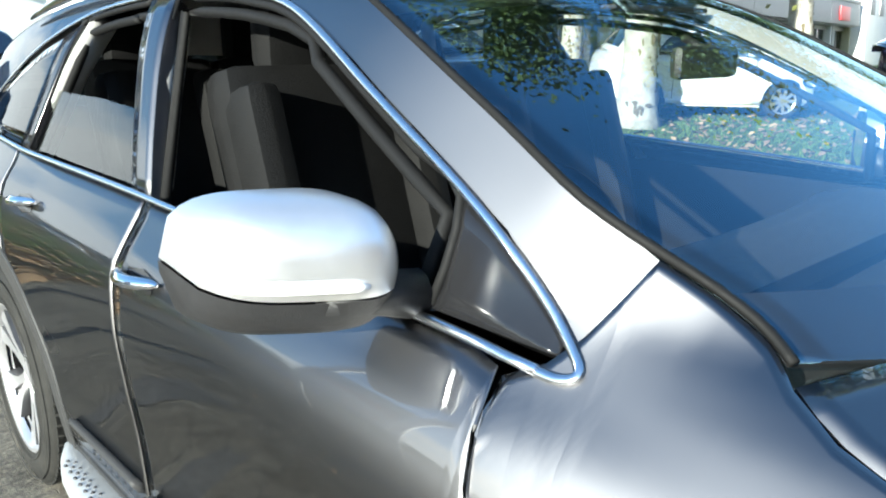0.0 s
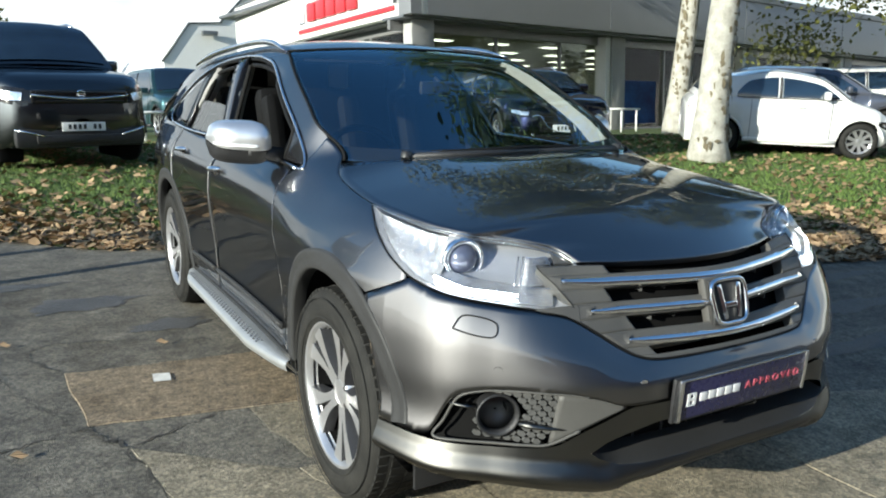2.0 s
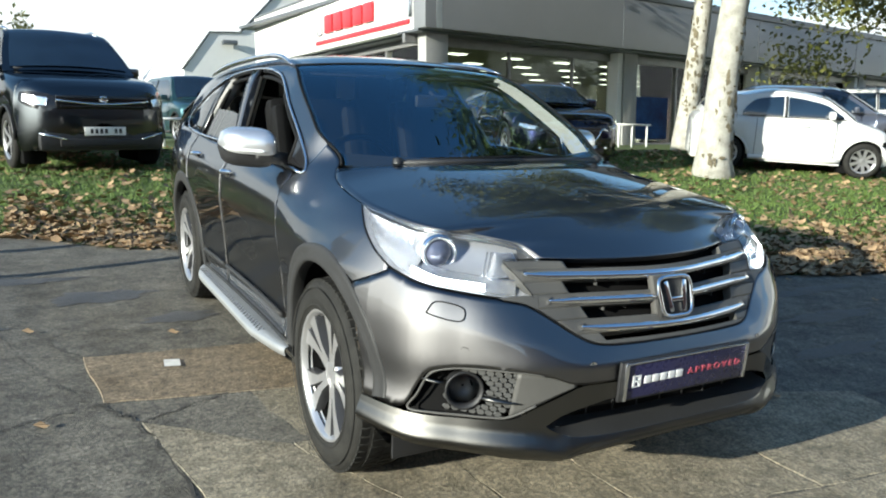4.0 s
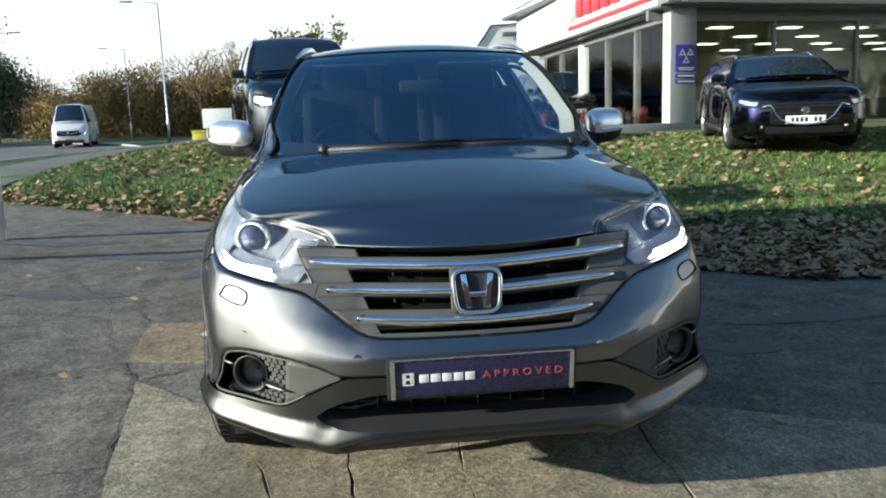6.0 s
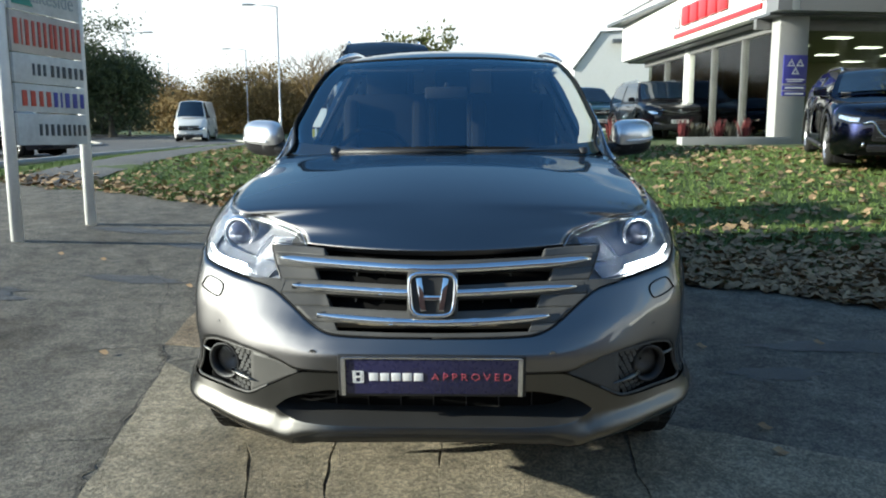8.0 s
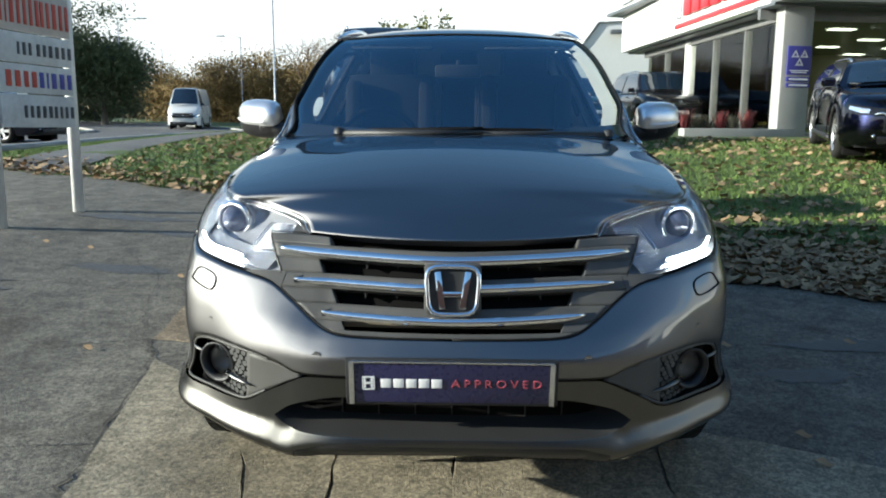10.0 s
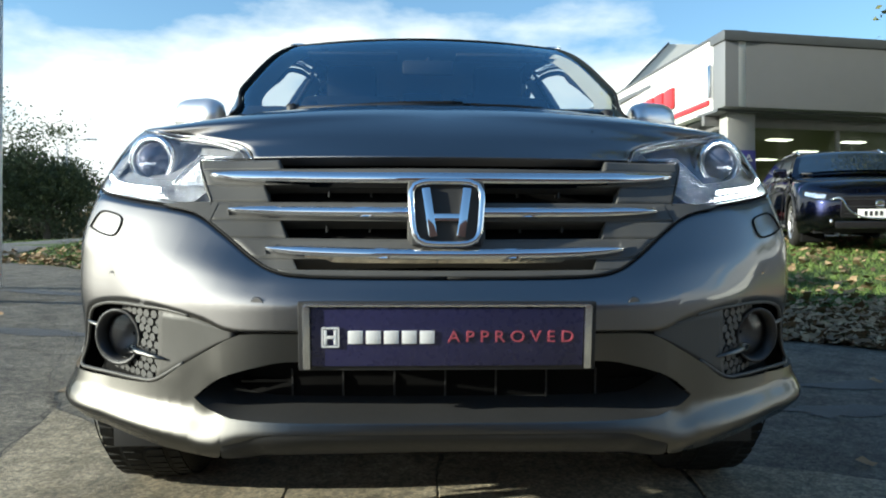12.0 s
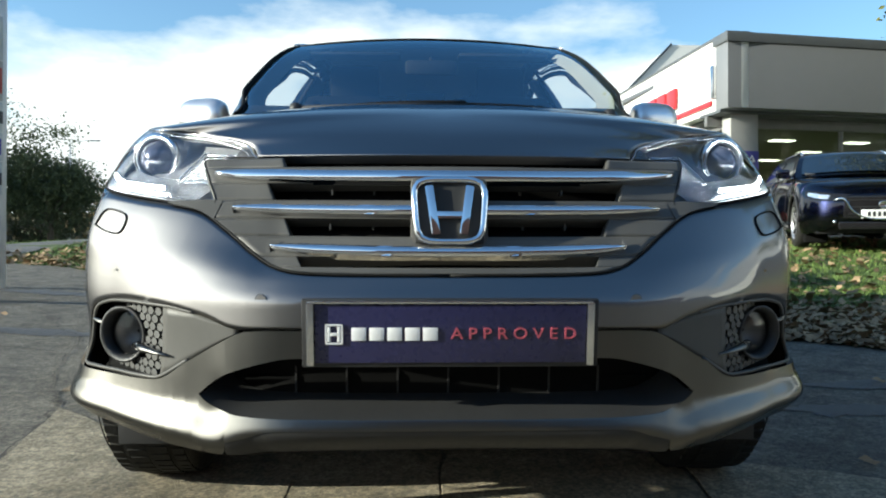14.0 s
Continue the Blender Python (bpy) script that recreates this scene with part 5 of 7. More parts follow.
def stain(x, y, rx, ry, seed):
    rnd = random.Random(seed)
    ring = [(x + rx * math.cos(a) * (1 + .6 * noise.noise((math.cos(a) * 2.6 + seed, math.sin(a) * 2.6, 0)) + .3 * noise.noise((math.cos(a) * 7 + seed, math.sin(a) * 7, 2))), y + ry * math.sin(a) * (1 + .6 * noise.noise((math.cos(a) * 2.6, math.sin(a) * 2.6 + seed, 4)) + .3 * noise.noise((math.cos(a) * 7, math.sin(a) * 7 + seed, 6)))) for a in np.linspace(0, 2 * math.pi, 40, endpoint=False)]
    vs = [(px_, py_, float(land(px_, py_)) + .0035) for px_, py_ in ring] + [(x, y, float(land(x, y)) + .0035)]
    part("damp_patch", mesh_of("damp", vs, [(i, (i + 1) % 40, 40) for i in range(40)], False), DAMP, forecourt)


for i, (x, y, a, b) in enumerate(((-2.0, 4.35, .45, .10), (-1.45, 3.75, .35, .16), (-2.9, 4.9, .5, .12), (-2.3, 3.2, .3, .1), (-3.1, 2.6, .3, .2), (2.2, 1.9, .5, .1), (2.9, 1.5, .4, .1), (3.4, 2.0, .5, .08), (2.3, 1.0, .35, .08), (-2.5, .9, .25, .12), (-1.0, 3.1, .22, .1), (1.6, 1.5, .2, .1))):
    stain(x, y, a, b, i + 3)
CHALK = mat("white_paint_mark", (.62, .6, .55), .8, 0, .2, 30)
v = [(-1.235, 2.32), (-1.16, 2.30), (-1.17, 2.2), (-1.245, 2.215)]
part("painted_mark", mesh_of("mark", [(x, y, float(land(x, y)) + .0125) for x, y in v], [(0, 1, 2, 3)], False), CHALK, forecourt)


# ---- showroom building ----
FASCIA = mat("grey_fascia_panel", (.2, .208, .22), .45, .2, .06, .5, bump=.03, bscale=8)
CLADW = mat("white_cladding", (.66, .66, .64), .5, 0, .05, .6)
CAP = mat("dark_grey_capping", (.12, .13, .14), .4, .3, .1, 2)
PILLARM = mat("grey_render", (.33, .33, .32), .8, 0, .08, 1.5, bump=.2, bscale=60)
FRAME = mat("grey_window_frame", (.22, .22, .22), .4, .4, .1, 4)
SHOWGL = glass("showroom_glass", (.72, .75, .68), 1.28)
INWALL = mat("showroom_wall", (.30, .285, .20), .8, 0, .1, .7)
INFLOOR = mat("showroom_floor", (.2, .19, .17), .3, 0, .1, 1)
PANEL = mat("ceiling_light_panel", (1, .97, .9), .5, 0, .0, 1, emit=2.6)
CEIL = mat("showroom_ceiling", (.30, .30, .28), .9, 0, .1, 2)
SIGNRED = mat("sign_red", (.55, .03, .04), .35, 0, .08, 3)
SIGNBLUE = mat("sign_blue", (.05, .05, .28), .4, 0, .08, 3)
B0 = Matrix.Translation((6.8, 15.0, 0)) @ Matrix.Rotation(radians(8.5), 4, "Z")   # x along the front, y back along the side
shop = thing("car_showroom", "low car showroom with grey fascia, white side and large windows", "building", B0)
FL = 1.03
LEN, DEP, SIDE = 51, 11.9, 11.6
part("front_fascia", block((LEN, .5, 1.45), (LEN / 2, .25, 4.65), .02), FASCIA, shop)
for k in range(1, 7):
    part("fascia_seam", block((.03, .012, 1.4), (k * 7.2, -.005, 4.65)), CAP, shop)
part("front_capping", block((LEN + .1, .62, .22), (LEN / 2, .25, 5.48), .03), CAP, shop)
part("front_soffit", block((LEN, .9, .06), (LEN / 2, .75, 3.9)), CAP, shop)
SL = Matrix.Rotation(radians(-3.5), 4, "Z")
side = part("side_fascia", block((.5, SIDE, 1.62), (.252, SIDE / 2 + .02, 4.74), .02, SL), CLADW, shop, "white side fascia carrying the sign")
part("side_soffit", block((.9, SIDE - .6, .05), (.7, SIDE / 2 + .3, 3.9), 0, SL), CAP, shop)
part("side_capping", block((.56, SIDE, .06), (.25, SIDE / 2, 5.58), .01, SL), CAP, shop)
part("sign_rule", block((.05, 5.5, .12), (-.03, 3.45, 4.14), .02, SL), SIGNRED, shop, "red line under the sign")
for k in range(5):
    part("sign_block", block((.09, .50, .52), (-.05, 5.25 - .62 * k, 4.62), .03, SL), SIGNRED, shop, "red block standing for a letter")
for w, at in (((.06, .05, .5), (-.03, 5.74, 4.6)), ((.06, .05, .5), (-.03, 6.04, 4.6)), ((.06, .35, .05), (-.03, 5.89, 4.36))):
    part("sign_emblem", block(w, at, .01, SL), SATIN, shop)
part("sign_upright", block((.06, .14, .75), (-.04, .62, 4.6), .01, SL), SATIN, shop)
part("roof_deck", block((LEN - .5, DEP - .5, .1), (LEN / 2, DEP / 2 + .3, 5.25)), CAP, shop)
part("corner_pillar", block((.66, .36, 3.1), (.68, .60, 2.45), .01), PILLARM, shop, "grey corner pillar")
part("corner_pillar_side", block((.02, .35, 3.1), (.34, .60, 2.45), .0), PILLARM, shop)
for k in range(1, 7):
    part("pillar", block((.62, .5, 3.2), (.6 + 7.6 * k, .75, 2.4), .01), PILLARM, shop)
    part("pillar_edge", block((.22, .45, 3.2), (.16 + 7.6 * k, .78, 2.4), .01), CLADW, shop)
part("plinth", block((LEN, .5, .5), (LEN / 2, .8, .82)), PILLARM, shop)
for k in range(20):
    x0 = 1.02 + 2.5 * k
    pane = part("front_window", block((2.44, .02, 2.86), (x0 + 1.25, .95, 2.5)), SHOWGL, shop)
    pane.visible_shadow = False
    part("mullion", block((.07, .1, 2.9), (x0, .93, 2.5), .006), FRAME, shop)
part("sill_rail", block((LEN, .12, .1), (LEN / 2, .93, 1.1), .01), FRAME, shop)
part("head_rail", block((LEN, .12, .28), (LEN / 2, .93, 3.78), .01), FRAME, shop)
for k in range(5):
    y0 = 1.15 + 1.9 * k
    pane = part("side_window", block((.02, 1.85, 2.8), (.72, y0 + .95, 2.5), 0, SL), SHOWGL, shop)
    pane.visible_shadow = False
    part("mullion", block((.1, .07 if k % 3 else .42, 2.9), (.68, y0, 2.5), .006, SL), FRAME if k % 3 else CLADW, shop)
part("side_head_rail", block((.1, 9.9, .24), (.68, 5.95, 3.8), .01, SL), FRAME, shop)
part("side_sill", block((.16, 9.9, .14), (.66, 5.95, 1.12), .01, SL), CLADW, shop)
part("showroom_floor", block((LEN - 1, DEP - 1.2, .1), (LEN / 2, DEP / 2 + .6, FL - .06)), INFLOOR, shop)
part("showroom_ceiling", block((LEN - 1, DEP - 1.2, .05), (LEN / 2 + .4, DEP / 2 + .6, 3.98)), CEIL, shop)
part("back_wall", block((LEN - 2, .2, 3.0), (LEN / 2 + .8, 11.3, 2.45)), INWALL, shop)
part("end_wall", block((.3, DEP - 1, 4.2), (LEN - .4, DEP / 2, 2.9)), INWALL, shop)
for i in range(12):
    for j in range(5):
        part("ceiling_light", block((.7, .3, .012), (1.9 + 2.4 * i, 2.2 + 2.1 * j, 3.93)), PANEL, shop, "lit ceiling panel")
part("end_sign", block((2.6, .08, .9), (46.5, -.05, 4.6), .03), SIGNRED, shop, "red sign board on the fascia")
# dark shapes of things inside
for x, y, w, h, c in ((4.2, 3.2, 3.6, 1.2, BLACK), (11.5, 3.8, 3.8, 1.25, ALLOY_D), (19.5, 3.4, 3.6, 1.2, BLACK)):
    bm = bmesh.new()
    box(bm, (w, 1.6, .6), (x, y, FL + .5), .2)
    box(bm, (w * .6, 1.4, .55), (x + .1, y, FL + 1.02), .22)
    part("display_vehicle", bm, c, shop)
for x in (2.6, 7.2, 14.8):
    part("desk", block((1.5, .7, .75), (x, 6.0, FL + .38), .02), INWALL, shop)
part("window_poster", block((2.0, .02, 1.35), (9.6, .90, 1.95)), mat("blue_poster", (.008, .02, .12), .6, 0, .5, 1.2, second=(.02, .09, .28), spec=.08), shop, "dark blue window poster")
MOT = B0 @ Matrix.Translation((.72, .40, 0))
mot = thing("test_station_sign", "blue test station sign with three white triangles on pillar", "sign", MOT)
part("board", block((.56, .03, .62), (0, 0, 2.72), .004), SIGNBLUE, mot)
for z in (2.315, 2.185):
    part("strip", block((.56, .03, .10), (0, 0, z), .004), SIGNBLUE, mot)
    part("text_bar", block((.44, .006, .035), (0, -.017, z)), WHITE, mot)
part("text_bar", block((.44, .006, .02), (0, -.017, 2.50)), WHITE, mot)
part("text_bar", block((.36, .006, .02), (0, -.017, 2.46)), WHITE, mot)
for x, z, f in ((-.105, 2.84, 1), (.105, 2.84, 1), (0, 2.665, 1)):
    a = [Vector((x + .115 * math.sin(q), -.018, z + .115 * math.cos(q))) for q in (0, 2.094, 4.189)]
    tb = bmesh.new()
    for p, q in zip(a, a[1:] + a[:1]):
        c = sum(a, Vector()) / 3
        p2, q2 = c + (p - c) * .4, c + (q - c) * .4
        tb.faces.new([tb.verts.new(v) for v in (p, q, q2, p2)])
    bmesh.ops.solidify(tb, geom=tb.faces[:], thickness=.004)
    part("triangle", tb, WHITE, mot)
wallp = solo("planter_wall", block((2.6, .3, .34), (-.55, .55, 1.06), .02, B0), PILLARM, "low rendered planter wall beside the pillar", "wall")
REDPL = mat("red_grass_plant", (.13, .02, .022), .8, 0, .4, 9, island=.4)
GREYPL = mat("grey_shrub", (.09, .085, .06), .9, 0, .4, 9, island=.4)


def tuft(name, x, y, z, h, r, n, material, label, seed):
    rnd = random.Random(seed)
    vs, fs = [], []
    for k in range(n):
        a, q = rnd.uniform(0, 6.28), rnd.uniform(.1, 1)
        b = Vector((x + .3 * r * math.cos(a) * q, y + .3 * r * math.sin(a) * q, z))
        t = b + Vector((r * q * math.cos(a), r * q * math.sin(a), h * rnd.uniform(.55, 1)))
        w = Vector((-math.sin(a), math.cos(a), 0)) * .012
        m_ = (b + t) / 2 + Vector((0, 0, h * .12))
        i = len(vs)
        vs += [b - w, b + w, m_ + w, m_ - w, t]
        fs += [(i, i + 1, i + 2, i + 3), (i + 3, i + 2, i + 4)]
    return solo(name, mesh_of(name, vs, fs, False), material, label, "plant", "planting by the showroom")


for k, (a, r_) in enumerate(((-1.6, 1), (-1.0, 0), (-.45, 0), (.0, 1), (-.75, 1), (-1.3, 0), (-2.6, 1), (-3.2, 1))):
    p = B0 @ Vector((a, .95 + .2 * (k % 2), 0))
    tuft("red_plant" if r_ else "shrub", p.x, p.y, 1.1, .62 if r_ else .5, .22 if r_ else .3, 70, REDPL if r_ else GREYPL, "spiky red grass in the planter" if r_ else "grey-leaved low shrub in the planter", 40 + k)

# white shed behind
shed = thing("white_shed", "large white gabled shed behind the showroom", "building", pose(0, 0, 0))
part("gable_wall", outline([(6.9, .8), (6.9, 5.5), (8.5, 7.65), (10.35, 7.75), (16.5, 14.2), (34, 14.2), (34, .8)], 30, Matrix.Translation((0, 47, 0))), CLADW, shed)
part("verge_trim", tube([(6.8, 46.95, 5.4), (8.5, 46.95, 7.7), (10.35, 46.95, 7.8), (16.5, 46.95, 14.25)], .07, 6), CAP, shed)
part("floodlight", block((.9, .5, .25), (9.6, 46.6, 7.1), .05, None), CAP, shed)
brick = mat("brown_brick", (.22, .11, .08), .9, 0, .2, 3, bump=.3, bscale=30)
store = thing("brick_store", "low brown brick store with a flat grey roof", "building")
part("wall", block((9, 6, 3.0), (1.0, 60, 3.2)), brick, store)
part("roof", block((9.6, 6.6, .5), (1.0, 60, 4.95), .05), CLADW, store)

annex = thing("white_annex", "white rendered annex beyond the showroom", "building", pose(62, 27, 0, 0, 0, 8))
part("wall", block((9, 8, 7), (0, 0, 4.4), .05), CLADW, annex)
part("roof_edge", block((9.3, 8.3, .3), (0, 0, 8.0), .04), CAP, annex)
for x in (-3, 0, 3):
    part("window", block((1.4, .1, 1.3), (x, -4.02, 5.4), .02), FRAME, annex)

# plain unseen walls, added to close the site and block low sky behind the camera
for nm, x, y, w, h, mt in (("unseen_wall_south", 18, -27, 52, 12.5, brick), ("unseen_wall_south_low", -24, -34, 30, 9.0, brick), ("unseen_wall_east", 58, -6, 1, 7.0, CLADW)):
    solo(nm, block((w, 9 if w > 1 else 44, h), (x, y, h / 2 - 2.2), .02), mt, "unseen plain brick wall added to block low sky light" if mt is brick else "unseen plain white wall added at the end of the site", kind="structure")


# ---- parked vehicles ----
TYRE_D = dict(detail=False)
# bluish base colour adds a sky sheen to the dark panes
CARSCR = mat("dark_car_glass", (.01, .02, .036), .03, 0, .3, 4, spec=1.0)
CARGL = glass("car_glass", (.10, .12, .13), 1.6)
CABIN = mat("dark_cabin", (.03, .03, .032), .8)
PLATEW = mat("white_plate", (.75, .75, .72), .4)
PLATETXT = mat("plate_bar", (.03, .03, .03), .5)
AMBER = mat("lamp_silver", (.75, .77, .8), .15, .8, .3, 20, coat=1)


def paint(name, c, metal=.5, rough=.3):
    return mat(name, c, rough, metal, .05, 2, coat=1, spec=.15)


def vehicle(name, label, m, L, W, H, colour, hood=(.66, .95), cowl=(1.15, 1.02), roof=(1.95, 3.6), rear=(4.4, 1.05), axles=(.9, 3.6), R=.32, belt_z=.95, tail=.95,
            grille=(.9, .16, .62), lamp_z=.68, clear=.2, rims=ALLOY, arch=BLACK, badge=True, van=False, rails=False, group="parked vehicles", spokes=5, pane=(1, 19), arc=0.0, lamp_h=.066, screen=CARGL, hatch=0.0, doors=2, wing=0):
    """A parked vehicle with its nose at -y, its middle at the origin of m."""
    lamp_z = min(lamp_z, hood[0] - lamp_h * 1.25 - .02)
    root = thing(name, label, "van" if van else "car", m @ Matrix.Translation((0, -L / 2, 0)), group)
    w2 = W / 2

    def half(y):
        f = max(0, (.75 - y) / .75)
        b = max(0, (y - (L - .6)) / .6)
        return w2 * (1 - .26 * f**2.4 - .14 * b**2.2)

    def top(y):
        knots = [(0, hood[0]), (.05, hood[0] + .03), (.25, hood[0] + (hood[1] - hood[0]) * .55), (cowl[0], cowl[1]), (cowl[0] + .4, belt_z), (rear[0] - .3, belt_z + .04), (rear[0], rear[1]), (L - .05, tail), (L, tail - .1)]
        return float(np.interp(y, [k[0] for k in knots], [k[1] for k in knots]))

    def low(y):
        z = clear + .05 * max(0, (.3 - y) / .3)
        for a in axles:
            d = abs(y - a)
            if d < R * 1.2:
                z = max(z, R + math.sqrt((R * 1.2) ** 2 - d * d))
        return z

    ys = sorted({0, .01, .04, .1, .2, .35, .5, *[a + R * 1.2 * q for a in axles for q in (-1, -.97, -.85, -.6, -.3, 0, .3, .6, .85, .97, 1)], cowl[0], cowl[0] + .4, *np.linspace(.6, L - .5, 8), L - .3, L - .12, L - .04, L})
    ys = [y for y in ys if 0 <= y <= L]

    def ring(y):
        w, t, z0 = half(y), top(y), low(y)
        sh = t - z0
        nose = .80 if y < .01 else (.93 if y < .04 else 1)
        pts = [(w * .96, z0), (w * .995, z0 + .12 * sh), (w, z0 + .4 * sh), (w * .985, z0 + .68 * sh), (w * .95, z0 + .86 * sh), (w * .88, z0 + .965 * sh), (w * .74, t), (w * .4, t + .02), (0, t + .025)]
        if y < .05:
            mid = z0 + sh * .5
            pts = [(x * nose, mid + (z - mid) * nose) for x, z in pts]
        return [(x, y, z) for x, z in pts]

    def bowed(y, x, z):
        f = max(0, 1 - y / .4)
        zm, hh = (top(y) + low(y)) / 2, (top(y) - low(y)) / 2
        return y + f * (.09 * min(1, abs(z - zm) / hh) ** 3 + .20 * (abs(x) / w2) ** 3)

    cap_ = ring(0)
    zm = clear + (hood[0] - clear) * .5
    rows = [[(x * q, 0, zm + (z - zm) * q) for x, y, z in cap_] for q in (.08, .4, .7, .9)] + [ring(y) for y in ys]
    rows = [[(x, bowed(y, x, z), z) for x, y, z in r] for r in rows]
    full = np.array([[(-x, y, z) for x, y, z in r] + [(x, y, z) for x, y, z in r[-2::-1]] for r in rows])
    me = sheet(full, centre=(0, L / 2, .4))
    bm = bmesh.new()
    bm.from_mesh(me)
    n = full.shape[1]
    bm.verts.ensure_lookup_table()
    for i in (0, len(rows) - 1):
        bm.faces.new([bm.verts[i * n + k] for k in range(n)])
    bmesh.ops.recalc_face_normals(bm, faces=bm.faces)
    shell = part("body", bm, colour, root)
    part("underside", block((W * .8, L * .9, .1), (0, L / 2, clear + .06)), BLACK, root)
    for s in (-1, 1):
        for a in axles:
            # near-black block: shade of the wheel hollow given as colour
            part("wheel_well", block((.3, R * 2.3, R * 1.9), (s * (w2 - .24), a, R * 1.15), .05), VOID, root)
            wheel(root, (s * (w2 - .11), a, R), s, R, R * .66, .2, spokes, rims, detail=False, twin=False)
            pts = [(s * (half(a) * .995), a + R * 1.2 * math.cos(q), R + R * 1.2 * math.sin(q)) for q in np.linspace(.05, math.pi - .05, 14)]
            part("arch_lip", tube(pts, .02, 5), arch, root)
    # greenhouse: a roofline in profile, swept across, with panes set into it
    wb, wr = w2 * .90, w2 * .68
    mid_ = lambda a, b, up: ((a[0] + b[0]) / 2, (a[1] + b[1]) / 2 + up)
    k0, k1, k3, k4 = (cowl[0], cowl[1] - .02), (roof[0], H - .05 - arc), (roof[1], H - .05 - arc), (rear[0], rear[1] - .02)
    RL = spline([k0, mid_(k0, k1, .03), k1, ((roof[0] + roof[1]) / 2, H - .02), k3, mid_(k3, k4, .05 + hatch), k4], 8)
    rz = lambda y: float(np.interp(y, RL[:, 0], RL[:, 1]))
    wz = lambda z: wb - (wb - wr) * float(np.clip((z - belt_z) / (H - belt_z), 0, 1)) ** 1.4
    bend = lambda y: -.13 * float(np.clip((roof[0] + .3 - y) / (roof[0] + .3 - cowl[0]), 0, 1)) + .07 * float(np.clip((y - roof[1]) / (rear[0] - roof[1]), 0, 1))

    def across(at, wide, proud):
        out = []
        for y in at:
            z = rz(y)
            out.append([(wz(z) * q * wide, y + bend(y) * (1 - q * q * wide * wide) + (proud if y > roof[1] else -proud), z + .045 * (1 - abs(q * wide) ** 2.2) + proud) for q in np.linspace(-1, 1, 15)])
        return sheet(np.array(out), centre=(0, L / 2, 0))

    front_y, back_y = np.linspace(cowl[0], roof[0] - .03, 14), np.linspace(roof[1] + .08, rear[0] - .06, 10)
    part("roof", across([*front_y, *np.linspace(roof[0], roof[1], 18), *back_y, rear[0]], 1.0, .0), colour, root)
    part("windscreen", across(front_y[1:], .90, .012), CARSCR, root)
    part("rear_window", across(back_y, .84, .012), CARSCR if not van else colour, root)
    ends = [cowl[0] + (roof[0] - cowl[0]) * .35, (roof[1] + .12 if not van else roof[0] + .6)]
    if pane[1] < 19:
        ends[1] = roof[1] - .02
    zb = belt_z - .06
    for s in (-1, 1):
        fl = np.array([s, 1, 1])
        side = [[(wz(z) + .002, y, z) for z in np.linspace(min(zb, rz(y) - .01), rz(y), 9)] for y in np.linspace(cowl[0], rear[0], 34)]
        part("door_frame", sheet(np.array(side) * fl, centre=(0, L / 2, 1)), colour, root)
        mid_y = (ends[0] + ends[1]) / 2 + .12
        for ya, yb in ((ends[0], mid_y - .04), (mid_y + .04, ends[1])) if not van else (ends,):
            g = []
            for y in np.linspace(ya, yb, 12):
                lo_, hi_ = belt_z + .02, rz(y) - .085
                if yb == ends[1]:
                    hi_ = lo_ + (hi_ - lo_) * (1 - max(0, (y - (yb - .3)) / .3) ** 2.5 * .75)
                g.append([(wz(z) + .008, y, z) for z in np.linspace(lo_, max(hi_, lo_ + .01), 6)])
            part("side_pane", sheet(np.array(g) * fl, centre=(0, L / 2, 1)), CARSCR, root)
        part("waist_trim", tube([(s * (wb + .006), y, belt_z + .005) for y in np.linspace(ends[0] - .05, ends[1], 8)], .010, 5), BLACK if not rails else SATIN, root)
        part("pillar", tube([(s * (wz(z) + .006), mid_y, z) for z in np.linspace(belt_z, rz(mid_y) - .08, 5)], .028, 6, squash=.4), BLACK, root) if not van else None
        mirc = np.array([s * (wb + .11), cowl[0] + .42, belt_z + .08])
        part("door_mirror", block((.2, .1, .14), tuple(mirc), .04), colour if not van else BLACK, root)
        part("mirror_arm", tube([mirc - np.array([s * .06, 0, .04]), (s * (wb - .03), cowl[0] + .45, belt_z + .0)], .025, 6), BLACK, root)
        hd = []
        for k, y in enumerate((.004, .012, .03, .07, .13, .21, .30, .40)):
            hw = lamp_h * math.sin(math.pi * (.12 + .8 * k / 7)) ** .5
            zc = lamp_z + .16 * y
            row = []
            for z in np.linspace(zc - hw, zc + hw * 1.05, 5):
                r = ring(y)
                xx = (float(np.interp(z, [p[2] for p in r], [p[0] for p in r])) + .007) * (.86 if k == 0 else 1)
                row.append((s * xx, bowed(y, xx, z) - .010, z))
            hd.append(row)
        hl = part("headlamp", sheet(np.array(hd), centre=(0, 1.2, lamp_z)), GLOSSB, root)
        hd = np.array(hd)
        part("reflector", sheet(hd[1:7, 1:4] + np.array([s * .006, -.006, 0]), centre=(0, 1.2, lamp_z)), AMBER, hl)
        part("fog_lamp", lathe([(-.02, .02), (.0, .024), (.003, .0005)], 14, "y"), AMBER, root, m=Matrix.Translation((s * half(.1) * .74, .042, clear + .17)) @ pose(0, 0, 0, 180))
        for yy in ((cowl[0] + roof[0]) / 2 + .55, (cowl[0] + rear[0]) / 2 + .55)[:doors]:
            part("door_handle", block((.03, .17, .03), (s * (half(yy) * .985 + .008), yy, belt_z - .13), .01), colour, root)
        for yy in (cowl[0] + .3, (cowl[0] + rear[0]) / 2 + .1 + (.25 if doors == 1 else 0)):
            part("door_gap", tube([(s * half(yy) * q, yy, z) for q, z in ((1.0, .32), (1.003, .55), (.985, belt_z - .16), (.94, belt_z - .03))], .005, 4), SEAL, root)
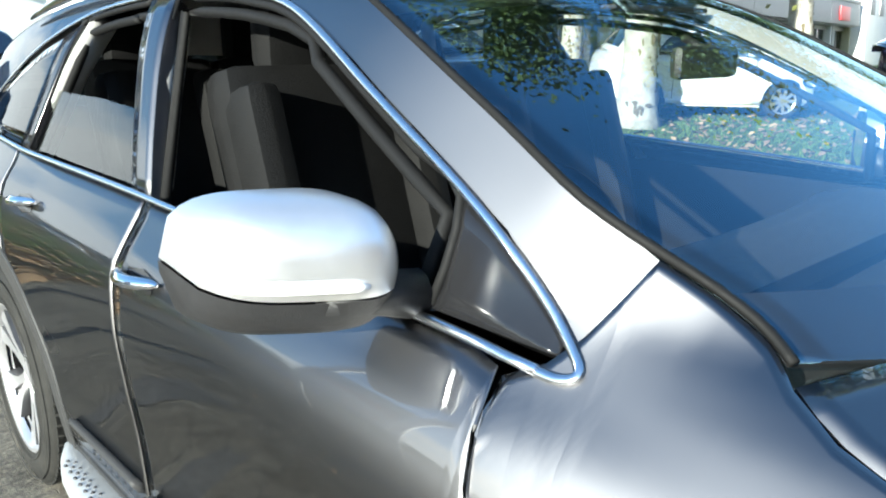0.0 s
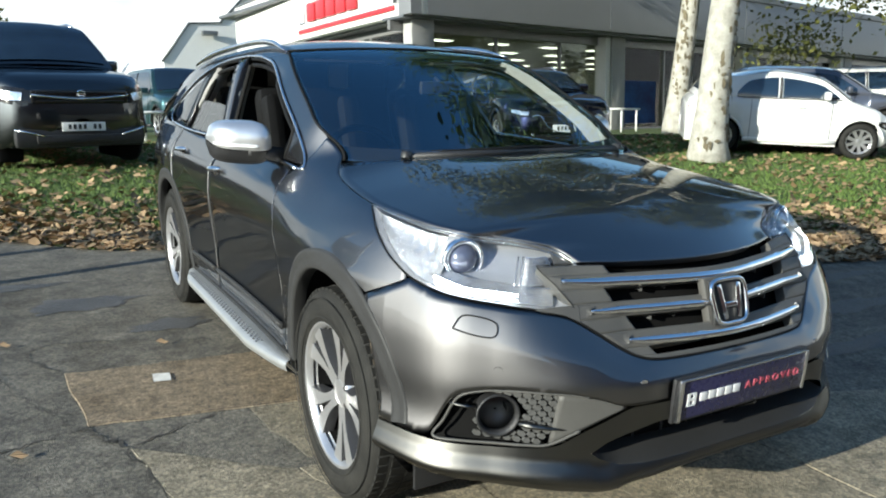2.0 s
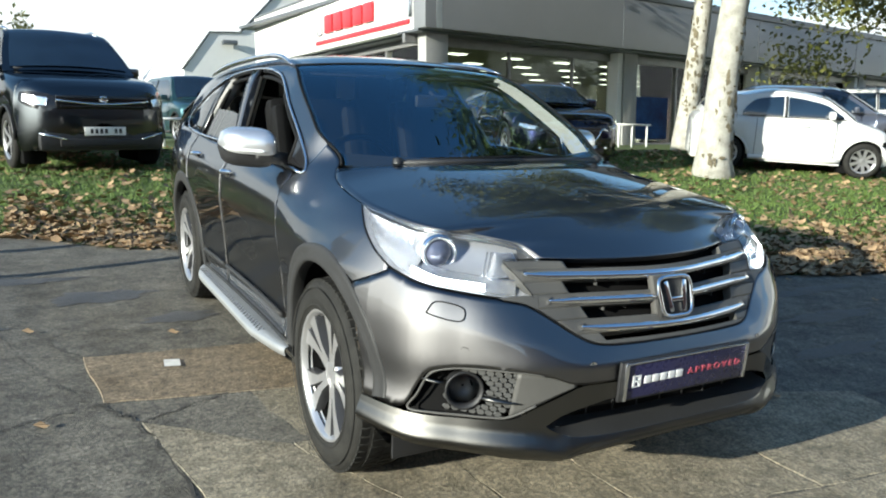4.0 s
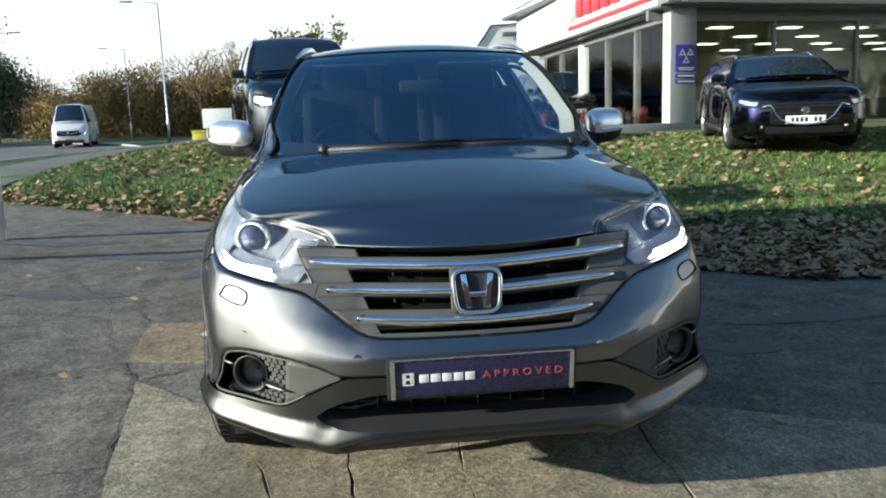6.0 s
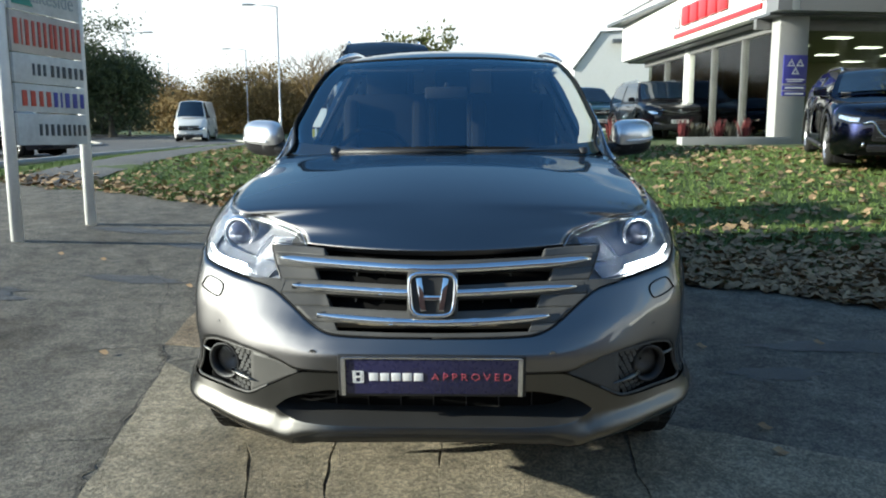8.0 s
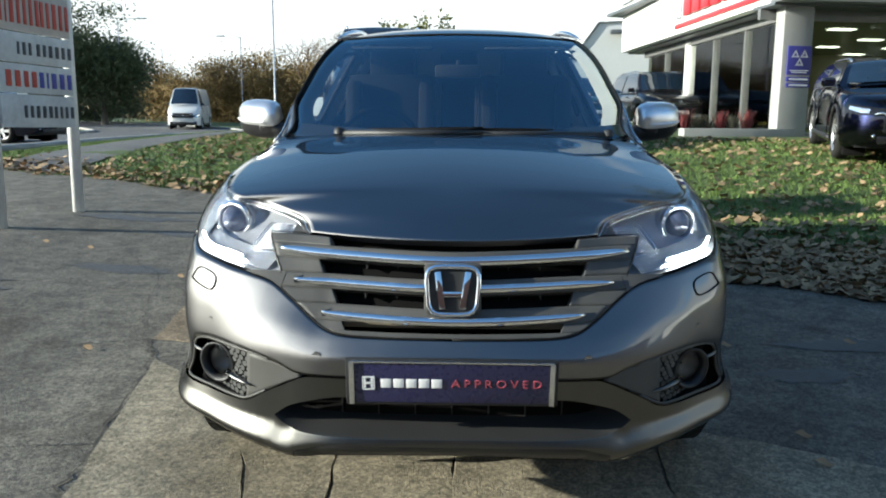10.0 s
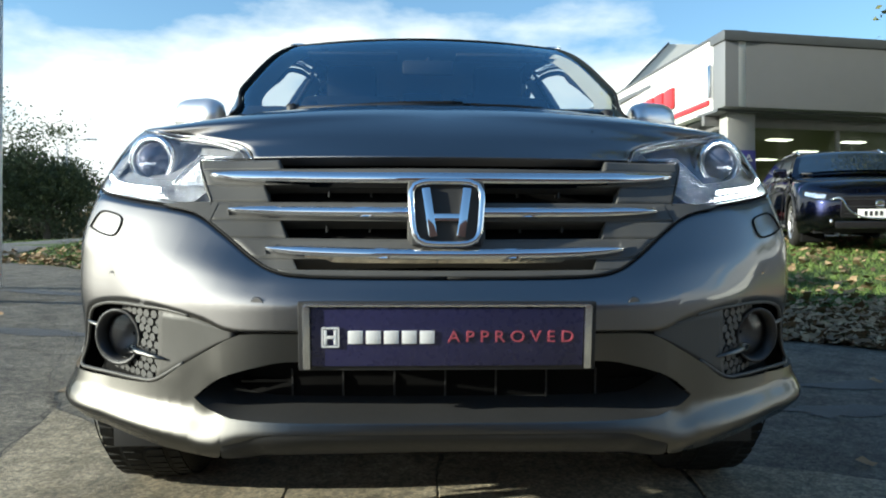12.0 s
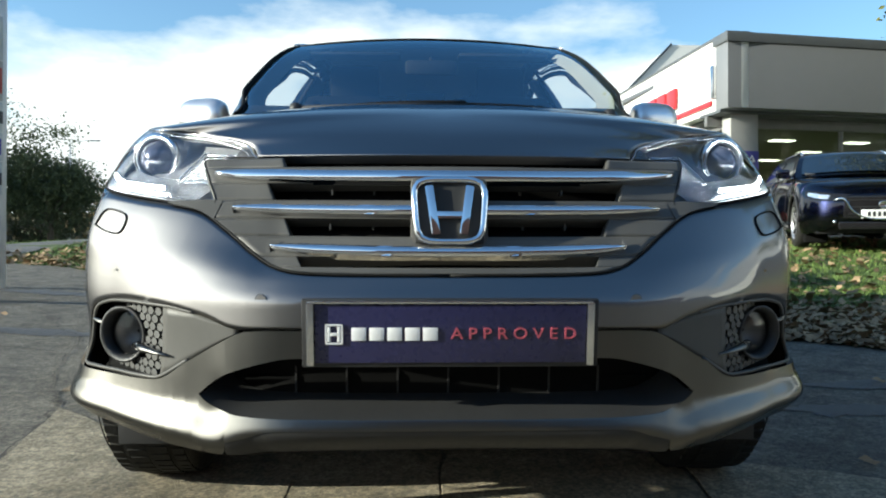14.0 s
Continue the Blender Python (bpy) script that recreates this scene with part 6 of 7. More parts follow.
        if rails:
            part("roof_rail", tube([(s * wr * .93, roof[0] + .1, H - .02), (s * wr * .93, roof[0] + .35, H + .03), (s * wr * .93, roof[1] - .3, H + .02), (s * wr * .93, roof[1], H - .04)], .02, 6), SATIN, root)
        part("sill_trim", tube([(s * half(y) * .99, y, clear + .07) for y in np.linspace(axles[0] + R * 1.25, axles[1] - R * 1.25, 6)], .035, 6, squash=1.4), arch, root)
    part("cabin", block((W * .66, (rear[0] - cowl[0]) * .7, .5), (0, (cowl[0] + rear[0]) / 2, belt_z - .12), .1), CABIN, root)
    for x in (-.36, .36):
        part("seat", block((.44, .14, .55), (x * W / 1.8, roof[0] + .35, belt_z + .16), .06), CABIN, root)
    # nose
    gw, gh, gz = grille
    part("grille", block((gw, .05, gh), (0, .005, gz), .025), GLOSSB, root)
    for q in (-.3, 0, .3):
        part("grille_slat", block((gw * .9, .02, .012), (0, -.02, gz + q * gh)), BLACK, root)
    if wing > 0:        # a bright wing runs under the grille and up into the lamps
        line = [(-.62 * gw, .05, gz + .30 * gh), (-.50 * gw, -.012, gz + .36 * gh), (-.40 * gw, -.028, gz - .12 * gh), (-.24 * gw, -.032, gz - .44 * gh), (0, -.034, gz - .52 * gh)]
        line += [(-x, y, z) for x, y, z in line[-2::-1]]
    else:
        line = [(-gw / 2, -.022, gz + (.12 if wing else .2) * gh), (0, -.034, gz - .15 * gh), (gw / 2, -.022, gz + (.12 if wing else .2) * gh)]
    part("grille_trim", tube(spline(line, 5), .014 if wing else .013, 6), CHROME, root)
    part("lower_intake", block((W * .56, .05, .10), (0, .036 if wing > 0 else .01, clear + .12), .02), GLOSSB if wing > 0 else BLACK, root)
    if clear >= .24:
        part("lower_bumper", block((W * .80, .16, .24), (0, .10, clear + .13), .07), BLACK, root)
        for s in (-1, 1):
            part("chrome_bracket", tube([(s * W * .24, -.015, clear + .16), (s * W * .31, -.01, clear + .20), (s * W * .40, .06, clear + .24)], .014, 6), SATIN, root)
    if badge:
        part("badge", lathe([(0, .055), (.006, .05), (.006, .040), (.003, .036), (.004, .0005)], 20, "y"), CHROME, root, m=Matrix.Translation((0, -.02, gz + .03)) @ pose(0, 0, 0, 180))
    pl = part("number_plate", block((.52, .012, .11), (0, -.03, clear + .27), .002), PLATEW, root)
    for k in range(7):
        if k != 4:
            part("plate_bar", block((.035, .004, .06), (-.17 + .06 * k, -.038, clear + .27)), PLATETXT, pl)
    for s in (-1, 1):
        wp = part("wiper", tube([(s * .35 * wb, cowl[0] + .02, cowl[1] + .02), (s * .35 * wb - .5 * wb, cowl[0] - .02, cowl[1] + .035)], .012, 5), BLACK, root)
        part("tail_lamp", block((.16, .04, .2), (s * w2 * .74, L - .03, tail - .22), .02), RED, root)
    return root


DKBLUE, DKGREY, WHITEP, SLATE, BLACKP, TEAL = flake_paint("dark_blue_paint", (.010, .012, .034), .4, 1.75), flake_paint("dark_green_grey_paint", (.035, .039, .042), .45, 1.8), paint("white_paint", (.68, .68, .66), 0), paint("slate_paint", (.10, .11, .14)), paint("black_paint", (.01, .01, .014)), paint("teal_paint", (.03, .075, .085))
vehicle("estate_car", "dark blue estate car parked on the grass", parked(6.7, 10.45, -18), 4.8, 1.84, 1.41, DKBLUE, hood=(.78, .96), cowl=(1.35, 1.02), roof=(2.1, 4.1), rear=(4.6, 1.08), axles=(.93, 3.68), R=.34, belt_z=1.0, tail=1.0, grille=(.92, .30, .56), lamp_z=.72, rails=True, lamp_h=.055, wing=1)
vehicle("pickup_truck", "dark pickup truck with chrome grille bar on the grass", parked(-1.38, 11.9, 12), 5.1, 1.95, 1.93, DKGREY, hood=(1.04, 1.25), cowl=(1.35, 1.31), roof=(2.1, 3.6), rear=(4.0, 1.28), axles=(.95, 4.05), R=.38, belt_z=1.27, tail=1.15, grille=(1.15, .17, .90), lamp_z=.95, clear=.26, rails=True, lamp_h=.10, wing=-1)
vehicle("small_hatchback", "small white rounded hatchback parked beside the plane tree", parked(10.78, 7.95, 48), 3.55, 1.63, 1.45, WHITEP, hood=(.66, .92), cowl=(.86, .99), roof=(1.42, 2.75), rear=(3.4, 1.0), axles=(.66, 2.96), R=.31, belt_z=.99, tail=.95, pane=(1, 13), arc=.06, hatch=.16, doors=1, grille=(.5, .07, .5), lamp_z=.72, arch=WHITEP, rims=ALLOY, spokes=9)
vehicle("saloon_car", "slate grey saloon car parked behind the white hatchback", parked(13.3, 9.2, 44), 4.5, 1.8, 1.46, SLATE, hood=(.68, .9), cowl=(1.25, .98), roof=(2.0, 3.5), rear=(4.2, 1.0), axles=(.9, 3.55), lamp_z=.68)
vehicle("white_suv", "white SUV parked in the row by the showroom", parked(20.6, 12.0, 44), 4.5, 1.84, 1.68, WHITEP, hood=(.82, 1.02), cowl=(1.2, 1.1), roof=(1.95, 3.7), rear=(4.3, 1.12), axles=(.9, 3.55), R=.35, belt_z=1.08, tail=1.05, lamp_z=.82, grille=(1.0, .2, .72), rails=True)
vehicle("navy_car", "navy hatchback parked at the end of the row", parked(20.5, 6.2, 30), 4.2, 1.78, 1.47, DKBLUE)
vehicle("black_suv", "black SUV parked beside the planter", parked(6.2, 23.2, 5), 4.75, 1.9, 1.78, BLACKP, hood=(.86, 1.06), cowl=(1.25, 1.14), roof=(2.0, 4.1), rear=(4.55, 1.14), axles=(.92, 3.75), R=.37, belt_z=1.12, tail=1.08, grille=(1.1, .24, .8), lamp_z=.88, clear=.24, rails=True)
vehicle("teal_pickup", "teal blue pickup parked by the white shed", parked(4.6, 28.0, 10), 5.0, 1.9, 1.8, TEAL, hood=(.92, 1.12), cowl=(1.35, 1.17), roof=(2.1, 3.5), rear=(3.95, 1.18), axles=(.95, 4.0), R=.38, belt_z=1.15, tail=1.1, grille=(1.1, .2, .84), lamp_z=.9, clear=.27)
vehicle("teal_suv", "teal green SUV parked on the yard behind", parked(2.35, 20.5, 8), 4.6, 1.88, 1.8, TEAL, hood=(.88, 1.08), cowl=(1.25, 1.14), roof=(2.0, 4.0), rear=(4.4, 1.14), axles=(.9, 3.6), R=.37, belt_z=1.12, tail=1.08, grille=(1.1, .2, .8), lamp_z=.88, clear=.24)
vehicle("blue_car", "blue saloon car parked far across the yard", parked(.7, 29.0, 6), 4.5, 1.8, 1.46, DKBLUE, hood=(.68, .9), cowl=(1.25, .98), roof=(2.0, 3.5), rear=(4.2, 1.0), axles=(.9, 3.55))
vehicle("passing_car", "dark blue car standing at the roadside", parked(-12.9, 18.6, 82), 4.4, 1.8, 1.5, DKBLUE, group="vehicles on the road")
vehicle("panel_van", "white panel van on the road", parked(-17.4, 47.4, 10), 5.5, 2.0, 2.5, WHITEP, hood=(.9, 1.3), cowl=(.85, 1.45), roof=(1.5, 5.3), rear=(5.42, 1.3), axles=(1.0, 4.3), R=.34, belt_z=1.45, tail=1.4, grille=(1.2, .3, .85), lamp_z=.95, clear=.25, van=True, group="vehicles on the road", arch=BLACK)
vehicle("silver_estate", "silver estate car far down the road", parked(-25, 84, 80), 4.5, 1.8, 1.5, SLATE, group="vehicles on the road")


# ---- road, paths, street furniture ----
ROADC = spline([(-12.2, -60), (-12.2, -20), (-12.2, 5), (-12.2, 20), (-13.5, 32), (-18, 44), (-30, 56), (-60, 72), (-140, 96)], 10)
tan = np.gradient(ROADC, axis=0)
nor = np.stack([-tan[:, 1], tan[:, 0]], -1) / np.hypot(*tan.T)[:, None]
strip("road", ROADC - nor * 3.9, ROADC + nor * 3.9, 12, ROADM, .006, label="grey asphalt estate road", kind="structure")
strip("footpath", [(-5.0, y) for y in np.linspace(7.6, 46, 30)], [(-6.3, y) for y in np.linspace(8.2, 46, 30)], 4, ROADM, .003, label="narrow asphalt footpath beside the verge", kind="structure")
KERB = mat("concrete_kerb", (.32, .31, .29), .85, 0, .15, 4, bump=.3, bscale=60)
for q in (-1, 1):
    e = ROADC + nor * 3.95 * q
    e = e[(e[:, 1] > 9.5) | (q > 0)]
    if len(e) > 4:
        solo("kerb", tube([(x, y, float(land(x, y)) + .05) for x, y in e], .075, 6), KERB, "pale concrete kerb", kind="structure")
GALV = mat("galvanised_steel", (.5, .51, .52), .45, .8, .15, 5)
WOODW = mat("white_painted_wood", (.74, .74, .72), .55, 0, .12, 6, bump=.2, bscale=50)


def street_lamp(x, y, h, turn, arm=1.6):
    root = thing("street_lamp", "tall galvanised street lamp with a flat head", "street lamp", on_land(x, y, turn), "street lamps along the road")
    part("column", tube([(0, 0, -.1), (0, 0, 1.4), (0, 0, 1.45), (0, 0, h)], [.09, .09, .06, .045], 10), GALV, root)
    part("arm", tube([(0, 0, h - .05), (-.3, 0, h + .02), (-arm, 0, h + .1)], .03, 6), GALV, root)
    part("lantern", block((.75, .24, .11), (-arm - .3, 0, h + .1), .04), GALV, root)


street_lamp(-12.4, 49.5, 8.7, 5)
street_lamp(-26.5, 58, 7.9, 180)
street_lamp(-21, 72, 8, 0)
street_lamp(-34, 86, 8, 0)
# estate sign on two posts
sign = thing("estate_sign", "white estate name board on two white posts", "sign", pose(0, 0, 0))
PA, PB = Vector((-3.70, 4.16, 0)), Vector((-3.53, 5.09, 0))
dirn = (PB - PA).normalized()
ang = math.atan2(dirn.y, dirn.x)
SG = Matrix.Translation((PA + PB) / 2) @ Matrix.Rotation(ang, 4, "Z")
gz = float(land(-3.6, 4.6))
for q in (-1, 1):
    part("post", tube([(q * .475, 0, gz - .2), (q * .475, 0, gz + 3.1)], .05, 12), WOODW, sign, m=SG)
BOARD = mat("weathered_white_board", (.46, .49, .50), .6, 0, .2, 3, bump=.15, bscale=40, second=(.66, .69, .69))
BOARDT = mat("weathered_tan_board", (.42, .39, .36), .6, 0, .2, 3, bump=.15, bscale=40, second=(.55, .51, .47))
LETT = {"k": mat("dark_lettering", (.04, .05, .06), .5), "r": mat("red_sign_lettering", (.42, .06, .04), .5), "b": mat("blue_sign_lettering", (.05, .06, .3), .5), "t": mat("green_teal", (.04, .25, .2), .5), "g": mat("faded_grey_lettering", (.25, .3, .33), .5)}
rows_ = [(.79, .27), (1.07, .235), (1.315, .24), (1.565, .33), (1.905, .36)]
for k, (z, h) in enumerate(rows_):
    part("sign_panel", block((.86, .03, h), (0, -.045, gz + z + h / 2), .004), BOARDT if k == 3 else BOARD, sign, m=SG)


def bars(z, h, ws, mtl, x0=-.36):
    x = x0
    for w in ws:
        part("text_bar", block((w * .8, .006, h), (x + w / 2, -.064, gz + z), .001), LETT[mtl], sign, m=SG)
        x += w + .03


bars(.92, .10, [.04, .04, .045, .045, .045], "k", -.19)
bars(.92, .10, [.04, .035, .04, .045], "k", .17)
bars(1.185, .13, [.07, .07, .06, .065], "r", -.37)
bars(1.185, .13, [.06, .025, .07, .07, .06], "b", .01)
bars(1.43, .10, [.03, .04, .035], "k", -.22)
bars(1.43, .10, [.045, .04, .05, .05, .045, .05], "k", .0)
bars(1.73, .21, [.06, .015, .05, .04, .04, .04, .045], "r", -.41)
bars(1.73, .21, [.045, .04, .055, .045, .045], "r", .07)
words("Lakeside", .2, SG @ Matrix.Translation((.06, -.062, gz + 2.05)) @ pose(0, 0, 0, 90), LETT["g"], sign, "lettering", .002, .58)
part("green_flash", outline([(-.40, gz + 1.95), (-.16, gz + 1.95), (-.22, gz + 2.03), (-.38, gz + 2.03)], -.01, Matrix.Translation((0, -.06, 0))), LETT["t"], sign, m=SG)
# small far signs, bin and rail
for x, y, w, h, z in ((-8.2, 44, 1.9, 1.1, .7), (-30, 50, 1.2, 1.0, 1.2)):
    r_ = thing("far_sign", "small white board on posts beside the road", "sign", on_land(x, y))
    part("board", block((w, .06, h), (0, 0, z + h / 2), .02), WOODW, r_)
    for q in (-1, 1):
        part("post", block((.08, .08, z + h), (q * w * .4, .06, (z + h) / 2 - .05)), WOODW, r_)
gb = thing("grit_bin", "yellow plastic grit bin on the verge", "bin", on_land(-9.6, 45.5))
YEL = mat("yellow_plastic", (.55, .48, .05), .5)
part("tub", block((.95, .6, .6), (0, 0, .3), .08), YEL, gb)
part("lid", block((1.0, .66, .14), (0, 0, .66), .05), YEL, gb)
rail = thing("white_rail", "low white metal rail at the yard edge", "rail", on_land(.95, 15.8))
part("top_bar", tube([(-.7, 0, .62), (.7, 0, .62)], .03, 8), WOODW, rail)
for x in (-.65, -.1, .55):
    part("post", tube([(x, 0, -.05), (x, 0, .62)], .03, 8), WOODW, rail)
rail2 = copy_thing(rail, on_land(13.4, 14.9, 8))


# ---- trees ----
BARK = mat("plane_tree_bark", (.27, .255, .21), .9, 0, .3, 5, bump=.5, bscale=18, second=(.50, .49, .43))
BARKP = mat("bark_flake", (.13, .11, .07), .95, 0, .3, 9, bump=.4, bscale=40)
BARKD = mat("dark_bark", (.08, .07, .055), .95, 0, .3, 5, bump=.5, bscale=20)
LEAFG = mat("autumn_green_leaf", (.06, .085, .018), .6, 0, .4, 3, second=(.17, .17, .035), island=.5)
LEAFB = mat("orange_brown_leaf", (.15, .105, .04), .8, 0, .4, 2, second=(.34, .23, .08), island=.5)
LEAFD = mat("dark_green_leaf", (.034, .052, .022), .7, 0, .4, 2, second=(.09, .12, .045), island=.4)
TWIG = mat("bare_twig", (.16, .12, .08), .9, 0, .3, 2)


def leaf_cloud(spots, size, rnd, up=.4):
    """Many small folded leaves, each at a spot."""
    g = np.random.default_rng(rnd.randrange(10**6))
    p = np.array(spots, float)
    k = len(p)
    n = np.stack([g.normal(0, 1, k), g.normal(0, 1, k), g.normal(up, 1, k)], -1)
    n /= np.linalg.norm(n, axis=1, keepdims=True)
    a = np.cross(n, g.normal(0, 1, (k, 3)))
    a /= np.linalg.norm(a, axis=1, keepdims=True)
    b = np.cross(n, a)
    s = size * g.uniform(.6, 1.3, (k, 1))
    V = np.stack([p - a * s, p + b * s * .55 + n * s * .12, p + a * s, p - b * s * .55 + n * s * .12], 1).reshape(-1, 3)
    i = 4 * np.arange(k)[:, None]
    return mesh_of("leaves", V, np.concatenate([i + np.array([[0, 1, 2]]), i + np.array([[0, 2, 3]])]).tolist(), False)


def tree(name, label, x, y, h, r, lean, crown_z, crown_r, leaves, size, bark, leafm, seed, clumps=26, group="", flakes=0, low=0.0, limbs=7):
    rnd = random.Random(seed)
    root = thing(name, label, "tree", on_land(x, y), group)
    top = Vector((lean[0], lean[1], crown_z))
    pts = [Vector((0, 0, -.2))] + [Vector((lean[0] * t + .12 * r * math.sin(5 * t + seed), lean[1] * t + .12 * r * math.cos(4 * t), crown_z * t)) for t in np.linspace(.04, 1, 9)]
    rs = [r * 1.55, r * 1.2] + [r * (1.02 - .38 * t) for t in np.linspace(.1, 1, 8)]
    part("trunk", tube(pts, rs, 16), bark, root)
    centres = []
    for k in range(limbs):
        a = 6.28 * k / limbs + rnd.uniform(-.3, .3)
        ln = crown_r * rnd.uniform(.55, .95)
        st = pts[-1] - Vector((0, 0, crown_z * rnd.uniform(0, .22)))
        e = st + Vector((math.cos(a) * ln, math.sin(a) * ln, (h - crown_z) * rnd.uniform(.15, .8)))
        m_ = (st + e) / 2 + Vector((0, 0, .5))
        part("limb", tube([st, (st + m_) / 2, m_, e], [r * .45, r * .35, r * .25, r * .08], 7), bark, root)
        centres += [m_ + (e - m_) * .4, e, e + Vector((rnd.uniform(-1, 1), rnd.uniform(-1, 1), rnd.uniform(-.3, .8)))]
    while len(centres) < clumps:
        a, q = rnd.uniform(0, 6.28), rnd.uniform(.2, 1) * crown_r
        centres.append(Vector((top.x + q * math.cos(a), top.y + q * math.sin(a), rnd.uniform(crown_z * (1 - low), h))))
    spots = []
    for k in range(leaves):
        c = centres[k % len(centres)]
        s = crown_r * (.13 if flakes else .22)
        spots.append(c + Vector((rnd.gauss(0, s), rnd.gauss(0, s), rnd.gauss(0, s * .7))))
    if leaves:
        tagged(part("crown", leaf_cloud(spots, size, rnd), leafm, root), kind="stuff")
    if flakes:
        fb = bmesh.new()
        for k in range(flakes):
            t, a = rnd.uniform(.03, .95), rnd.uniform(0, 6.28)
            c = Vector((lean[0] * t, lean[1] * t, crown_z * t))
            rr = float(np.interp(t, [0, .04, .1, 1], [r * 1.5, r * 1.2, r * 1.02, r * .66])) * 1.012
            w, hh = rnd.uniform(.012, .055) * rnd.uniform(.6, 1.5), rnd.uniform(.02, .12) * rnd.uniform(.5, 1.4)
            ring_ = []
            for q in range(7):
                b = 6.28 * q / 7
                da, dz = w / rr * math.cos(b) * rnd.uniform(.6, 1.2), hh * math.sin(b) * rnd.uniform(.6, 1.2)
                ring_.append(fb.verts.new(c + Vector((rr * math.cos(a + da), rr * math.sin(a + da), dz))))
            fb.faces.new(ring_)
        tagged(part("flaking_bark", fb, BARKP, root), kind="stuff")
    return root


tree("plane_tree", "plane tree with pale flaking bark and autumn leaves", 8.62, 7.69, 10.5, .265, (.45, -.15), 5.6, 4.2, 36000, .075, BARK, LEAFG, 3, clumps=46, group="plane trees by the car park", flakes=420, low=.0)
tree("plane_tree", "plane tree with pale flaking bark and autumn leaves", 12.5, 12.1, 11, .25, (.5, -.1), 5.9, 4.2, 30000, .075, BARK, LEAFG, 5, clumps=46, group="plane trees by the car park", flakes=320, low=.1)
tree("plane_tree", "plane tree with darker trunk and low hanging leafy twigs", 17.2, 9.0, 10, .3, (.1, .2), 4.2, 4.6, 30000, .08, BARK, LEAFG, 8, clumps=46, group="plane trees by the car park", flakes=200, low=.45)
rnd = random.Random(11)
# dark trees and autumn hedges beyond the road
for k, (x, y, h, r_) in enumerate(((-33, 52, 9.5, 4.2), (-27, 56, 8.5, 3.2), (-38, 58, 11, 5), (-30.5, 62, 8, 3.2), (-44, 66, 12, 6), (-50, 60, 12, 6))):
    tree("dark_tree", "dark green tree beyond the road", x, y, h, .25, (0, 0), h * .25, r_, 17000, .125, BARKD, LEAFD, 60 + k, clumps=46, group="trees beyond the road", low=.8, limbs=9)
for k, (x, y, h, r_) in enumerate(((-27, 80, 5.2, 3.6), (-21.5, 76, 6.3, 3.8), (-17, 74, 5.4, 3.8), (-12.5, 73, 6.0, 4), (-8, 72, 7.0, 4.2), (-3.5, 72, 6.4, 4.0), (-31, 84, 6.5, 4))):
    tree("autumn_tree", "orange-brown autumn tree behind the verge", x, y, h, .18, (0, 0), h * .15, r_, 24000, .12, BARKD, LEAFB, 90 + k, clumps=46, group="autumn trees", low=.9, limbs=9)


def bare_tree(x, y, h, seed, spread=.45):
    rnd = random.Random(seed)
    root = thing("bare_tree", "leafless tree with fine pale twigs", "tree", on_land(x, y), "bare trees")
    part("trunk", tube([(0, 0, -.2), (0, 0, h * .3), (.1, 0, h * .5)], [.2, .15, .1], 8), TWIG, root)
    bits = []

    def grow(p, d, ln, r, depth):
        e = p + d * ln
        bits.append(tube([p, (p + e) / 2 + Vector((rnd.uniform(-.1, .1), rnd.uniform(-.1, .1), 0)) * ln, e], [r, r * .8, r * .55], 4, False))
        if depth:
            for _ in range(3):
                nd = (d + Vector((rnd.gauss(0, spread), rnd.gauss(0, spread), rnd.uniform(-.05, .35)))).normalized()
                grow(e, nd, ln * rnd.uniform(.6, .8), r * .6, depth - 1)

    for k in range(4):
        a = 1.57 * k + rnd.uniform(-.4, .4)
        grow(Vector((0, 0, h * .3 + .1 * k)), Vector((math.cos(a) * .5, math.sin(a) * .5, 1)).normalized(), h * .22, .09, 4)
    tagged(part("twig_crown", joined(*bits), TWIG, root), kind="stuff")


bare_tree(-10.5, 66, 8.5, 1)
bare_tree(-13.8, 68, 8, 2)
for k, x in enumerate((-4.5, -1.5, 1.2, 3.6)):
    bare_tree(x, 80 + k, 7.2 + .5 * (k % 2), 3 + k)
for k, x in enumerate((-1, 2.5, 5)):
    tree("yellow_tree", "thin yellow-green tree behind the yard", -6.2 + 1.7 * k, 66 + k, 8.4 + .3 * k, .15, (0, 0), 4, 1.6, 900, .22, BARKD, LEAFG, 120 + k, group="autumn trees", clumps=30)
hs, hv = [], random.Random(5)
for k in range(30000):
    a = hv.uniform(-.95, .75)
    d = hv.uniform(190, 380)
    x, y = d * math.sin(a), d * math.cos(a)
    hs.append(Vector((x, y, float(land(x, y)) + abs(hv.gauss(0, 2.4)))))
solo("far_woods", leaf_cloud(hs, 1.25, hv), mat("far_wood_leaf", (.05, .055, .03), .9, 0, .4, .02, second=(.11, .085, .045), island=.4), "wooded hillside in the distance", "woods", kind="stuff")
house = thing("far_house", "low pale house across the road", "house", on_land(-24, 92))
part("wall", block((12, 6, 4.5), (0, 0, 2.2)), brick, house)
part("roof", block((13, 7, .5), (0, 0, 4.7), .1), CLADW, house)
for x in (-4, -1, 2, 4.5):
    part("window", block((1.3, .1, 1.2), (x, -3.02, 3.0), .02), CARGL, house)

# ---- fallen leaves and grass blades ----
DEADLEAF = mat("dead_leaf", (.15, .085, .04), .85, 0, .4, 3, second=(.52, .36, .2), island=.7)
BLADE = mat("grass_blade", (.06, .118, .018), .7, 0, .35, 2, second=(.16, .24, .045), island=.45)


def edge_y(x):
    return float(np.interp(x, jag[:, 0], jag[:, 1]))


lr = random.Random(21)


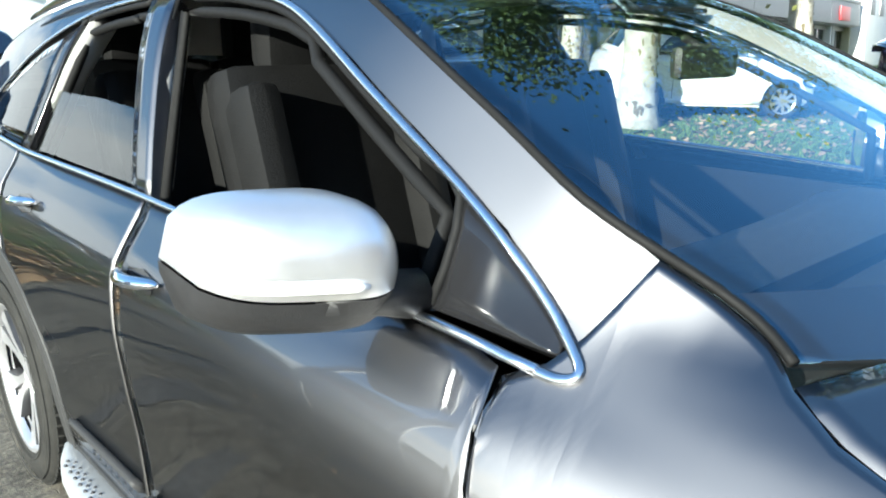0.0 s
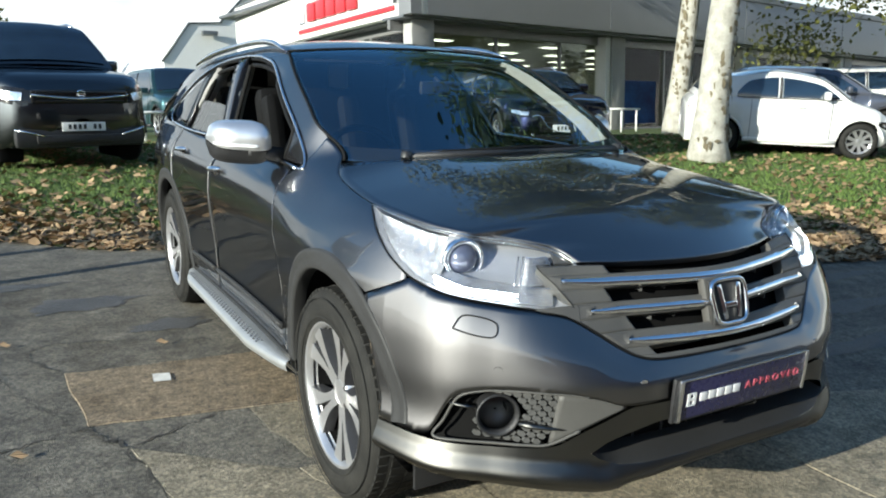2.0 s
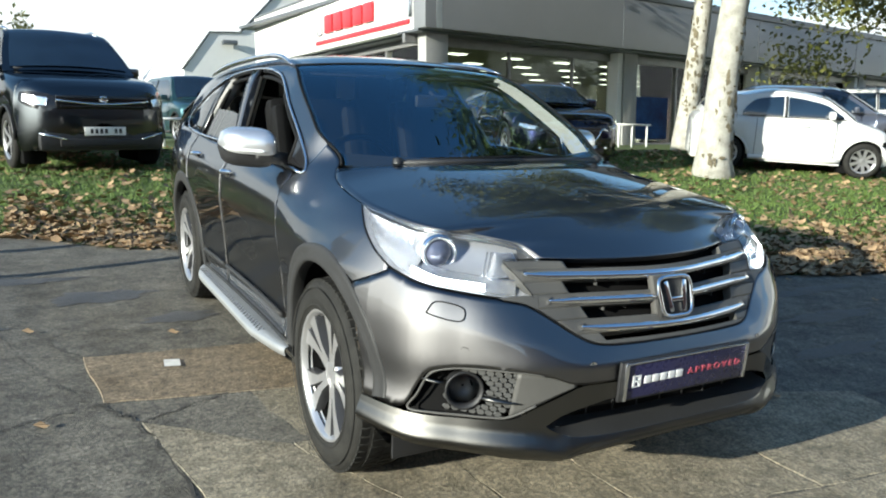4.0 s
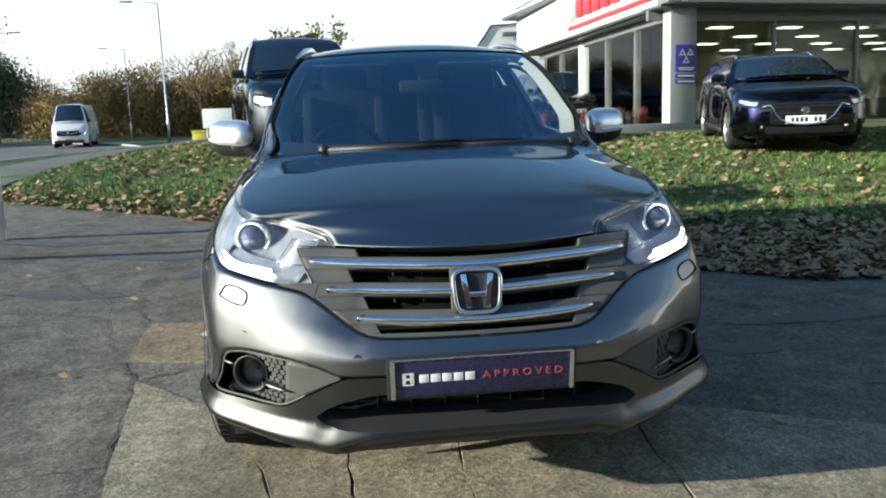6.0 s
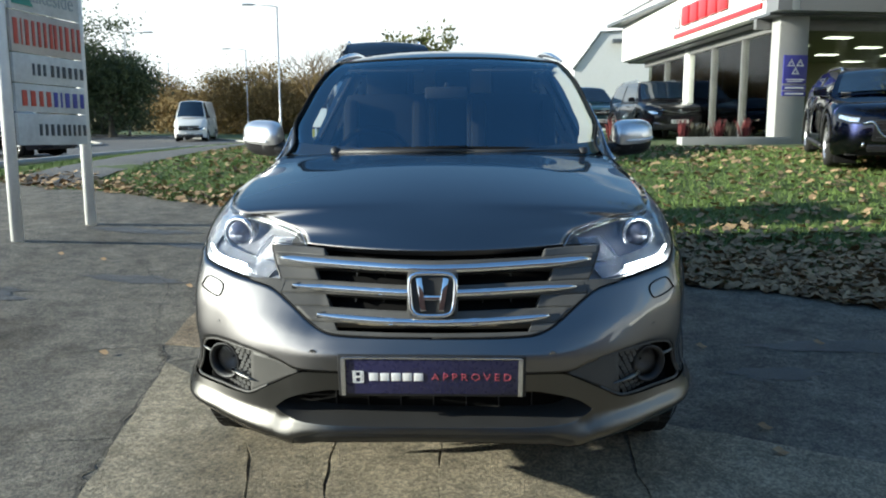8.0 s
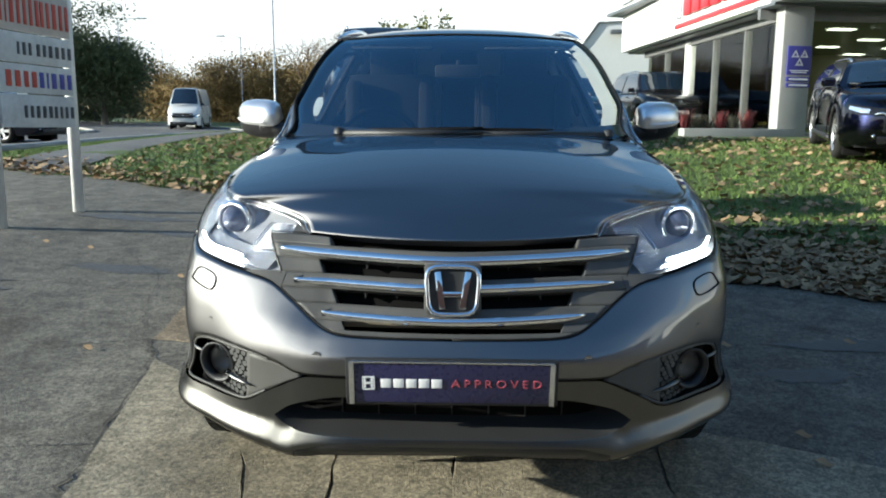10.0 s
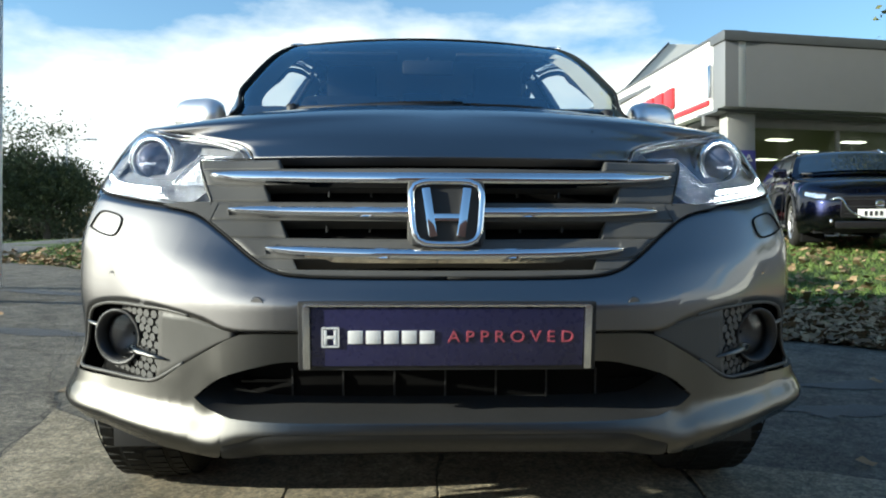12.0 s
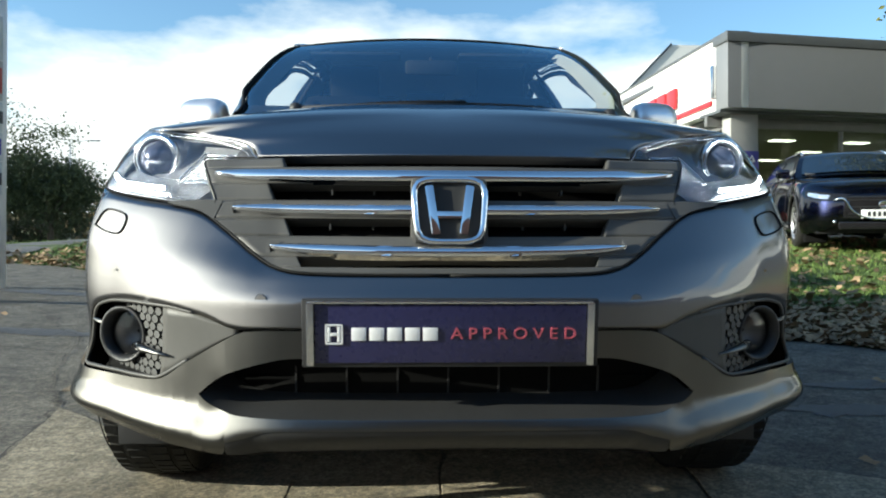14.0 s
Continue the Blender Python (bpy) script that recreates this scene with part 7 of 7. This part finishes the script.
def strewn(count, place, size):
    g = np.random.default_rng(count)
    xy = np.array([place() for _ in range(count)])
    s = size * g.uniform(.55, 1.35, (count, 1))
    a = g.uniform(0, 6.28, count)
    n = np.stack([g.normal(0, .35, count), g.normal(0, .35, count), np.ones(count)], -1)
    n /= np.linalg.norm(n, axis=1, keepdims=True)
    u = np.stack([np.cos(a), np.sin(a), 0 * a], -1)
    u -= n * (u * n).sum(1, keepdims=True)
    u /= np.linalg.norm(u, axis=1, keepdims=True)
    v = np.cross(n, u)
    c = np.c_[xy, land(xy[:, 0], xy[:, 1]) + .012 + .02 * g.random(count)]
    V = np.stack([c - u * s, c - u * s * .25 + v * s * .62 + n * s * .2, c + u * s * .45 + v * s * .4, c + u * s + n * s * .25, c + u * s * .45 - v * s * .4, c - u * s * .25 - v * s * .62 + n * s * .2], 1).reshape(-1, 3)
    i = 6 * np.arange(count)[:, None]
    F = np.concatenate([i + np.array([[0, 1, 2, 3]]), i + np.array([[0, 3, 4, 5]])]).tolist()
    return mesh_of("fallen", V, F, False)


def by_edge():
    x = lr.uniform(-6.5, 9.5)
    if x < -2 and lr.random() < .85:
        x = lr.uniform(0, 9.5)
    return x, edge_y(x) + abs(lr.gauss(0, 1.0 if x > -2 else .5)) - .08


def on_lawn():
    x = lr.uniform(-4.8, 13)
    return x, edge_y(x) + lr.uniform(0, 12)


solo("leaf_litter", joined(strewn(13000, by_edge, .05), strewn(6500, on_lawn, .055)), DEADLEAF, "brown fallen leaves along the verge", "leaves", kind="stuff")


def blades(count):
    g = np.random.default_rng(4)
    x = g.uniform(-7.5, 12, count)
    y = np.interp(x, jag[:, 0], jag[:, 1]) + .05 + g.random(count) ** 1.3 * 12
    keep = (x > -4.95) | ((x < -6.35) & (x > -8.1))
    x, y = x[keep], y[keep]
    count = len(x)
    z = land(x, y) - .012
    h, a = g.uniform(.02, .065, count), g.uniform(0, 6.28, count)
    d = np.stack([.006 * np.cos(a), .006 * np.sin(a), 0 * a], -1)
    p = np.stack([x, y, z], -1)
    tip = p + np.stack([g.normal(0, .02, count), g.normal(0, .02, count), h], -1)
    V = np.stack([p - d, p + d, tip], 1).reshape(-1, 3)
    return mesh_of("blades", V, np.arange(3 * count).reshape(-1, 3).tolist(), False)


solo("grass_blades", blades(150000), BLADE, "short green grass of the verge", "grass", kind="stuff")
for k in range(46):
    x, y = lr.uniform(-4.5, 3.6), lr.uniform(-.8, 4.2)
    if abs(x) < 1.05 and y > -.1 or y > edge_y(x) - .2:
        continue
    part_ = strewn(1, lambda: (x, y), .034)
    solo("fallen_leaf", part_, DEADLEAF, "curled brown leaf on the asphalt", "leaf", "leaves on the asphalt")
